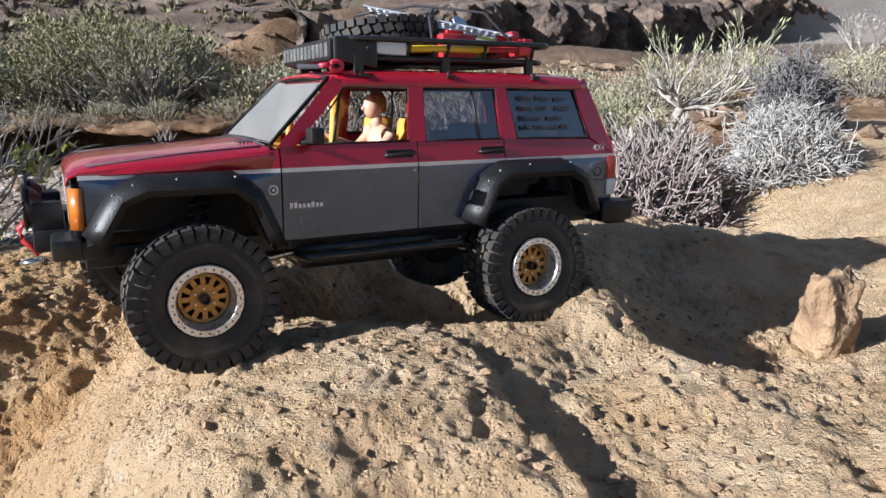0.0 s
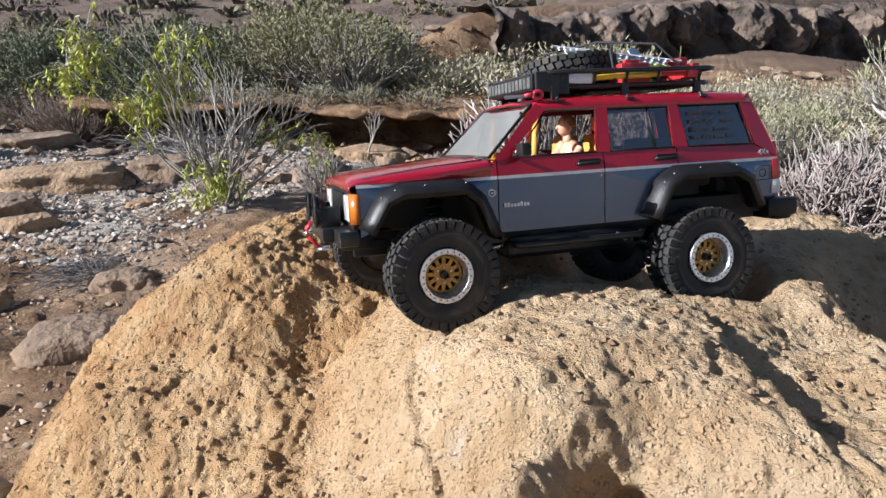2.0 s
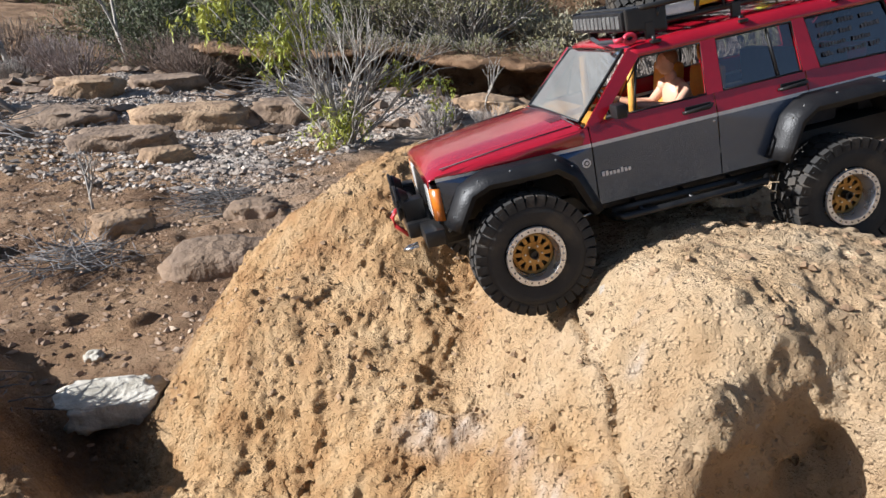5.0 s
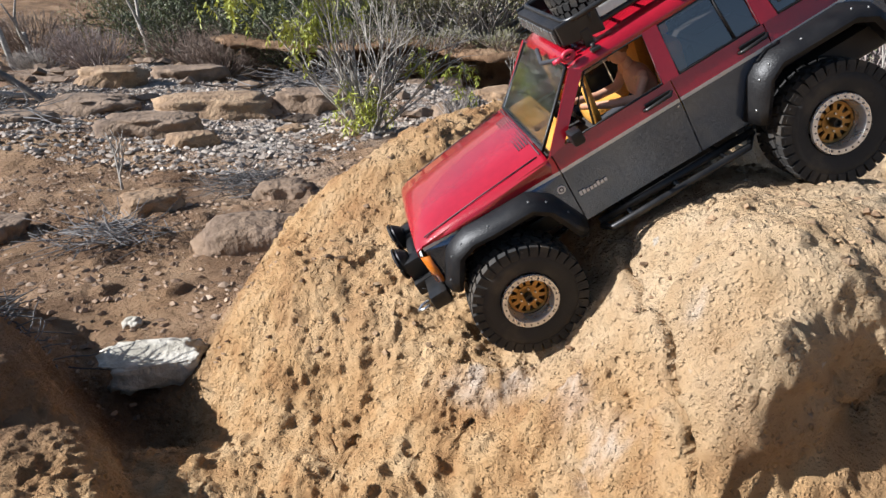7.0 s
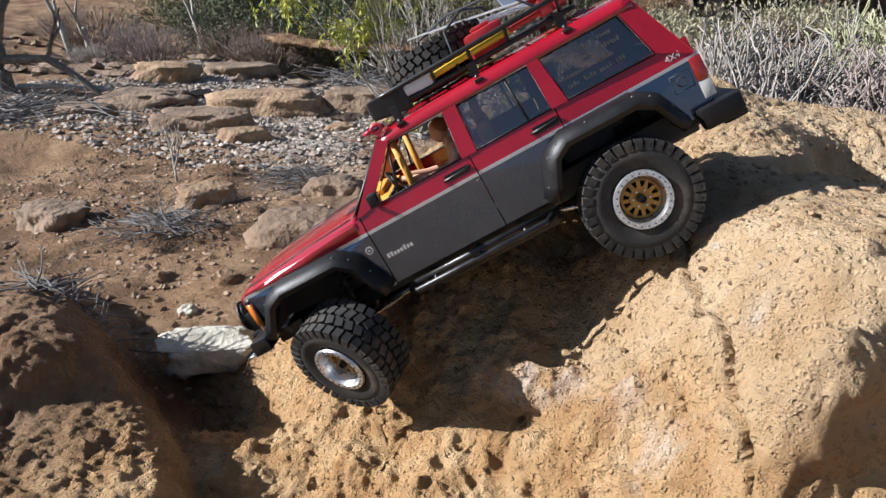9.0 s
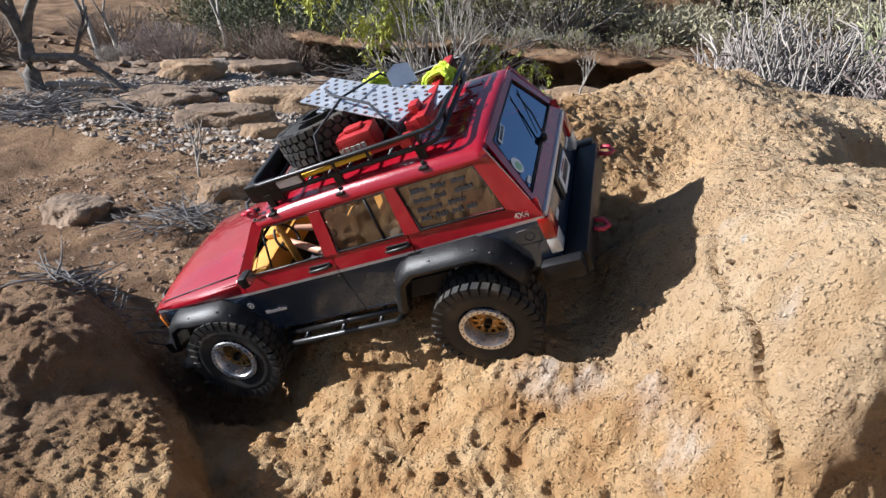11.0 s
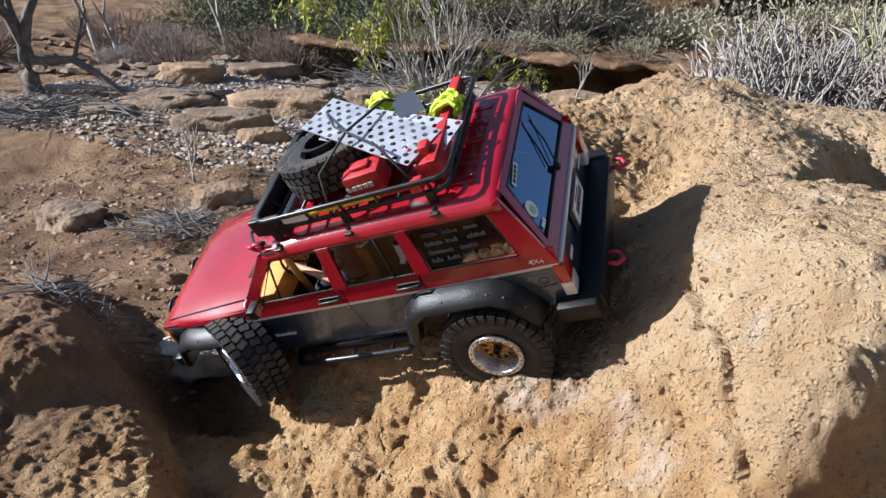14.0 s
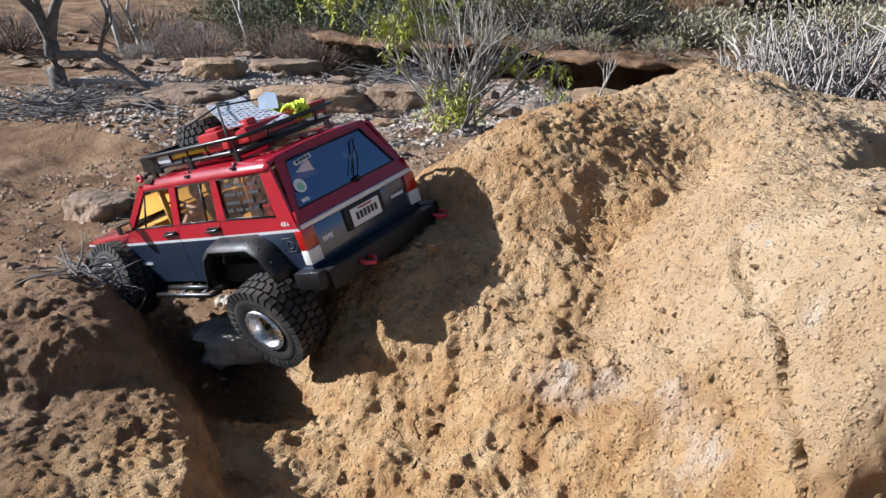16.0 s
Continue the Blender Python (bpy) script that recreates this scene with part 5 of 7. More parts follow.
def tyre_mesh(bm, R, half_w, rim_r, lugs, index=0, fine=True):
    """A tyre round the y axis: carcass, side lugs and tread blocks."""
    w = half_w
    prof = [(rim_r, w * 0.62), (rim_r + 0.003, w * 0.86), (rim_r + (R - rim_r) * 0.45, w * 1.0), (R - 0.0105, w * 0.97), (R - 0.005, w * 0.80), (R - 0.0035, w * 0.40), (R - 0.0035, -w * 0.40), (R - 0.005, -w * 0.80), (R - 0.0105, -w * 0.97), (rim_r + (R - rim_r) * 0.45, -w), (rim_r + 0.003, -w * 0.86), (rim_r, -w * 0.62)]
    add_lathe(bm, prof, 48, index)
    for k in range(lugs):
        for row, (y0, y1, dr, off) in enumerate(((0.58, 0.99, 0.0, 0.0), (0.06, 0.50, 0.0008, 0.5), (-0.50, -0.06, 0.0008, 0.0), (-0.99, -0.58, 0.0, 0.5))):
            a = 2 * math.pi * (k + off) / lugs
            wide = 2 * math.pi * R / lugs * 0.37
            skew = 0.16 if row in (1, 2) else 0.04
            mm = Matrix.Rotation(a, 4, "Y") @ Matrix.Translation((0, (y0 + y1) / 2 * w, R - 0.0035 + dr)) @ Matrix.Rotation(skew * (1 if row % 2 else -1) * 2, 4, "Z")
            ln = (y1 - y0) / 2 * w
            low = 0.0045 if row in (1, 2) else 0.0075
            add_box(bm, (-wide, -ln, -low), (wide, ln, 0.0036), 0, mm, index)
        for s in (1, -1):
            a = 2 * math.pi * (k + (0.5 if s < 0 else 0)) / lugs
            mm = Matrix.Rotation(a, 4, "Y") @ Matrix.Translation((0, s * w * 0.99, R - 0.0105))
            wide = 2 * math.pi * R / lugs * (0.26 if k % 2 else 0.16)
            add_box(bm, (-wide, -0.0012, 0.0005 if k % 2 else 0.0022), (wide, 0.0004, 0.0066), 0, mm, index)


def wheel_at(x, y, z):
    """A wheel whose outer face looks along its own +y; its own space turns round y."""
    s = 1 if y > 0 else -1
    wheel = new("wheel")
    wheel.parent = truck
    wheel["label"] = "wheel with a knobbly black tyre and a gold-centred silver rim"
    wheel.empty_display_size = 0.02
    bm = bmesh.new()
    tyre_mesh(bm, 0.0605, 0.0250, 0.0285, 34)
    part("tyre", bm, RUBBER, wheel, "dusty black knobbly tyre", 35)
    bm = bmesh.new()
    add_lathe(bm, [(0.0285, 0.0215), (0.0305, 0.0228), (0.0296, 0.0252), (0.0246, 0.0252), (0.0238, 0.0238), (0.0218, 0.0110), (0.0186, -0.0005), (0.0182, -0.0060), (0.0215, -0.0200), (0.0285, -0.0215)], 40)
    if s < 0:
        bmesh.ops.scale(bm, vec=(1, -1, 1), verts=bm.verts)
    rim = part("rim", bm, ALLOY, wheel, "silver beadlock rim", 35)
    bm = bmesh.new()
    for k in range(24):
        a = 2 * math.pi * k / 24
        add_lathe(bm, [(0, 0.0260), (0.0009, 0.0260), (0.0010, 0.0250)], 6, centre=(0.0268 * math.cos(a), 0, 0.0268 * math.sin(a)))
    if s < 0:
        bmesh.ops.scale(bm, vec=(1, -1, 1), verts=bm.verts)
    part("bolt_circle", bm, INK, rim)
    bm = bmesh.new()
    add_lathe(bm, [(0.0219, 0.0035), (0.0219, 0.0065), (0.0190, 0.0070), (0.0185, 0.0040)], 40, closed=True)
    add_lathe(bm, [(0.0, 0.0072), (0.0125, 0.0077), (0.0130, 0.0050), (0.0, 0.0040)], 30)
    for k in range(12):
        mm = Matrix.Rotation(2 * math.pi * k / 12, 4, "Y")
        add_box(bm, (0.0120, 0.0042, -0.0022), (0.0190, 0.0068, 0.0022), 0, mm)
    for k in range(6):
        a = 2 * math.pi * (k + 0.5) / 6
        add_lathe(bm, [(0, 0.0098), (0.0012, 0.0098), (0.0014, 0.0068)], 6, index=1, centre=(0.0090 * math.cos(a), 0, 0.0090 * math.sin(a)))
    add_lathe(bm, [(0.0, 0.0110), (0.0030, 0.0110), (0.0034, 0.0150), (0.0046, 0.0150), (0.0050, 0.0070)], 20, index=2)
    for v in bm.verts:
        v.co = Vector((v.co.x * 0.95, v.co.y + 0.004, v.co.z * 0.95))
    if s < 0:
        bmesh.ops.scale(bm, vec=(1, -1, 1), verts=bm.verts)
    part("rim_centre", bm, [GOLD, CHROME, BLACKMETAL], rim, "gold slotted rim centre with a black hub", 35)
    bm = bmesh.new()
    add_lathe(bm, [(0.0, -0.008), (0.0182, -0.008), (0.0182, -0.010), (0.0, -0.010)], 24)
    if s < 0:
        bmesh.ops.scale(bm, vec=(1, -1, 1), verts=bm.verts)
    part("brake_drum", bm, INK, rim)
    bm = bmesh.new()
    add_lathe(bm, [(0.0, -0.0222), (0.0292, -0.0222), (0.0292, -0.0232), (0.0, -0.0232)], 30)
    if s < 0:
        bmesh.ops.scale(bm, vec=(1, -1, 1), verts=bm.verts)
    part("hub_back", bm, BLACK, rim, "black inner face of the wheel")
    for ob in wheel.children_recursive:
        ob.data.transform(Matrix.Scale(0.93, 4))
    wheel.matrix_basis = pose(x, y, z)
    return wheel


wheel_fl, wheel_fr = wheel_at(0.172, 0.112, -0.03), wheel_at(0.172, -0.112, -0.03)
wheel_rl, wheel_rr = wheel_at(-0.140, 0.112, -0.042), wheel_at(-0.140, -0.112, -0.042)

# the load on the rack, lashed to it
spare = new("spare_wheel")
spare.parent = truck
spare["label"] = "spare wheel lying on the rack"
spare.empty_display_size = 0.02
spare.matrix_basis = pose(-0.030, -0.008, 0.1680, 90 + 9, 0, 20)
bm = bmesh.new()
tyre_mesh(bm, 0.0590, 0.0165, 0.0300, 36)
part("tyre", bm, RUBBER, spare, "dusty black knobbly tyre", 35)
bm = bmesh.new()
add_lathe(bm, [(0.0285, 0.019), (0.0290, 0.0205), (0.0245, 0.0205), (0.0225, 0.006), (0.0225, -0.006), (0.0245, -0.0205), (0.0290, -0.0205), (0.0285, -0.019)], 32)
add_lathe(bm, [(0, 0.004), (0.0225, 0.004), (0.0225, 0.001), (0, 0.001)], 24)
part("rim", bm, BLACKMETAL, spare, "dark rim", 35)


def ladder(m, label):
    """A perforated sheet: strips and bridges leave the round-looking holes open."""
    bm = bmesh.new()
    nx, ny, lx, ly = 20, 7, 0.150, 0.050
    grid = {}
    def vert(px, py):
        k = (round(px, 6), round(py, 6))
        if k not in grid:
            grid[k] = bm.verts.new((px, py, 0))
        return grid[k]
    cw, ch = lx / nx, ly / ny
    for i in range(nx):
        for j in range(ny):
            x0, y0 = -lx / 2 + i * cw, -ly / 2 + j * ch
            rim_pts = [vert(x0, y0), vert(x0 + cw / 2, y0), vert(x0 + cw, y0), vert(x0 + cw, y0 + ch / 2), vert(x0 + cw, y0 + ch), vert(x0 + cw / 2, y0 + ch), vert(x0, y0 + ch), vert(x0, y0 + ch / 2)]
            if (i + j) % 2:
                bm.faces.new(rim_pts)
                continue
            cx, cy = x0 + cw / 2, y0 + ch / 2
            hole_pts = [bm.verts.new((cx + 0.42 * cw * math.cos(a), cy + 0.38 * ch * math.sin(a), 0)) for a in (-2.356, -1.571, -0.785, 0, 0.785, 1.571, 2.356, 3.1416)]
            for k in range(8):
                bm.faces.new((rim_pts[k], rim_pts[(k + 1) % 8], hole_pts[(k + 1) % 8], hole_pts[k]))
    for v in bm.verts:
        v.co = m @ v.co
    return part("sand_plate", bm, ALU, truck, label, thick=0.0012)


ladder(pose(-0.088, 0.006, 0.190, 2, -11, -29), "perforated aluminium sand plate")
ladder(pose(-0.104, 0.002, 0.180, -4, -9, -22), "perforated aluminium sand plate")
bm = bmesh.new()
add_poly(bm, [(-0.118, -0.006, 0.184), (-0.142, -0.016, 0.180), (-0.137, -0.024, 0.198), (-0.124, -0.020, 0.203), (-0.115, -0.012, 0.198)])
part("spade_blade", bm, BLUEGREY_SHEEN, truck, "blue-grey spade blade standing on edge, sky sheen in its colour", thick=0.0015)
bm = bmesh.new()
add_box(bm, (-0.100, 0.036, 0.152), (-0.060, 0.064, 0.1765), 0.004, pose(0, 0, 0, 0, 0, 4))
add_box(bm, (-0.090, 0.044, 0.1765), (-0.070, 0.056, 0.1805), 0.002, pose(0, 0, 0, 0, 0, 4))
can = part("fuel_can", bm, REDTOOL, truck, "red fuel can", 40)
bm = bmesh.new()
for i in range(5):
    add_box(bm, (-0.092 + 0.0062 * i, 0.0640, 0.162), (-0.0875 + 0.0062 * i, 0.0648, 0.167), 0, pose(0, 0, 0, 0, 0, 3))
part("can_print", bm, LENS_WHITE, can, "pale print bars")
bm = bmesh.new()
add_box(bm, (-0.020, 0.0700, 0.1525), (0.016, 0.0760, 0.1660), 0.004)
for v in bm.verts:
    if v.co.x > 0.008:
        v.co.z = 0.159 + (v.co.z - 0.159) * 0.75
spade = part("shovel", bm, PALE, truck, "pale shovel blade", 40)
bm = bmesh.new()
add_tube(bm, [(-0.018, 0.073, 0.159), (-0.040, 0.0735, 0.160), (-0.105, 0.074, 0.161)], 0.0032, 8)
part("shovel_handle", bm, YELLOW, spade, "yellow handle")
bm = bmesh.new()
add_tube(bm, [(-0.105, 0.074, 0.161), (-0.140, 0.074, 0.1615)], 0.0027, 8)
add_box(bm, (-0.150, 0.066, 0.156), (-0.138, 0.080, 0.166), 0.002)
part("shovel_grip", bm, REDTOOL, spade, "red grip", 40)
bm = bmesh.new()
add_box(bm, (-0.166, -0.072, 0.158), (-0.156, 0.062, 0.174), 0.001)
for i in range(22):
    y = -0.068 + 0.0058 * i
    add_box(bm, (-0.1668, y - 0.0016, 0.161), (-0.1552, y + 0.0016, 0.170), index=1)
jack = part("farm_jack", bm, [REDTOOL, INK], truck, "red perforated farm jack bar across the rack")
bm = bmesh.new()
add_box(bm, (-0.168, 0.030, 0.156), (-0.142, 0.060, 0.172), 0.002)
add_tube(bm, [(-0.152, 0.045, 0.168), (-0.136, 0.043, 0.178)], 0.003, 8)
add_box(bm, (-0.158, 0.036, 0.172), (-0.148, 0.050, 0.182), 0.002)
part("jack_head", bm, REDTOOL, jack, "red jack head", 40)
rng = random.Random(3)
for cx, cy, cz in ((-0.078, -0.058, 0.174), (-0.160, -0.024, 0.168)):
    bm = bmesh.new()
    for k in range(9):
        ph, r1, r2 = rng.uniform(0, 6.28), rng.uniform(0.008, 0.018), rng.uniform(0.006, 0.012)
        tilt = rng.uniform(-0.6, 0.6)
        pts = [(cx + r1 * math.cos(a), cy + r2 * math.sin(a + ph), cz + 0.010 * math.sin(a + tilt) + rng.uniform(-0.001, 0.004)) for a in (2 * math.pi * i / 16 for i in range(16))]
        add_tube(bm, pts, 0.0022, 5, True)
    part("tow_strap", bm, NEON, truck, "bundle of neon yellow-green strap", 60)
bm = bmesh.new()
add_tube(bm, [(-0.046, 0.078, 0.151), (-0.050, 0.060, 0.190), (-0.075, 0.020, 0.203), (-0.100, -0.030, 0.196), (-0.110, -0.078, 0.152)], 0.0014, 6)
add_tube(bm, [(-0.150, 0.078, 0.152), (-0.115, 0.050, 0.198), (-0.060, 0.010, 0.206), (-0.020, -0.050, 0.200), (0.0, -0.078, 0.152)], 0.0014, 6)
part("bungee_cord", bm, DARKCLOTH, truck, "black elastic cord")
bm = bmesh.new()
add_tube(bm, [(0.064, 0.020, 0.1445), (0.072, 0.060, 0.1425), (0.060, 0.078, 0.1420), (0.045, 0.080, 0.1420)], 0.0022, 7)
cable = part("winch_rope", bm, DARKCLOTH, truck, "dark rope by the rack foot")
bm = bmesh.new()
add_tube(bm, [(0.052 + 0.0052 * math.cos(a), 0.0855, 0.1425 + 0.0038 * math.sin(a)) for a in (2 * math.pi * k / 14 for k in range(14))], 0.0022, 6, True)
add_tube(bm, [(0.058, 0.0855, 0.1435), (0.066, 0.082, 0.1425)], 0.0022, 6)
part("red_shackle", bm, PINK, truck, "red shackle by the rack foot")


# ---- stones ----
def stone(name, x, y, size, turn, mat, label, category="rock", seed=1, sink=0.25, flat=0.0, lean=(0, 0), sharp=0.0):
    """A weathered stone: a ball shaped by broad and fine noise, sunk a little into the ground."""
    bm = bmesh.new()
    bmesh.ops.create_icosphere(bm, subdivisions=4 if max(size) < 0.2 or size[0] > 0.3 else 3, radius=1)
    off = Vector((seed * 7.3, seed * 3.1, seed * 1.7))
    for v in bm.verts:
        p = v.co.copy()
        if sharp:
            p = Vector([math.copysign(abs(c) ** (1 - sharp), c) for c in p])
        n = noise.noise(p * 1.1 + off) * 0.30 + noise.noise(p * 2.7 + off) * 0.26 + (abs(noise.noise(p * 5.5 + off)) - 0.2) * 0.16 + (abs(noise.noise(p * 12 + off)) - 0.2) * 0.08
        p = p * (1 + n)
        if flat and p.z > flat:
            p.z = flat + (p.z - flat) * 0.25
        v.co = Vector((p.x * size[0] / 2, p.y * size[1] / 2, p.z * size[2] / 2))
    m = bpy.data.meshes.new(name)
    bm.to_mesh(m)
    bm.free()
    m.materials.append(mat)
    m.polygons.foreach_set("use_smooth", [True] * len(m.polygons))
    ob = tagged(new(name, m), label, category)
    z = float(relief(np.array([x]), np.array([y]))[0])
    ob.matrix_basis = pose(x, y, z + size[2] * (0.5 - sink), lean[0], lean[1], turn)
    return ob


stone("stone_slab", -0.876, 0.338, (0.118, 0.080, 0.054), 38, STONE_WHITE, "pale pitted limestone slab lying at the foot of the outcrop", seed=4, sink=0.04, flat=0.40, sharp=0.58)
stone("pebble", -1.065, 0.450, (0.034, 0.026, 0.020), 20, STONE_WHITE, "small pale angular stone on the soil", "stone", 5)
stone("stone_block", 0.408, 0.765, (0.058, 0.048, 0.118), 15, STONE_TAN, "upright grey-tan sandstone block in a shaded pit", seed=6, sink=0.25, sharp=0.45)
for i, (x, y, w, d, h, turn, mat, what) in enumerate((
        (-3.64, 2.35, 0.52, 0.30, 0.20, 20, STONE_BROWN, "low brown rock ledge in pale scree"),
        (-3.99, 3.40, 0.46, 0.28, 0.22, 30, STONE_BROWN, "low brown rock at the scrub's edge"),
        (-2.95, 2.60, 0.64, 0.34, 0.26, 25, STONE_TAN, "broad orange-tan sandstone ledge"),
        (-2.50, 1.76, 0.40, 0.24, 0.19, 28, STONE_BROWN, "flat brown boulder half sunk in scree"),
        (-2.17, 1.66, 0.20, 0.14, 0.12, 40, STONE_TAN, "small tan boulder beside a larger one"),
        (-4.22, 2.95, 0.46, 0.32, 0.30, 10, STONE_TAN, "rounded tan rock among dry scrub"),
        (-1.63, 0.99, 0.160, 0.120, 0.140, 55, STONE_TAN, "blocky tan boulder on brown soil"),
        (-1.13, 0.83, 0.220, 0.130, 0.150, 35, STONE_BROWN, "brown boulder at the foot of the outcrop"),
        (-2.50, 2.85, 0.38, 0.24, 0.24, 15, STONE_BROWN, "dark brown rock below the shrub"),
        (-1.93, 0.74, 0.170, 0.130, 0.130, 15, STONE_BROWN, "squat brown boulder on open soil"),
        (-2.10, 2.16, 0.14, 0.10, 0.11, 60, STONE_TAN, "small orange-tan rock in scree"),
        (-2.75, 2.10, 0.22, 0.15, 0.13, 75, STONE_BROWN, "brown rock in pale scree"),
        (-3.30, 1.75, 0.30, 0.20, 0.14, 5, STONE_BROWN, "low brown rock in scree"),
        (-1.35, 1.20, 0.15, 0.10, 0.09, 25, STONE_BROWN, "brown stone on the soil"),
        (-2.05, 3.95, 0.55, 0.30, 0.22, 25, STONE_TAN, "tan rock under the bank"),
        (-1.55, 3.30, 0.35, 0.25, 0.16, 0, STONE_TAN, "tan rock behind the outcrop"))):
    stone("boulder", x, y, (w, d, h), turn, mat, what, "boulder", 11 + i, 0.42, 0.50, sharp=0.16)


class Heap:
    """Many small shapes gathered into one mesh."""
    def __init__(self):
        self.v, self.f, self.m = [], [], []

    def tube(self, pts, r0, r1, sides=4, index=0):
        n, start = len(pts), len(self.v)
        for i, p in enumerate(pts):
            d = pts[min(i + 1, n - 1)] - pts[max(i - 1, 0)]
            q = d.to_track_quat("Z", "Y")
            r = r0 + (r1 - r0) * i / (n - 1)
            for k in range(sides):
                a = 2 * math.pi * k / sides
                self.v.append(p + q @ Vector((r * math.cos(a), r * math.sin(a), 0)))
        for i in range(n - 1):
            for k in range(sides):
                a, b = start + i * sides + k, start + i * sides + (k + 1) % sides
                self.f.append((a, b, b + sides, a + sides))
                self.m.append(index)
        self.f.append(tuple(start + (n - 1) * sides + k for k in range(sides)))
        self.m.append(index)

    def leaf(self, p, d, length, width, index=0, rng=random):
        side = d.cross(Vector((rng.uniform(-1, 1), rng.uniform(-1, 1), rng.uniform(-1, 1)))).normalized() * width / 2
        s = len(self.v)
        self.v += [p, p + d * length * 0.5 + side, p + d * length, p + d * length * 0.5 - side]
        self.f.append((s, s + 1, s + 2, s + 3))
        self.m.append(index)

    def part(self, name, mats, parent=None, label="", smooth=True):
        m = bpy.data.meshes.new(name)
        m.from_pydata([tuple(p) for p in self.v], [], self.f)
        for k in mats:
            m.materials.append(k)
        m.polygons.foreach_set("material_index", self.m)
        m.polygons.foreach_set("use_smooth", [smooth] * len(m.polygons))
        ob = new(name, m)
        ob.parent = parent
        if label:
            ob["label"] = label
        return ob


def level(x, y):
    return float(relief(np.array([x]), np.array([y]))[0])


def bent(rng, a, d, length, n, wander, droop=0.0):
    """A wandering line from a along d."""
    pts, p, d = [a.copy()], a.copy(), d.normalized()
    for _ in range(n):
        d = (d + Vector((rng.uniform(-1, 1), rng.uniform(-1, 1), rng.uniform(-1, 1) - droop)) * wander).normalized()
        p = p + d * (length / n)
        pts.append(p)
    return pts, d


def branching(heap, rng, a, d, length, r, depth, spread=0.6, up=0.25, kids=(2, 3), wander=0.12, shrink=0.72, sides=5, tips=None, index=0, last=None):
    pts, end = bent(rng, a, d, length, 3 if depth else 2, wander)
    heap.tube(pts, r, r * (0.72 if depth else 0.6), sides if depth > 1 else 4, index if depth or last is None else last)
    if depth == 0:
        if tips is not None:
            tips.append((pts[-1], end))
        return
    for _ in range(rng.randint(*kids)):
        t = (end + Vector((rng.uniform(-1, 1), rng.uniform(-1, 1), rng.uniform(-0.6, 1) + up)) * spread).normalized()
        branching(heap, rng, pts[-1] if rng.random() < 0.7 else pts[-2], t, length * shrink * rng.uniform(0.8, 1.15), r * 0.66, depth - 1, spread, up, kids, wander, shrink, sides, tips, index, last)


def stemmy_bush(x, y, radius, height, seed, mats, label, stems=60, depth=2, r=0.006, category="shrub", kids=(2, 3), up=0.5, leaves=None, leaf_count=0, leaf_size=(0.03, 0.006), clump=0.0, wander=0.0):
    """A dome of many forked stems from one root."""
    rng = random.Random(seed)
    root = tagged(new("shrub"), label, category)
    root.empty_display_size = 0.05
    z = level(x, y)
    root.matrix_basis = pose(x, y, z)
    heap, tips = Heap(), []
    for _ in range(stems):
        a = rng.uniform(0, 2 * math.pi)
        lean = math.sqrt(rng.random())
        q = rng.uniform(0, 0.35)
        foot = Vector((math.cos(a) * radius * lean * q, math.sin(a) * radius * lean * q, -0.02))
        d = Vector((math.cos(a) * lean * radius, math.sin(a) * lean * radius, height * (0.35 + 0.65 * (1 - lean * lean) ** 0.5)))
        total = d.length
        first = total * 0.50
        branching(heap, rng, foot, d, first, r, depth, 0.42 + 1.2 * wander, up, kids, 0.10 + wander, 0.55, 5, tips, 0, min(1, len(mats) - 1))
    heap.part("branchwork", mats, root)
    if leaves:
        lh = Heap()
        for p, d in tips:
            for _ in range(leaf_count):
                t = (d + Vector((rng.uniform(-1, 1), rng.uniform(-1, 1), rng.uniform(-0.7, 1)))).normalized()
                q = Vector((rng.gauss(0, 1), rng.gauss(0, 1), rng.gauss(-0.3, 0.8))) * clump
                lh.leaf(p - d * rng.uniform(0, 0.04) + q, t, leaf_size[0] * rng.uniform(0.6, 1.3), leaf_size[1], 0, rng)
        lh.part("foliage", [leaves], root, smooth=False)
    return root


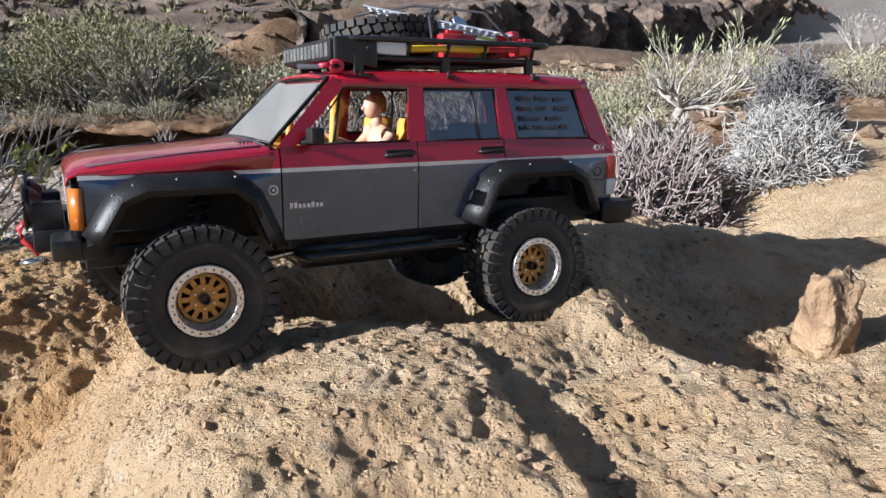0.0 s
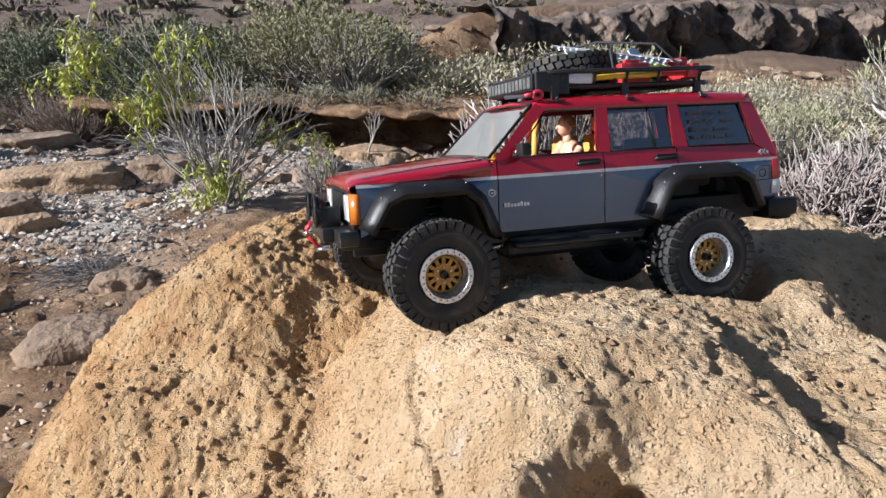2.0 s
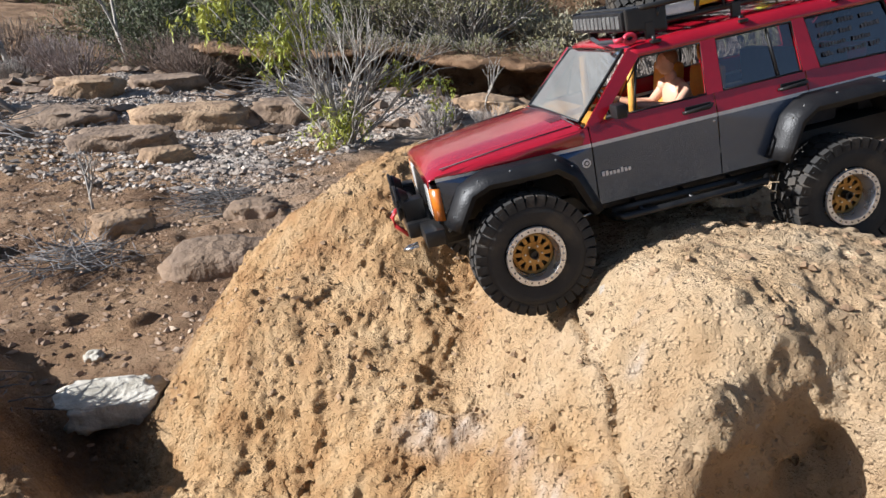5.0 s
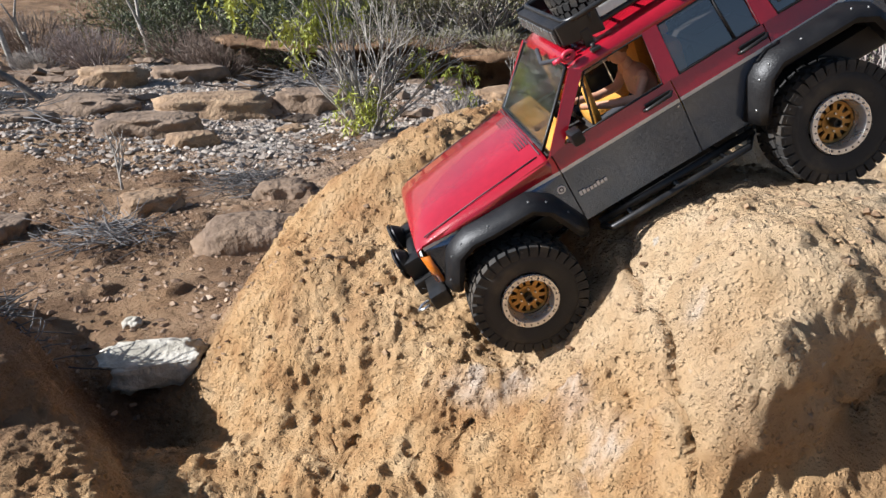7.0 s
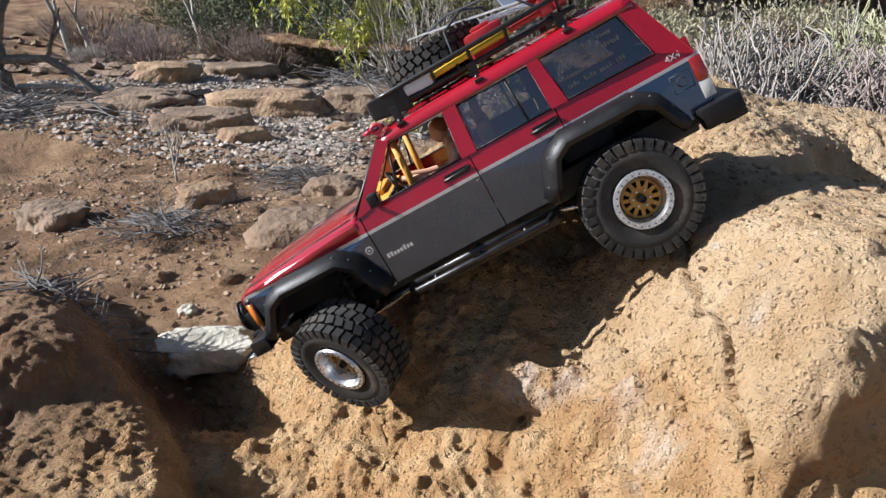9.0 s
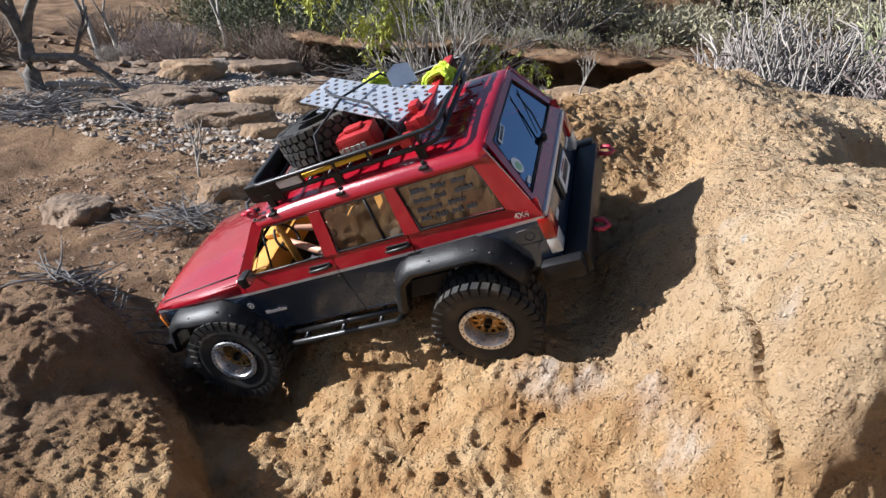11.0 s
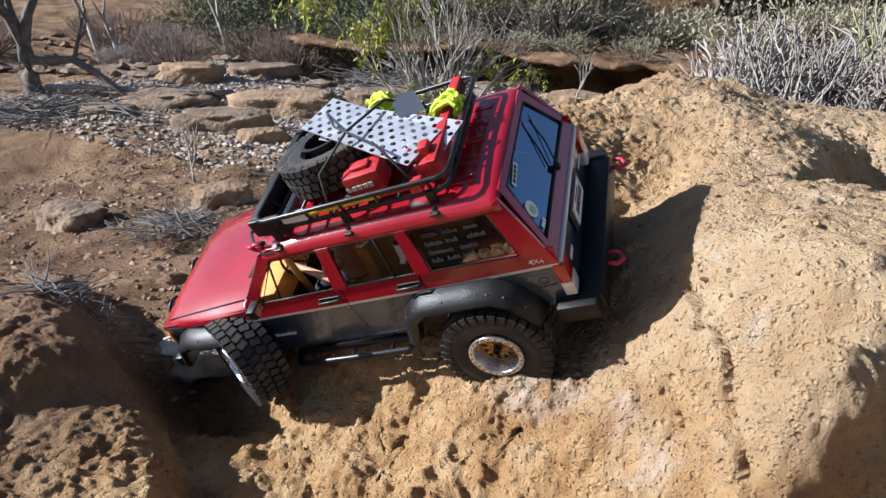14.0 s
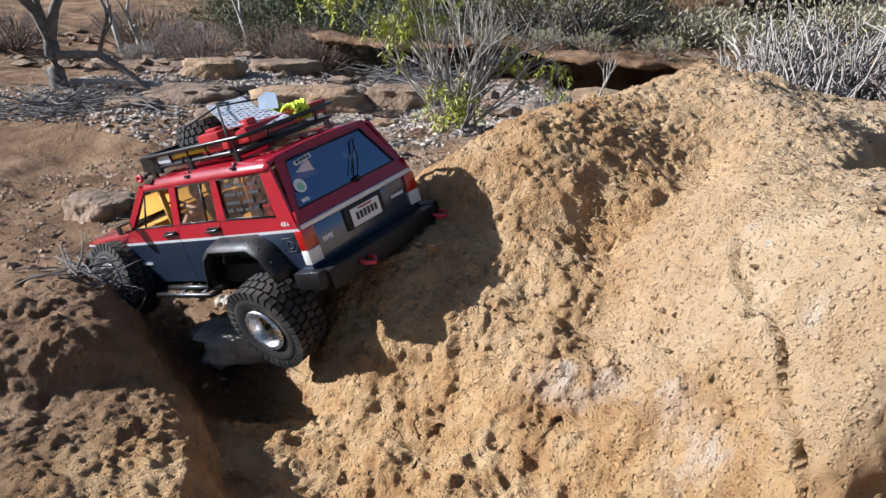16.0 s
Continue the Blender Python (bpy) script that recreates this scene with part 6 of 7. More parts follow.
# the long bank of leafless spurge behind the outcrop
def spurge_mound(x, y, radius, height, seed, mat, label, stems=420, r=0.0045, twist=0.30):
    """A dense mound of worm-like stems, forked near their blunt ends."""
    rng = random.Random(seed)
    root = tagged(new("shrub"), label, "shrub")
    root.empty_display_size = 0.05
    root.matrix_basis = pose(x, y, level(x, y))
    lower, upper = Heap(), Heap()
    size = Vector((radius, radius, height))
    lumps = [(Vector((rng.gauss(0, 1), rng.gauss(0, 1), abs(rng.gauss(0, 1)))).normalized(), rng.uniform(-0.22, 0.16)) for _ in range(9)]
    for _ in range(16):
        a = rng.uniform(0, 6.283)
        d = Vector((math.cos(a) * radius, math.sin(a) * radius, height * rng.uniform(0.4, 1.2)))
        branching(lower, rng, Vector((rng.uniform(-0.04, 0.04), rng.uniform(-0.04, 0.04), -0.03)), d, d.length * 0.35, r * 1.7, 2, 0.5, 0.3, (2, 3), 0.15, 0.7, 5)
    for _ in range(stems):
        u = Vector((rng.gauss(0, 1), rng.gauss(0, 1), rng.uniform(-0.1, 1.5))).normalized()
        out = rng.uniform(0.62, 1.0) * (1 + sum(w * max(0, u.dot(k) - 0.6) * 2.5 for k, w in lumps))
        tip = Vector((u.x * size.x, u.y * size.y, max(u.z, -0.02) * size.z)) * out
        reach = min(radius, height) * rng.uniform(0.35, 0.6)
        d = (u + Vector((rng.uniform(-1, 1), rng.uniform(-1, 1), rng.uniform(-0.3, 0.9))) * 0.8).normalized()
        pts, end = bent(rng, tip - d * reach, d, reach, 5, twist)
        upper.tube(pts, r * 1.1, r * 0.85, 5)
        for k in range(rng.randint(1, 2)):
            q, _e = bent(rng, pts[rng.randint(2, 4)], (end + Vector((rng.uniform(-1, 1), rng.uniform(-1, 1), rng.uniform(-0.2, 1))) * 0.9).normalized(), reach * rng.uniform(0.25, 0.5), 3, twist)
            upper.tube(q, r * 0.95, r * 0.75, 5)
    lower.part("trunk", [BARK], root)
    upper.part("branchwork", [mat], root)
    return root


for i, (x, y, rad, h, mat, n, what) in enumerate((
        (-0.46, 2.25, 0.40, 0.56, TWIG, 760, "dense leafless grey spurge bush behind the sandstone"),
        (-0.02, 2.25, 0.34, 0.52, TWIG_ROSE, 640, "dense leafless rosy-grey spurge bush"),
        (0.42, 2.05, 0.33, 0.36, TWIG_ROSE, 900, "low dense rosy-grey spurge bush behind the sandstone"),
        (-0.10, 2.80, 0.44, 0.66, TWIG_GREEN, 620, "tall grey-green spurge bush behind a lower one"),
        (0.62, 2.55, 0.28, 0.32, TWIG, 380, "grey-tan leafless bush behind the spurge"))):
    spurge_mound(x, y, rad, h, 40 + i, mat, what, int(n * 1.7), 0.0029)
spurge_mound(0.92, 2.22, 0.21, 0.23, 47, TWIG_PALE, "bleached dead bush of thin twisted twigs", 1500, 0.0016, 0.5)
spurge_mound(1.14, 2.75, 0.19, 0.30, 50, TWIG_DARK, "dark grey dry bush beside a bleached one", 1100, 0.0020, 0.45)
stemmy_bush(0.50, 3.45, 0.36, 0.34, 51, [TWIG, TWIG_GREEN], "pale grey-green scrub bush", 120, 2, 0.0035, leaves=LEAF_PALE, leaf_count=4, leaf_size=(0.022, 0.006), clump=0.03, wander=0.12)
for i, (x, y) in enumerate(((0.45, 4.7), (1.15, 4.9), (-0.1, 4.5), (1.9, 5.6), (2.6, 5.2))):
    stemmy_bush(x, y, 0.42, 0.28, 55 + i, [TWIG, TWIG], "pale olive scrub bush on the flat", 110, 2, 0.004, leaves=LEAF_PALE, leaf_count=6, leaf_size=(0.028, 0.008), clump=0.05, wander=0.12)
spurge_mound(2.62, 4.35, 0.22, 0.26, 60, TWIG_GREEN, "round yellow-green succulent mound", 420, 0.008, 0.08)


def spurge_tree(x, y, seed, label, height=0.62, width=0.5, green=TWIG_GREEN, trunk_r=0.032, lean=(0.15, 0.0)):
    rng = random.Random(seed)
    root = tagged(new("tree"), label, "tree")
    root.empty_display_size = 0.05
    root.matrix_basis = pose(x, y, level(x, y))
    heap, tips = Heap(), []
    pts, d = bent(rng, Vector((0, 0, -0.03)), Vector((lean[0], lean[1], 1)), height * 0.36, 3, 0.08)
    heap.tube(pts, trunk_r, trunk_r * 0.8, 8)
    trunk = heap.part("trunk", [BARK], root)
    heap = Heap()
    for k in range(8):
        a = 2 * math.pi * k / 8 + rng.uniform(-0.3, 0.3)
        t = Vector((math.cos(a) * width + lean[0] * 0.4 * width, math.sin(a) * width, height * rng.uniform(0.2, 0.7)))
        branching(heap, rng, pts[-1], t, t.length * 0.23, trunk_r * 0.46, 5, 0.52, 0.36, (2, 2), 0.13, 0.82, 6, tips, 0, 1)
    heap.part("branchwork", [BARK, green], root)
    lh = Heap()
    for p, d in tips:
        for _ in range(1):
            lh.leaf(p, (d + Vector((rng.uniform(-1, 1), rng.uniform(-1, 1), rng.uniform(-0.3, 1))) * 0.7).normalized(), 0.035, 0.008, 0, rng)
    lh.part("crown", [green], root, smooth=False)
    return root


spurge_tree(0.80, 3.35, 71, "grey forked spurge tree with yellow-green tips", 0.50, 0.46, TWIG_GREEN, 0.024, (0.45, 0.0))
spurge_tree(2.9, 6.0, 72, "small bare grey tree on sandy flat", 0.5, 0.3, TWIG, 0.02)


# broad green bushes under the hillside
def leafy_bush(x, y, radius, height, seed, leaf, label, stems=70, count=10, size=(0.036, 0.011), limbs=None):
    return stemmy_bush(x, y, radius, height, seed, limbs or [BARK_DARK, BARK], label, stems, 3, 0.009, leaves=leaf, leaf_count=int(1.7 * count), leaf_size=size, kids=(2, 2), up=0.15, clump=0.09 * radius, wander=0.13)


leafy_bush(-3.35, 5.75, 0.80, 0.95, 81, LEAF_OLIVE, "broad olive-green bush with pale twisted limbs", 70, 16)
leafy_bush(-2.70, 5.55, 0.60, 0.66, 82, LEAF_OLIVE, "olive-grey bush with many pale bare limbs", 110, 5, limbs=[BARK, TWIG])
leafy_bush(-4.35, 5.25, 0.85, 1.00, 83, LEAF_DARK, "dense dark green bush", 70, 22)
leafy_bush(-5.55, 5.15, 0.75, 0.90, 84, LEAF_DARK, "dark green bush among dry scrub", 60, 20)
leafy_bush(-6.8, 5.9, 0.9, 0.95, 85, LEAF_OLIVE, "olive bush at the scrub's edge", 55, 16)
for i, (x, y, rad, h) in enumerate(((-1.95, 5.75, 0.55, 0.36), (-1.25, 5.55, 0.50, 0.40), (-0.75, 6.2, 0.6, 0.4), (-1.7, 6.6, 0.6, 0.36))):
    stemmy_bush(x, y, 0.8 * rad, 0.42 * h, 90 + i, [TWIG, TWIG], "low pale olive scrub bush", 90, 2, 0.004, leaves=LEAF_PALE, leaf_count=6, leaf_size=(0.05, 0.012), clump=0.05, wander=0.15)
for i, (x, y, rad, h, m) in enumerate(((-5.10, 4.55, 0.55, 0.45, TWIG_DRY), (-4.60, 4.35, 0.40, 0.34, TWIG_DRY), (-6.05, 4.30, 0.50, 0.42, TWIG_ROSE), (-6.75, 4.15, 0.30, 0.26, TWIG), (-7.9, 4.9, 0.6, 0.5, TWIG_DRY), (-3.7, 4.35, 0.35, 0.25, TWIG), (-8.2, 3.6, 0.5, 0.4, TWIG_DRY))):
    stemmy_bush(x, y, rad, h, 100 + i, [m, m], "dry leafless brown bush on stony ground", 90, 3, 0.005)


# the slender shrub with drooping yellow-green sprays
def spray_shrub(x, y):
    rng = random.Random(12)
    root = tagged(new("shrub"), "slender grey-stemmed shrub with drooping yellow-green sprays", "shrub")
    root.empty_display_size = 0.05
    root.matrix_basis = pose(x, y, level(x, y))
    stems, leaves = Heap(), Heap()
    right = Vector((0.825, 0.565, 0))
    ahead = Vector((-0.565, 0.825, 0))
    sprays = ((-0.16, 0.46, 0.05, 40), (-0.24, 0.38, -0.03, 34), (-0.47, 0.52, 0.08, 34), (-0.38, 0.62, 0.0, 22), (0.0, 0.15, -0.06, 22), (-0.06, 0.12, -0.1, 16), (0.20, 0.25, 0.03, 14), (0.38, 0.21, 0.1, 12), (-0.10, 0.60, 0.1, 20))
    for u, v, w, n in sprays:
        tip = right * u + ahead * w + Vector((0, 0, v))
        mid = tip * 0.55 + Vector((rng.uniform(-0.04, 0.04), rng.uniform(-0.04, 0.04), 0.03))
        stems.tube([Vector((0.03 * u, 0, -0.02)), mid * 0.5 + Vector((rng.uniform(-0.03, 0.03), rng.uniform(-0.03, 0.03), 0)), mid, tip], 0.006, 0.002, 5)
        for _ in range(int(n * 1.25)):
            p = tip + Vector((rng.gauss(0, 0.045), rng.gauss(0, 0.045), rng.gauss(0.0, 0.05)))
            line, d = bent(rng, p, Vector((rng.uniform(-0.7, 0.7), rng.uniform(-0.7, 0.7), -0.5)), rng.uniform(0.04, 0.09), 4, 0.2, 0.8)
            stems.tube([tip, (tip + p) / 2 + Vector((0, 0, 0.008)), p], 0.0014, 0.0008, 3)
            for a, b in zip(line, line[1:]):
                for _ in range(4):
                    q = a + (b - a) * rng.random()
                    leaves.leaf(q, Vector((rng.uniform(-0.6, 0.6), rng.uniform(-0.6, 0.6), rng.uniform(-1.2, 0.1))).normalized(), rng.uniform(0.018, 0.034), 0.006, 0, rng)
    for _ in range(26):
        a = rng.uniform(0, 6.283)
        branching(stems, rng, Vector((rng.uniform(-0.05, 0.05), rng.uniform(-0.05, 0.05), -0.02)), Vector((math.cos(a) * 0.55, math.sin(a) * 0.55, 1)), rng.uniform(0.14, 0.26), 0.0048, 3, 0.5, 0.3, (1, 3), 0.14, 0.8, 5)
    stems.part("branchwork", [BARK], root)
    leaves.part("foliage", [LEAF_YELLOW], root, "drooping yellow-green leaves", smooth=False)
    return root


spray_shrub(-1.64, 2.06)


# dead tree, poles and fallen branch
def dead_tree(x, y, seed, height, r, label, lean=(0, 0), kids=(2, 3), depth=3):
    rng = random.Random(seed)
    heap = Heap()
    branching(heap, rng, Vector((0, 0, -0.05)), Vector((lean[0], lean[1], 1)), height * 0.45, r, depth, 0.6, 0.25, kids, 0.12, 0.75, 7)
    ob = heap.part("dead_tree", [BARK])
    ob.matrix_basis = pose(x, y, level(x, y))
    return tagged(ob, label, "tree")


def old_tree(x, y):
    """A bare trunk that forks low, with one bough reaching down to the scree."""
    rng = random.Random(15)
    heap = Heap()
    trunk, d = bent(rng, Vector((0.04, 0, -0.06)), Vector((-0.12, 0.0, 1)), 0.34, 4, 0.10)
    heap.tube(trunk, 0.058, 0.042, 8)
    for way, reach in (((-0.55, 0.1, 1.0), 0.26), ((0.35, 0.2, 1.0), 0.30), ((-0.05, -0.3, 1.1), 0.24)):
        branching(heap, rng, trunk[-1], Vector(way), reach, 0.034, 3, 0.55, 0.3, (2, 3), 0.16, 0.74, 6)
    bough, d = bent(rng, trunk[-2], Vector((0.85, 0.50, -0.02)), 0.30, 3, 0.10)
    low, d = bent(rng, bough[-1], Vector((0.80, 0.40, -0.50)), 0.45, 4, 0.08)
    heap.tube(bough + low[1:], 0.030, 0.014, 6)
    branching(heap, rng, bough[-1], Vector((0.3, 0.2, 0.9)), 0.16, 0.014, 2, 0.5, 0.3, (1, 2), 0.14, 0.75, 5)
    ob = heap.part("dead_tree", [BARK_DARK])
    ob.matrix_basis = pose(x, y, level(x, y))
    return tagged(ob, "bare dark dead tree with a bough reaching down to scree", "tree")


old_tree(-4.62, 2.10)
dead_tree(-5.05, 1.85, 6, 0.70, 0.030, "thin bare dead tree beside a thicker one", (-0.2, 0.1))
dead_tree(-5.48, 4.40, 7, 1.10, 0.022, "thin bare upright sapling", (0.0, 0.05), (1, 2), 2)
dead_tree(-7.20, 4.20, 8, 1.10, 0.035, "leaning bare grey trunk", (-0.25, 0.0), (1, 2), 2)
dead_tree(-7.05, 4.30, 9, 1.00, 0.030, "bare trunk beside a leaning one", (-0.1, 0.1), (1, 2), 2)
dead_tree(-1.92, 1.13, 10, 0.20, 0.0055, "small bare dry sprig on brown soil", (0.0, 0.0), (2, 3), 3)
dead_tree(-1.55, 3.2, 14, 0.30, 0.006, "bare pale twiggy stem behind the outcrop", (0.1, 0.0), (2, 3), 3)
rng = random.Random(21)
for x, y, n, spread, label in ((-1.55, 0.78, 70, 0.13, "dark brushwood on brown soil"), (-1.55, 1.25, 60, 0.12, "dark dry brushwood among stones"), (-1.02, 0.225, 45, 0.065, "thin dark twigs behind the near lump"), (-3.6, 1.6, 90, 0.4, "dark dry litter under the dead tree"), (-2.8, 3.3, 60, 0.4, "fallen pale branches in scree")):
    heap = Heap()
    for _ in range(int(2.4 * n)):
        a = rng.uniform(0, 6.283)
        px, py = x + rng.gauss(0, spread * 0.5), y + rng.gauss(0, spread * 0.35)
        p = Vector((px, py, level(px, py) + rng.uniform(0.0, 0.05) * spread / 0.12 * 0.5))
        pts, _d = bent(rng, p, Vector((math.cos(a), math.sin(a), rng.uniform(-0.1, 0.25))), rng.uniform(0.4, 1.1) * spread, 3, 0.25)
        heap.tube(pts, 0.0013 + 0.0022 * (spread > 0.2), 0.0007, 4)
    tagged(heap.part("brushwood", [TWIG_DARK]), label, "brushwood", kind="stuff")
heap = Heap()
rng = random.Random(33)
pts, _d = bent(rng, Vector((-4.55, 2.15, -0.30)), Vector((0.9, 0.45, -0.06)), 0.75, 6, 0.12)
heap.tube([Vector((p.x, p.y, level(p.x, p.y) + 0.035)) for p in pts], 0.022, 0.010, 6)
tagged(heap.part("fallen_branch", [BARK]), "grey fallen branch on stony ground", "branch")

# dry tufts along the back of the hump
for i, (x, y) in enumerate(((-1.15, 2.35), (-0.95, 2.15), (-1.30, 2.75), (-0.80, 2.55), (-1.55, 2.70), (-1.05, 2.85), (-1.45, 2.45))):
    stemmy_bush(x, y, 0.13, 0.22, 120 + i, [TWIG, TWIG], "small pale dry tuft behind the sandstone hump", 40, 1, 0.0022, "dry tuft")


# the dark cliff below the hillside
def rock_face(x, y, run, count=560, rows=46):
    """A weathered, slightly overhanging face along a line, with a rounded end."""
    s, t = np.meshgrid(np.linspace(0, run, count), np.linspace(0, 1, rows))
    crest = 0.22 + 0.10 * grain(s, s * 0, 0.9, 81) + 0.04 * grain(s, s * 0, 0.25, 82) - 0.75 * ramp(s, run - 1.9, run) ** 1.5
    up = np.clip(t / 0.7, 0, 1)
    z = -0.55 + (crest + 0.55) * np.sin(up * math.pi / 2) ** 0.9
    lean = 0.12 * np.sin(up * math.pi) - np.clip((t - 0.7) / 0.3, 0, 1) * 1.6
    lean = lean + 0.22 * grain(s, 0.5 * z, 0.65, 83) - 0.30 * (1 - np.abs(grain(s + 0.1 * grain(s, z, 0.2, 87), 0.25 * z, 0.24, 84))) ** 3 + 0.09 * grain(s, 0.6 * z, 0.11, 85) + 0.05 * grain(s, z, 0.05, 88)
    px, py = x + 0.8 * s + 0.6 * lean, y + 0.6 * s - 0.8 * lean
    z = z + 0.03 * grain(px, py, 0.2, 86)
    m = bpy.data.meshes.new("rock_face")
    faces = [(j * count + i, j * count + i + 1, (j + 1) * count + i + 1, (j + 1) * count + i) for j in range(rows - 1) for i in range(count - 1)]
    m.from_pydata(np.stack([px, py, z], -1).reshape(-1, 3).tolist(), [], faces)
    m.materials.append(DARKROCK)
    m.polygons.foreach_set("use_smooth", [True] * len(m.polygons))
    return tagged(new("rock_face", m), "dark weathered volcanic cliff below the hillside", "cliff", kind="structure")


rock_face(-1.7, 6.45, 9.2)


def undercut_bank(x0, x1, count=360):
    """The far bank of the gully: a lip of soil that hangs over the worn-out hollow below it."""
    x = np.linspace(x0, x1, count)
    edge = 4.50 + 0.10 * (x + 2.5) + 0.16 * grain(x, x * 0, 0.7, 91) + 0.06 * grain(x, x * 0, 0.2, 92)
    top = -0.315 + 0.03 * grain(x, x * 0, 0.5, 93)
    section = ((1.00, -0.55), (0.80, -0.06), (0.40, -0.045), (0.06, -0.05), (0.0, -0.03), (0.03, 0.0), (0.10, 0.010), (0.20, 0.008), (0.32, -0.01), (0.5, -0.06), (0.95, -0.22))
    rows = [np.stack([x, edge + dy, top + dz + 0.014 * grain(x, x * 0 + 9.0 * k, 0.11, 94) + 0.008 * grain(x, x * 0 + 7.0 * k, 0.04, 95)], -1) for k, (dy, dz) in enumerate(section)]
    m = bpy.data.meshes.new("gully_bank")
    faces = [(j * count + i, j * count + i + 1, (j + 1) * count + i + 1, (j + 1) * count + i) for j in range(len(section) - 1) for i in range(count - 1)]
    m.from_pydata(np.concatenate(rows).tolist(), [], faces)
    m.polygons.foreach_set("use_smooth", [True] * len(m.polygons))
    m.materials.append(me.materials[0])
    return tagged(new("gully_bank", m), "brown soil bank hanging over a dark worn-out gully", "bank", kind="structure")


undercut_bank(-4.7, -0.9)
for i, (x, y) in enumerate(((-4.3, 4.62), (-3.9, 4.55), (-3.45, 4.62), (-3.0, 4.60), (-2.6, 4.66), (-2.2, 4.68), (-1.75, 4.72))):
    tuft = stemmy_bush(x, y, 0.20, 0.17, 140 + i, [TWIG_DRY, TWIG], "low dry scrub on the lip of the gully", 50, 2, 0.0025, leaves=LEAF_OLIVE, leaf_count=2, leaf_size=(0.025, 0.007), clump=0.03, wander=0.12)
    tuft.location.z = -0.325

# ---- loose stuff ----
def pebbles(name, n, area, sizes, mat, label, seed):
    rng = np.random.RandomState(seed)
    x0, x1, y0, y1 = area
    px, py = rng.uniform(x0, x1, n), rng.uniform(y0, y1, n)
    r = sizes[0] + (sizes[1] - sizes[0]) * rng.random_sample(n) ** 3
    pz = relief(px, py)
    base = np.array([(1, 0, 0), (0, 1, 0), (-1, 0, 0), (0, -1, 0), (0, 0, 0.8), (0, 0, -0.8), (0.7, 0.7, 0.45), (-0.7, -0.7, 0.4)])
    faces = [(0, 6, 4), (6, 1, 4), (1, 2, 4), (2, 7, 4), (7, 3, 4), (3, 0, 4), (0, 1, 6), (1, 0, 5), (2, 1, 5), (3, 2, 5), (0, 3, 5), (2, 3, 7)]
    turn = rng.uniform(0, 6.283, n)
    sx, sy = rng.uniform(0.7, 1.3, n), rng.uniform(0.6, 1.2, n)
    jit = rng.uniform(0.75, 1.25, (n, 8, 3))
    v = base[None] * jit * np.stack([sx, sy, rng.uniform(0.5, 0.9, n)], -1)[:, None] * r[:, None, None]
    c, s = np.cos(turn)[:, None], np.sin(turn)[:, None]
    v = np.stack([v[..., 0] * c - v[..., 1] * s + px[:, None], v[..., 0] * s + v[..., 1] * c + py[:, None], v[..., 2] + (pz + r * 0.22)[:, None]], -1)
    m = bpy.data.meshes.new(name)
    f = (np.array(faces)[None] + 8 * np.arange(n)[:, None, None]).reshape(-1, 3)
    m.from_pydata(v.reshape(-1, 3).tolist(), [], f.tolist())
    m.materials.append(mat)
    return tagged(new(name, m), label, "stones", kind="stuff")


pebbles("scree", 30000, (-4.8, -1.5, 1.32, 4.3), (0.0025, 0.017), GRAVEL, "pale loose scree on the flat", 1)
pebbles("soil_stones", 6000, (-2.6, -0.85, 0.25, 1.6), (0.0015, 0.010), SOILSTONE, "small loose stones on brown soil", 2)
pebbles("far_stones", 2500, (-9.0, 1.5, 2.5, 7.0), (0.012, 0.09), STONE_BROWN, "scattered brown stones", 3)
pebbles("grit", 2600, (-0.85, 0.35, 0.31, 1.0), (0.0012, 0.0055), STONE_TAN, "sandstone grit on the outcrop", 4)


def scrubland(name, n, seed, mat, label, lo, hi, size):
    """Low scrub clumps over the hillside."""
    rng = random.Random(seed)
    heap = Heap()
    spots_ = []
    while len(spots_) < n:
        x, y = rng.uniform(-26, 9), rng.uniform(lo, hi)
        if (x + 2.0) * 0.6 - (y - 6.5) * 0.8 < -0.3 or x < -3:
            spots_.append((x, y))
    zs = relief(np.array([p[0] for p in spots_]), np.array([p[1] for p in spots_]))
    for (x, y), z in zip(spots_, zs):
        s = rng.uniform(*size)
        c = Vector((x, y, z))
        for _ in range(16):
            d = Vector((rng.gauss(0, 1), rng.gauss(0, 1), abs(rng.gauss(0, 0.8)))).normalized()
            heap.leaf(c + d * s * rng.uniform(0.1, 0.6), (d + Vector((rng.uniform(-0.6, 0.6), rng.uniform(-0.6, 0.6), 0.4))).normalized(), s * rng.uniform(0.5, 0.9), s * 0.35, 0, rng)
    return tagged(heap.part(name, [mat], smooth=False), label, "scrub", kind="stuff")


scrubland("hillside_scrub", 1500, 61, SCRUB, "dark low scrub over the brown hillside", 6.8, 26, (0.10, 0.30))
scrubland("hillside_grass", 700, 62, LEAF_OLIVE, "pale olive scrub over the brown hillside", 6.8, 22, (0.08, 0.22))


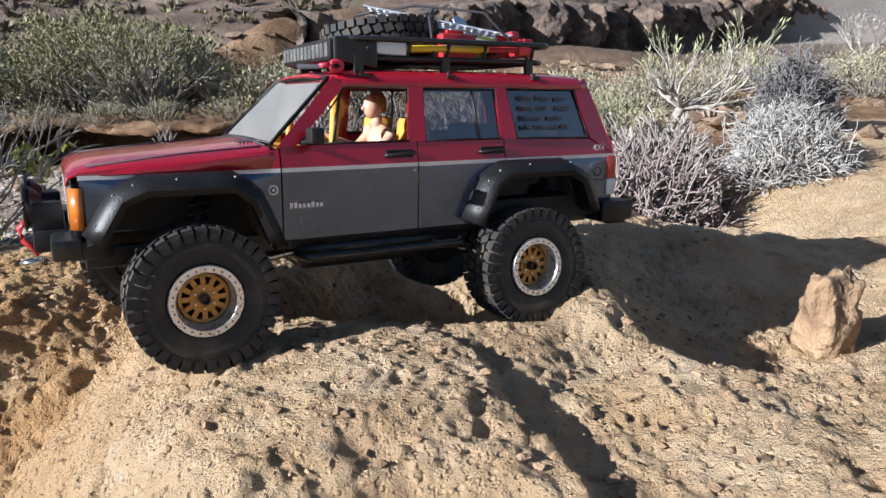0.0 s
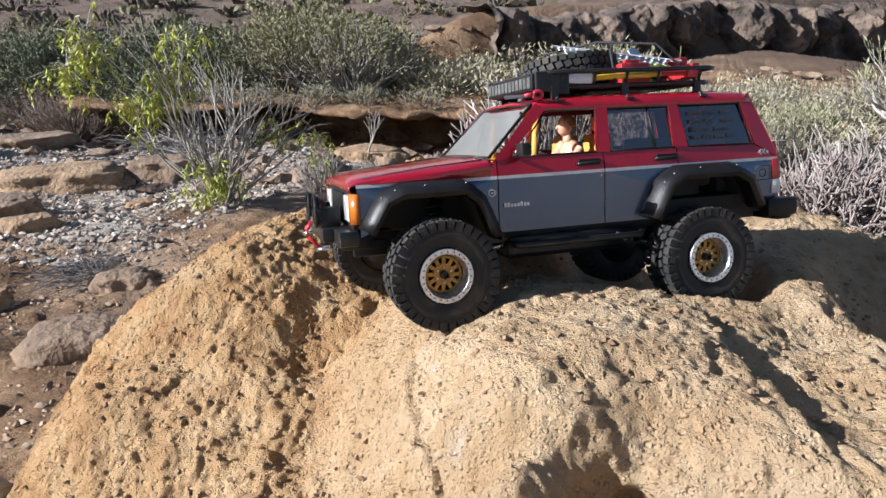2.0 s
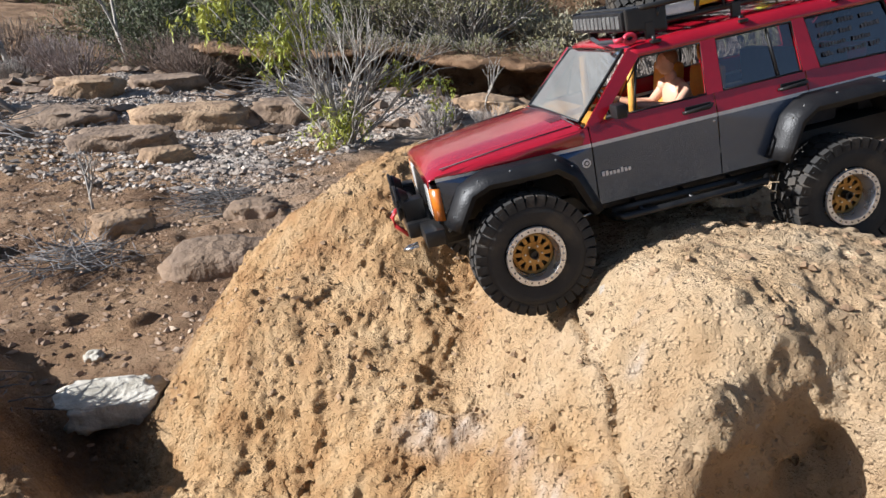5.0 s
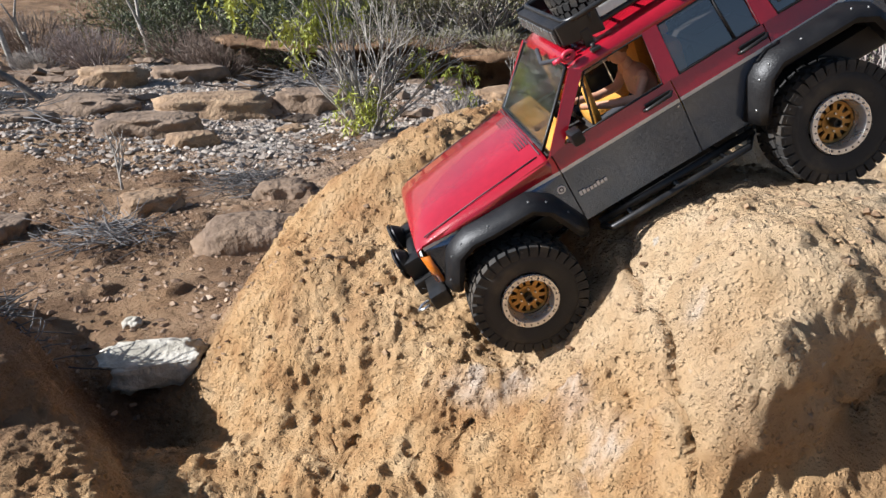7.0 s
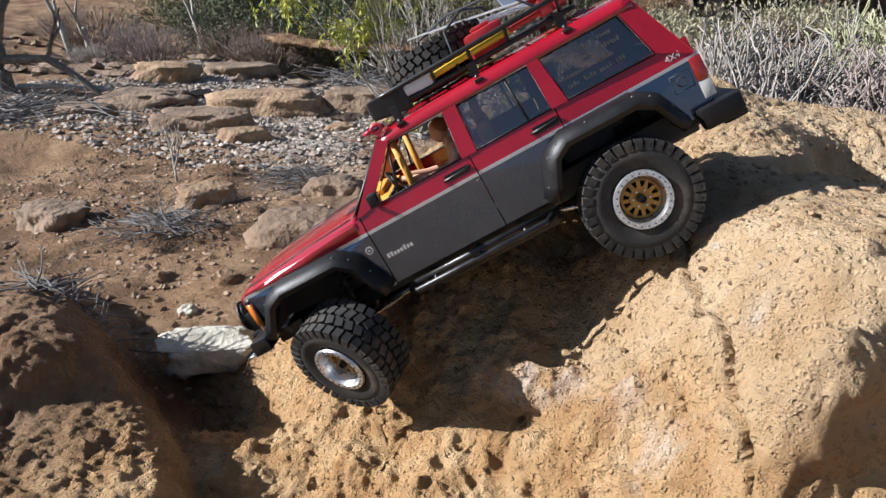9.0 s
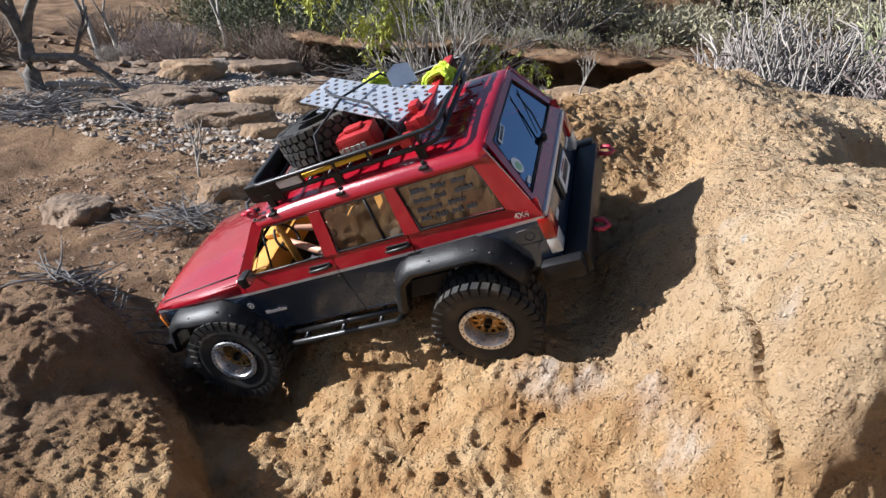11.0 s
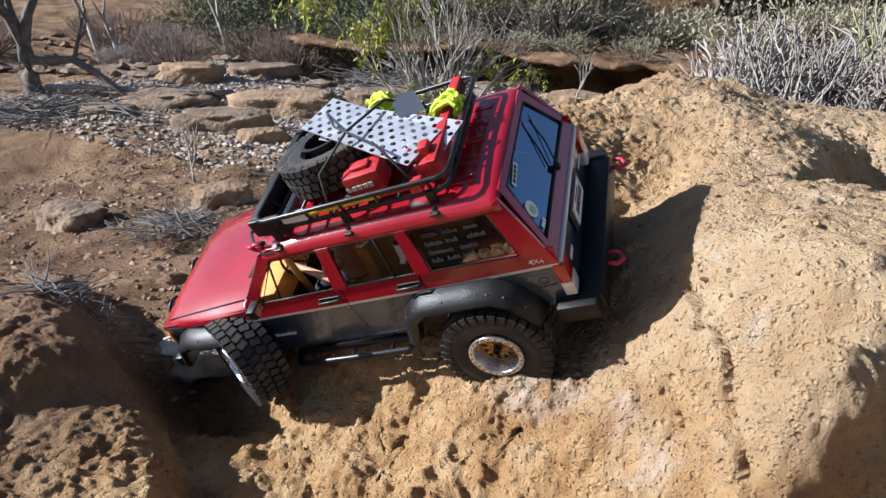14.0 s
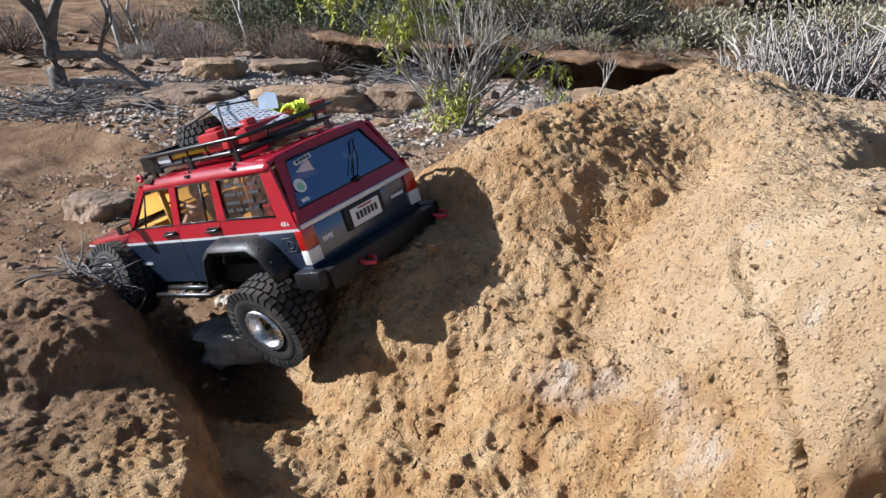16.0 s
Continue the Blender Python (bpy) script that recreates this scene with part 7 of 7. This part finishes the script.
# ---- what moves ----
def motions():
    # seconds, place, turn of the truck's body
    walk(truck, [(t, pose(*p)) for t, *p in (
        (0, -0.1092, 0.6859, 0.2377, 6.34, -5.74, -147.98),
        (0.5, -0.1162, 0.6826, 0.2341, 7.9, -5.6, -147.51),
        (1, -0.1759, 0.6539, 0.2201, 10.68, -1.13, -144.39),
        (1.5, -0.171, 0.6665, 0.215, 12.14, -1.02, -145.72),
        (2, -0.1672, 0.6642, 0.2166, 11.57, -1.04, -145.76),
        (2.5, -0.1806, 0.6556, 0.2229, 8.53, 0.15, -145.63),
        (3, -0.1898, 0.6413, 0.2136, 9.98, 3.49, -145.24),
        (3.5, -0.1886, 0.6341, 0.213, 11.04, 3.31, -145.02),
        (4, -0.1948, 0.6192, 0.2152, 10.75, 3.38, -144.38),
        (6.5, -0.2743, 0.5441, 0.2051, -0.47, 28.27, -144.54),
        (7, -0.2819, 0.5321, 0.2053, -1.22, 30.7, -145.47),
        (7.5, -0.2857, 0.5289, 0.2052, -2.04, 31.5, -146.04),
        (8, -0.3537, 0.5011, 0.18, 11.22, 30.97, -136.04),
        (8.2, -0.3883, 0.4878, 0.1781, 6.64, 31.95, -137.42),
        (8.5, -0.4752, 0.4432, 0.135, 0.02, 30, -138.25),
        (9, -0.4835, 0.4225, 0.1167, 9.39, 29.2, -145.51),
        (11.5, -0.6482, 0.3723, 0.0279, -19.7, 20.44, -166.66),
        (12, -0.6463, 0.3706, 0.0278, -19.61, 20.66, -166.95),
        (12.5, -0.6376, 0.3734, 0.0323, -21.79, 21.15, -168.33),
        (13, -0.5934, 0.3905, 0.0495, -22.15, 17.99, -170.14),
        (13.5, -0.5952, 0.3857, 0.0445, -25.81, 19.26, -170.13),
        (14, -0.5972, 0.383, 0.0417, -25.51, 19.62, -168),
        (14.5, -0.6806, 0.3662, 0.0259, -23.97, 19.12, -172.87),
        (14.7, -0.7212, 0.3689, 0.0242, -19.22, 18.64, -174.33),
        (15, -0.7912, 0.3766, 0.0031, -9.64, 22.93, -179.72),
        (15.5, -0.8227, 0.3749, -0.0041, -6.27, 21.62, -182.54),
        (16, -0.8981, 0.38, -0.0227, -5.4, 16.26, -181.44),
    )])
    # seconds, axle place, lean, steer and roll of each wheel on the truck
    walk(wheel_fl, [(t, pose(x, y, z, lean, 0, steer) @ pose(0, 0, 0, 0, roll, 0)) for t, x, y, z, lean, steer, roll in (
        (0, 0.1785, 0.112, -0.0356, 1.1, 0, 0.0),
        (0.5, 0.1774, 0.112, -0.0347, 1.3, 0, 6.9),
        (1, 0.1771, 0.112, -0.0336, 0.4, 0, 68.4),
        (1.5, 0.1777, 0.112, -0.0336, -0.4, 0, 57.8),
        (2, 0.1781, 0.112, -0.0346, -0.2, 0, 56.1),
        (2.5, 0.1809, 0.112, -0.0345, 0.0, 0, 71.1),
        (3, 0.1841, 0.112, -0.0310, 1.1, 0, 86.5),
        (3.5, 0.1813, 0.112, -0.0278, 1.2, 0, 89.5),
        (4, 0.1792, 0.112, -0.0270, 2.0, 0, 102.4),
        (4.6, 0.1822, 0.112, -0.0258, 2.6, 0, 127.1),
        (5.2, 0.1863, 0.112, -0.0237, 2.6, 0, 151.4),
        (5.8, 0.1903, 0.112, -0.0216, 2.5, 0, 175.2),
        (6.5, 0.1931, 0.112, -0.0223, 1.8, 0, 201.7),
        (7, 0.1940, 0.112, -0.0271, 0.4, 0, 212.3),
        (7.5, 0.1940, 0.112, -0.0346, -4.2, 0, 216.3),
        (8, 0.1940, 0.112, -0.0433, -8.4, 0, 284.0),
        (8.2, 0.1940, 0.112, -0.0442, -10.8, -8, 312.7),
        (8.5, 0.1918, 0.112, -0.0400, -10.5, -34, 410.7),
        (9, 0.1870, 0.112, -0.0406, -11.9, -35, 434.5),
        (9.2, 0.1823, 0.112, -0.0390, -12.0, -36, 448.7),
        (9.7, 0.1773, 0.112, -0.0311, -9.7, -29, 484.8),
        (10.3, 0.1708, 0.112, -0.0211, -4.2, -20, 528.5),
        (10.9, 0.1641, 0.112, -0.0106, 3.8, 0, 572.4),
        (11.5, 0.1577, 0.112, -0.0018, 9.7, 4, 616.0),
        (12, 0.1533, 0.112, 0.0039, 12.0, 3, 614.8),
        (12.5, 0.1520, 0.112, 0.0071, 12.0, 1, 605.2),
        (13, 0.1520, 0.112, 0.0090, 11.8, 0, 558.3),
        (13.5, 0.1522, 0.112, 0.0109, 11.8, -2, 562.2),
        (14, 0.1525, 0.112, 0.0120, 12.0, -36, 565.3),
        (14.5, 0.1522, 0.112, 0.0113, 12.0, -36, 646.2),
        (14.7, 0.1520, 0.112, 0.0086, 12.0, -20, 682.7),
        (15, 0.1520, 0.112, 0.0062, 12.0, 0, 751.5),
        (15.5, 0.1520, 0.112, 0.0072, 12.0, 0, 781.6),
        (16, 0.1520, 0.112, 0.0096, 12.0, 0, 855.2),
    )])
    walk(wheel_fr, [(t, pose(x, y, z, lean, 0, steer) @ pose(0, 0, 0, 0, roll, 0)) for t, x, y, z, lean, steer, roll in (
        (0, 0.2000, -0.112, -0.0400, 1.1, 0, 0.0),
        (0.5, 0.2000, -0.112, -0.0400, 1.3, 0, 6.9),
        (1, 0.2000, -0.112, -0.0353, 0.4, 0, 68.4),
        (1.5, 0.2000, -0.112, -0.0320, -0.4, 0, 57.8),
        (2, 0.2000, -0.112, -0.0340, -0.2, 0, 56.1),
        (2.5, 0.2000, -0.112, -0.0347, 0.0, 0, 71.1),
        (3, 0.2000, -0.112, -0.0353, 1.1, 0, 86.5),
        (3.5, 0.2000, -0.112, -0.0327, 1.2, 0, 89.5),
        (4, 0.2000, -0.112, -0.0347, 2.0, 0, 102.4),
        (4.6, 0.1940, -0.112, -0.0360, 2.6, 0, 127.1),
        (5.2, 0.1940, -0.112, -0.0340, 2.6, 0, 151.4),
        (5.8, 0.1940, -0.112, -0.0313, 2.5, 0, 175.2),
        (6.5, 0.1940, -0.112, -0.0293, 1.8, 0, 201.7),
        (7, 0.1940, -0.112, -0.0287, 0.4, 0, 212.3),
        (7.5, 0.1940, -0.112, -0.0180, -4.2, 0, 216.3),
        (8, 0.1940, -0.112, -0.0100, -8.4, 0, 284.0),
        (8.2, 0.1850, -0.112, -0.0013, -10.8, -8, 312.7),
        (8.5, 0.1850, -0.112, 0.0013, -10.5, -34, 410.7),
        (9, 0.1850, -0.112, 0.0067, -11.9, -35, 434.5),
        (9.2, 0.1850, -0.112, 0.0120, -12.0, -36, 448.7),
        (9.7, 0.1720, -0.112, 0.0073, -9.7, -29, 484.8),
        (10.3, 0.1720, -0.112, -0.0047, -4.2, -20, 528.5),
        (10.9, 0.1720, -0.112, -0.0253, 3.8, 0, 572.4),
        (11.5, 0.1720, -0.112, -0.0400, 9.7, 4, 616.0),
        (12, 0.1720, -0.112, -0.0467, 12.0, 3, 614.8),
        (12.5, 0.1720, -0.112, -0.0413, 12.0, 1, 605.2),
        (13, 0.1720, -0.112, -0.0380, 11.8, 0, 558.3),
        (13.5, 0.1720, -0.112, -0.0360, 11.8, -2, 562.2),
        (14, 0.1720, -0.112, -0.0440, 12.0, -36, 565.3),
        (14.5, 0.1720, -0.112, -0.0513, 12.0, -36, 646.2),
        (14.7, 0.1720, -0.112, -0.0580, 12.0, -20, 682.7),
        (15, 0.1720, -0.112, -0.0580, 12.0, 0, 751.5),
        (15.5, 0.1720, -0.112, -0.0580, 12.0, 0, 781.6),
        (16, 0.1720, -0.112, -0.0580, 12.0, 0, 855.2),
    )])
    walk(wheel_rl, [(t, pose(x, y, z, lean, 0, steer) @ pose(0, 0, 0, 0, roll, 0)) for t, x, y, z, lean, steer, roll in (
        (0, -0.1269, 0.112, -0.0436, 3.7, 0, 0.0),
        (0.5, -0.1278, 0.112, -0.0444, 3.3, 0, 6.9),
        (1, -0.1296, 0.112, -0.0458, 2.9, 0, 68.4),
        (1.5, -0.1300, 0.112, -0.0465, 2.8, 0, 57.8),
        (2, -0.1299, 0.112, -0.0468, 2.9, 0, 56.1),
        (2.5, -0.1299, 0.112, -0.0479, 1.9, 0, 71.1),
        (3, -0.1287, 0.112, -0.0488, 0.7, 0, 86.5),
        (3.5, -0.1271, 0.112, -0.0491, -1.3, 0, 89.5),
        (4, -0.1263, 0.112, -0.0486, -2.4, 0, 102.4),
        (4.6, -0.1266, 0.112, -0.0466, -2.0, 0, 127.1),
        (5.2, -0.1278, 0.112, -0.0437, 0.4, 0, 151.4),
        (5.8, -0.1290, 0.112, -0.0408, 3.0, 0, 175.2),
        (6.5, -0.1288, 0.112, -0.0375, 5.1, 0, 201.7),
        (7, -0.1272, 0.112, -0.0343, 6.0, 0, 212.3),
        (7.5, -0.1289, 0.112, -0.0337, 4.7, 0, 216.3),
        (8, -0.1347, 0.112, -0.0356, 4.2, 0, 284.0),
        (8.2, -0.1410, 0.112, -0.0349, 4.4, 0, 312.7),
        (8.5, -0.1431, 0.112, -0.0330, 5.4, 0, 410.7),
        (9, -0.1399, 0.112, -0.0349, 4.0, 0, 434.5),
        (9.2, -0.1387, 0.112, -0.0365, 3.1, 0, 448.7),
        (9.7, -0.1420, 0.112, -0.0354, 4.1, 0, 484.8),
        (10.3, -0.1461, 0.112, -0.0341, 2.0, 0, 528.5),
        (10.9, -0.1504, 0.112, -0.0327, -1.2, 0, 572.4),
        (11.5, -0.1542, 0.112, -0.0311, -4.2, 0, 616.0),
        (12, -0.1564, 0.112, -0.0289, -3.1, 0, 614.8),
        (12.5, -0.1555, 0.112, -0.0272, 0.9, 0, 605.2),
        (13, -0.1530, 0.112, -0.0253, 5.1, 0, 558.3),
        (13.5, -0.1513, 0.112, -0.0228, 7.9, 0, 562.2),
        (14, -0.1530, 0.112, -0.0221, 5.9, 0, 565.3),
        (14.5, -0.1577, 0.112, -0.0233, 1.7, 0, 646.2),
        (14.7, -0.1606, 0.112, -0.0292, -4.2, 0, 682.7),
        (15, -0.1609, 0.112, -0.0371, -8.1, 0, 751.5),
        (15.5, -0.1610, 0.112, -0.0421, -9.8, 0, 781.6),
        (16, -0.1610, 0.112, -0.0470, -10.6, 0, 855.2),
    )])
    walk(wheel_rr, [(t, pose(x, y, z, lean, 0, steer) @ pose(0, 0, 0, 0, roll, 0)) for t, x, y, z, lean, steer, roll in (
        (0, -0.1410, -0.112, -0.0580, 3.7, 0, 0.0),
        (0.5, -0.1410, -0.112, -0.0573, 3.3, 0, 6.9),
        (1, -0.1410, -0.112, -0.0573, 2.9, 0, 68.4),
        (1.5, -0.1410, -0.112, -0.0573, 2.8, 0, 57.8),
        (2, -0.1410, -0.112, -0.0580, 2.9, 0, 56.1),
        (2.5, -0.1410, -0.112, -0.0553, 1.9, 0, 71.1),
        (3, -0.1410, -0.112, -0.0513, 0.7, 0, 86.5),
        (3.5, -0.1410, -0.112, -0.0440, -1.3, 0, 89.5),
        (4, -0.1410, -0.112, -0.0393, -2.4, 0, 102.4),
        (4.6, -0.1410, -0.112, -0.0387, -2.0, 0, 127.1),
        (5.2, -0.1410, -0.112, -0.0453, 0.4, 0, 151.4),
        (5.8, -0.1410, -0.112, -0.0527, 3.0, 0, 175.2),
        (6.5, -0.1410, -0.112, -0.0573, 5.1, 0, 201.7),
        (7, -0.1410, -0.112, -0.0580, 6.0, 0, 212.3),
        (7.5, -0.1410, -0.112, -0.0520, 4.7, 0, 216.3),
        (8, -0.1410, -0.112, -0.0520, 4.2, 0, 284.0),
        (8.2, -0.1410, -0.112, -0.0520, 4.4, 0, 312.7),
        (8.5, -0.1410, -0.112, -0.0540, 5.4, 0, 410.7),
        (9, -0.1410, -0.112, -0.0507, 4.0, 0, 434.5),
        (9.2, -0.1410, -0.112, -0.0487, 3.1, 0, 448.7),
        (9.7, -0.1410, -0.112, -0.0513, 4.1, 0, 484.8),
        (10.3, -0.1410, -0.112, -0.0420, 2.0, 0, 528.5),
        (10.9, -0.1410, -0.112, -0.0280, -1.2, 0, 572.4),
        (11.5, -0.1410, -0.112, -0.0147, -4.2, 0, 616.0),
        (12, -0.1410, -0.112, -0.0167, -3.1, 0, 614.8),
        (12.5, -0.1410, -0.112, -0.0307, 0.9, 0, 605.2),
        (13, -0.1410, -0.112, -0.0453, 5.1, 0, 558.3),
        (13.5, -0.1410, -0.112, -0.0540, 7.9, 0, 562.2),
        (14, -0.1410, -0.112, -0.0453, 5.9, 0, 565.3),
        (14.5, -0.1410, -0.112, -0.0300, 1.7, 0, 646.2),
        (14.7, -0.1410, -0.112, -0.0127, -4.2, 0, 682.7),
        (15, -0.1410, -0.112, -0.0053, -8.1, 0, 751.5),
        (15.5, -0.1410, -0.112, -0.0033, -9.8, 0, 781.6),
        (16, -0.1410, -0.112, -0.0050, -10.6, 0, 855.2),
    )])


motions()
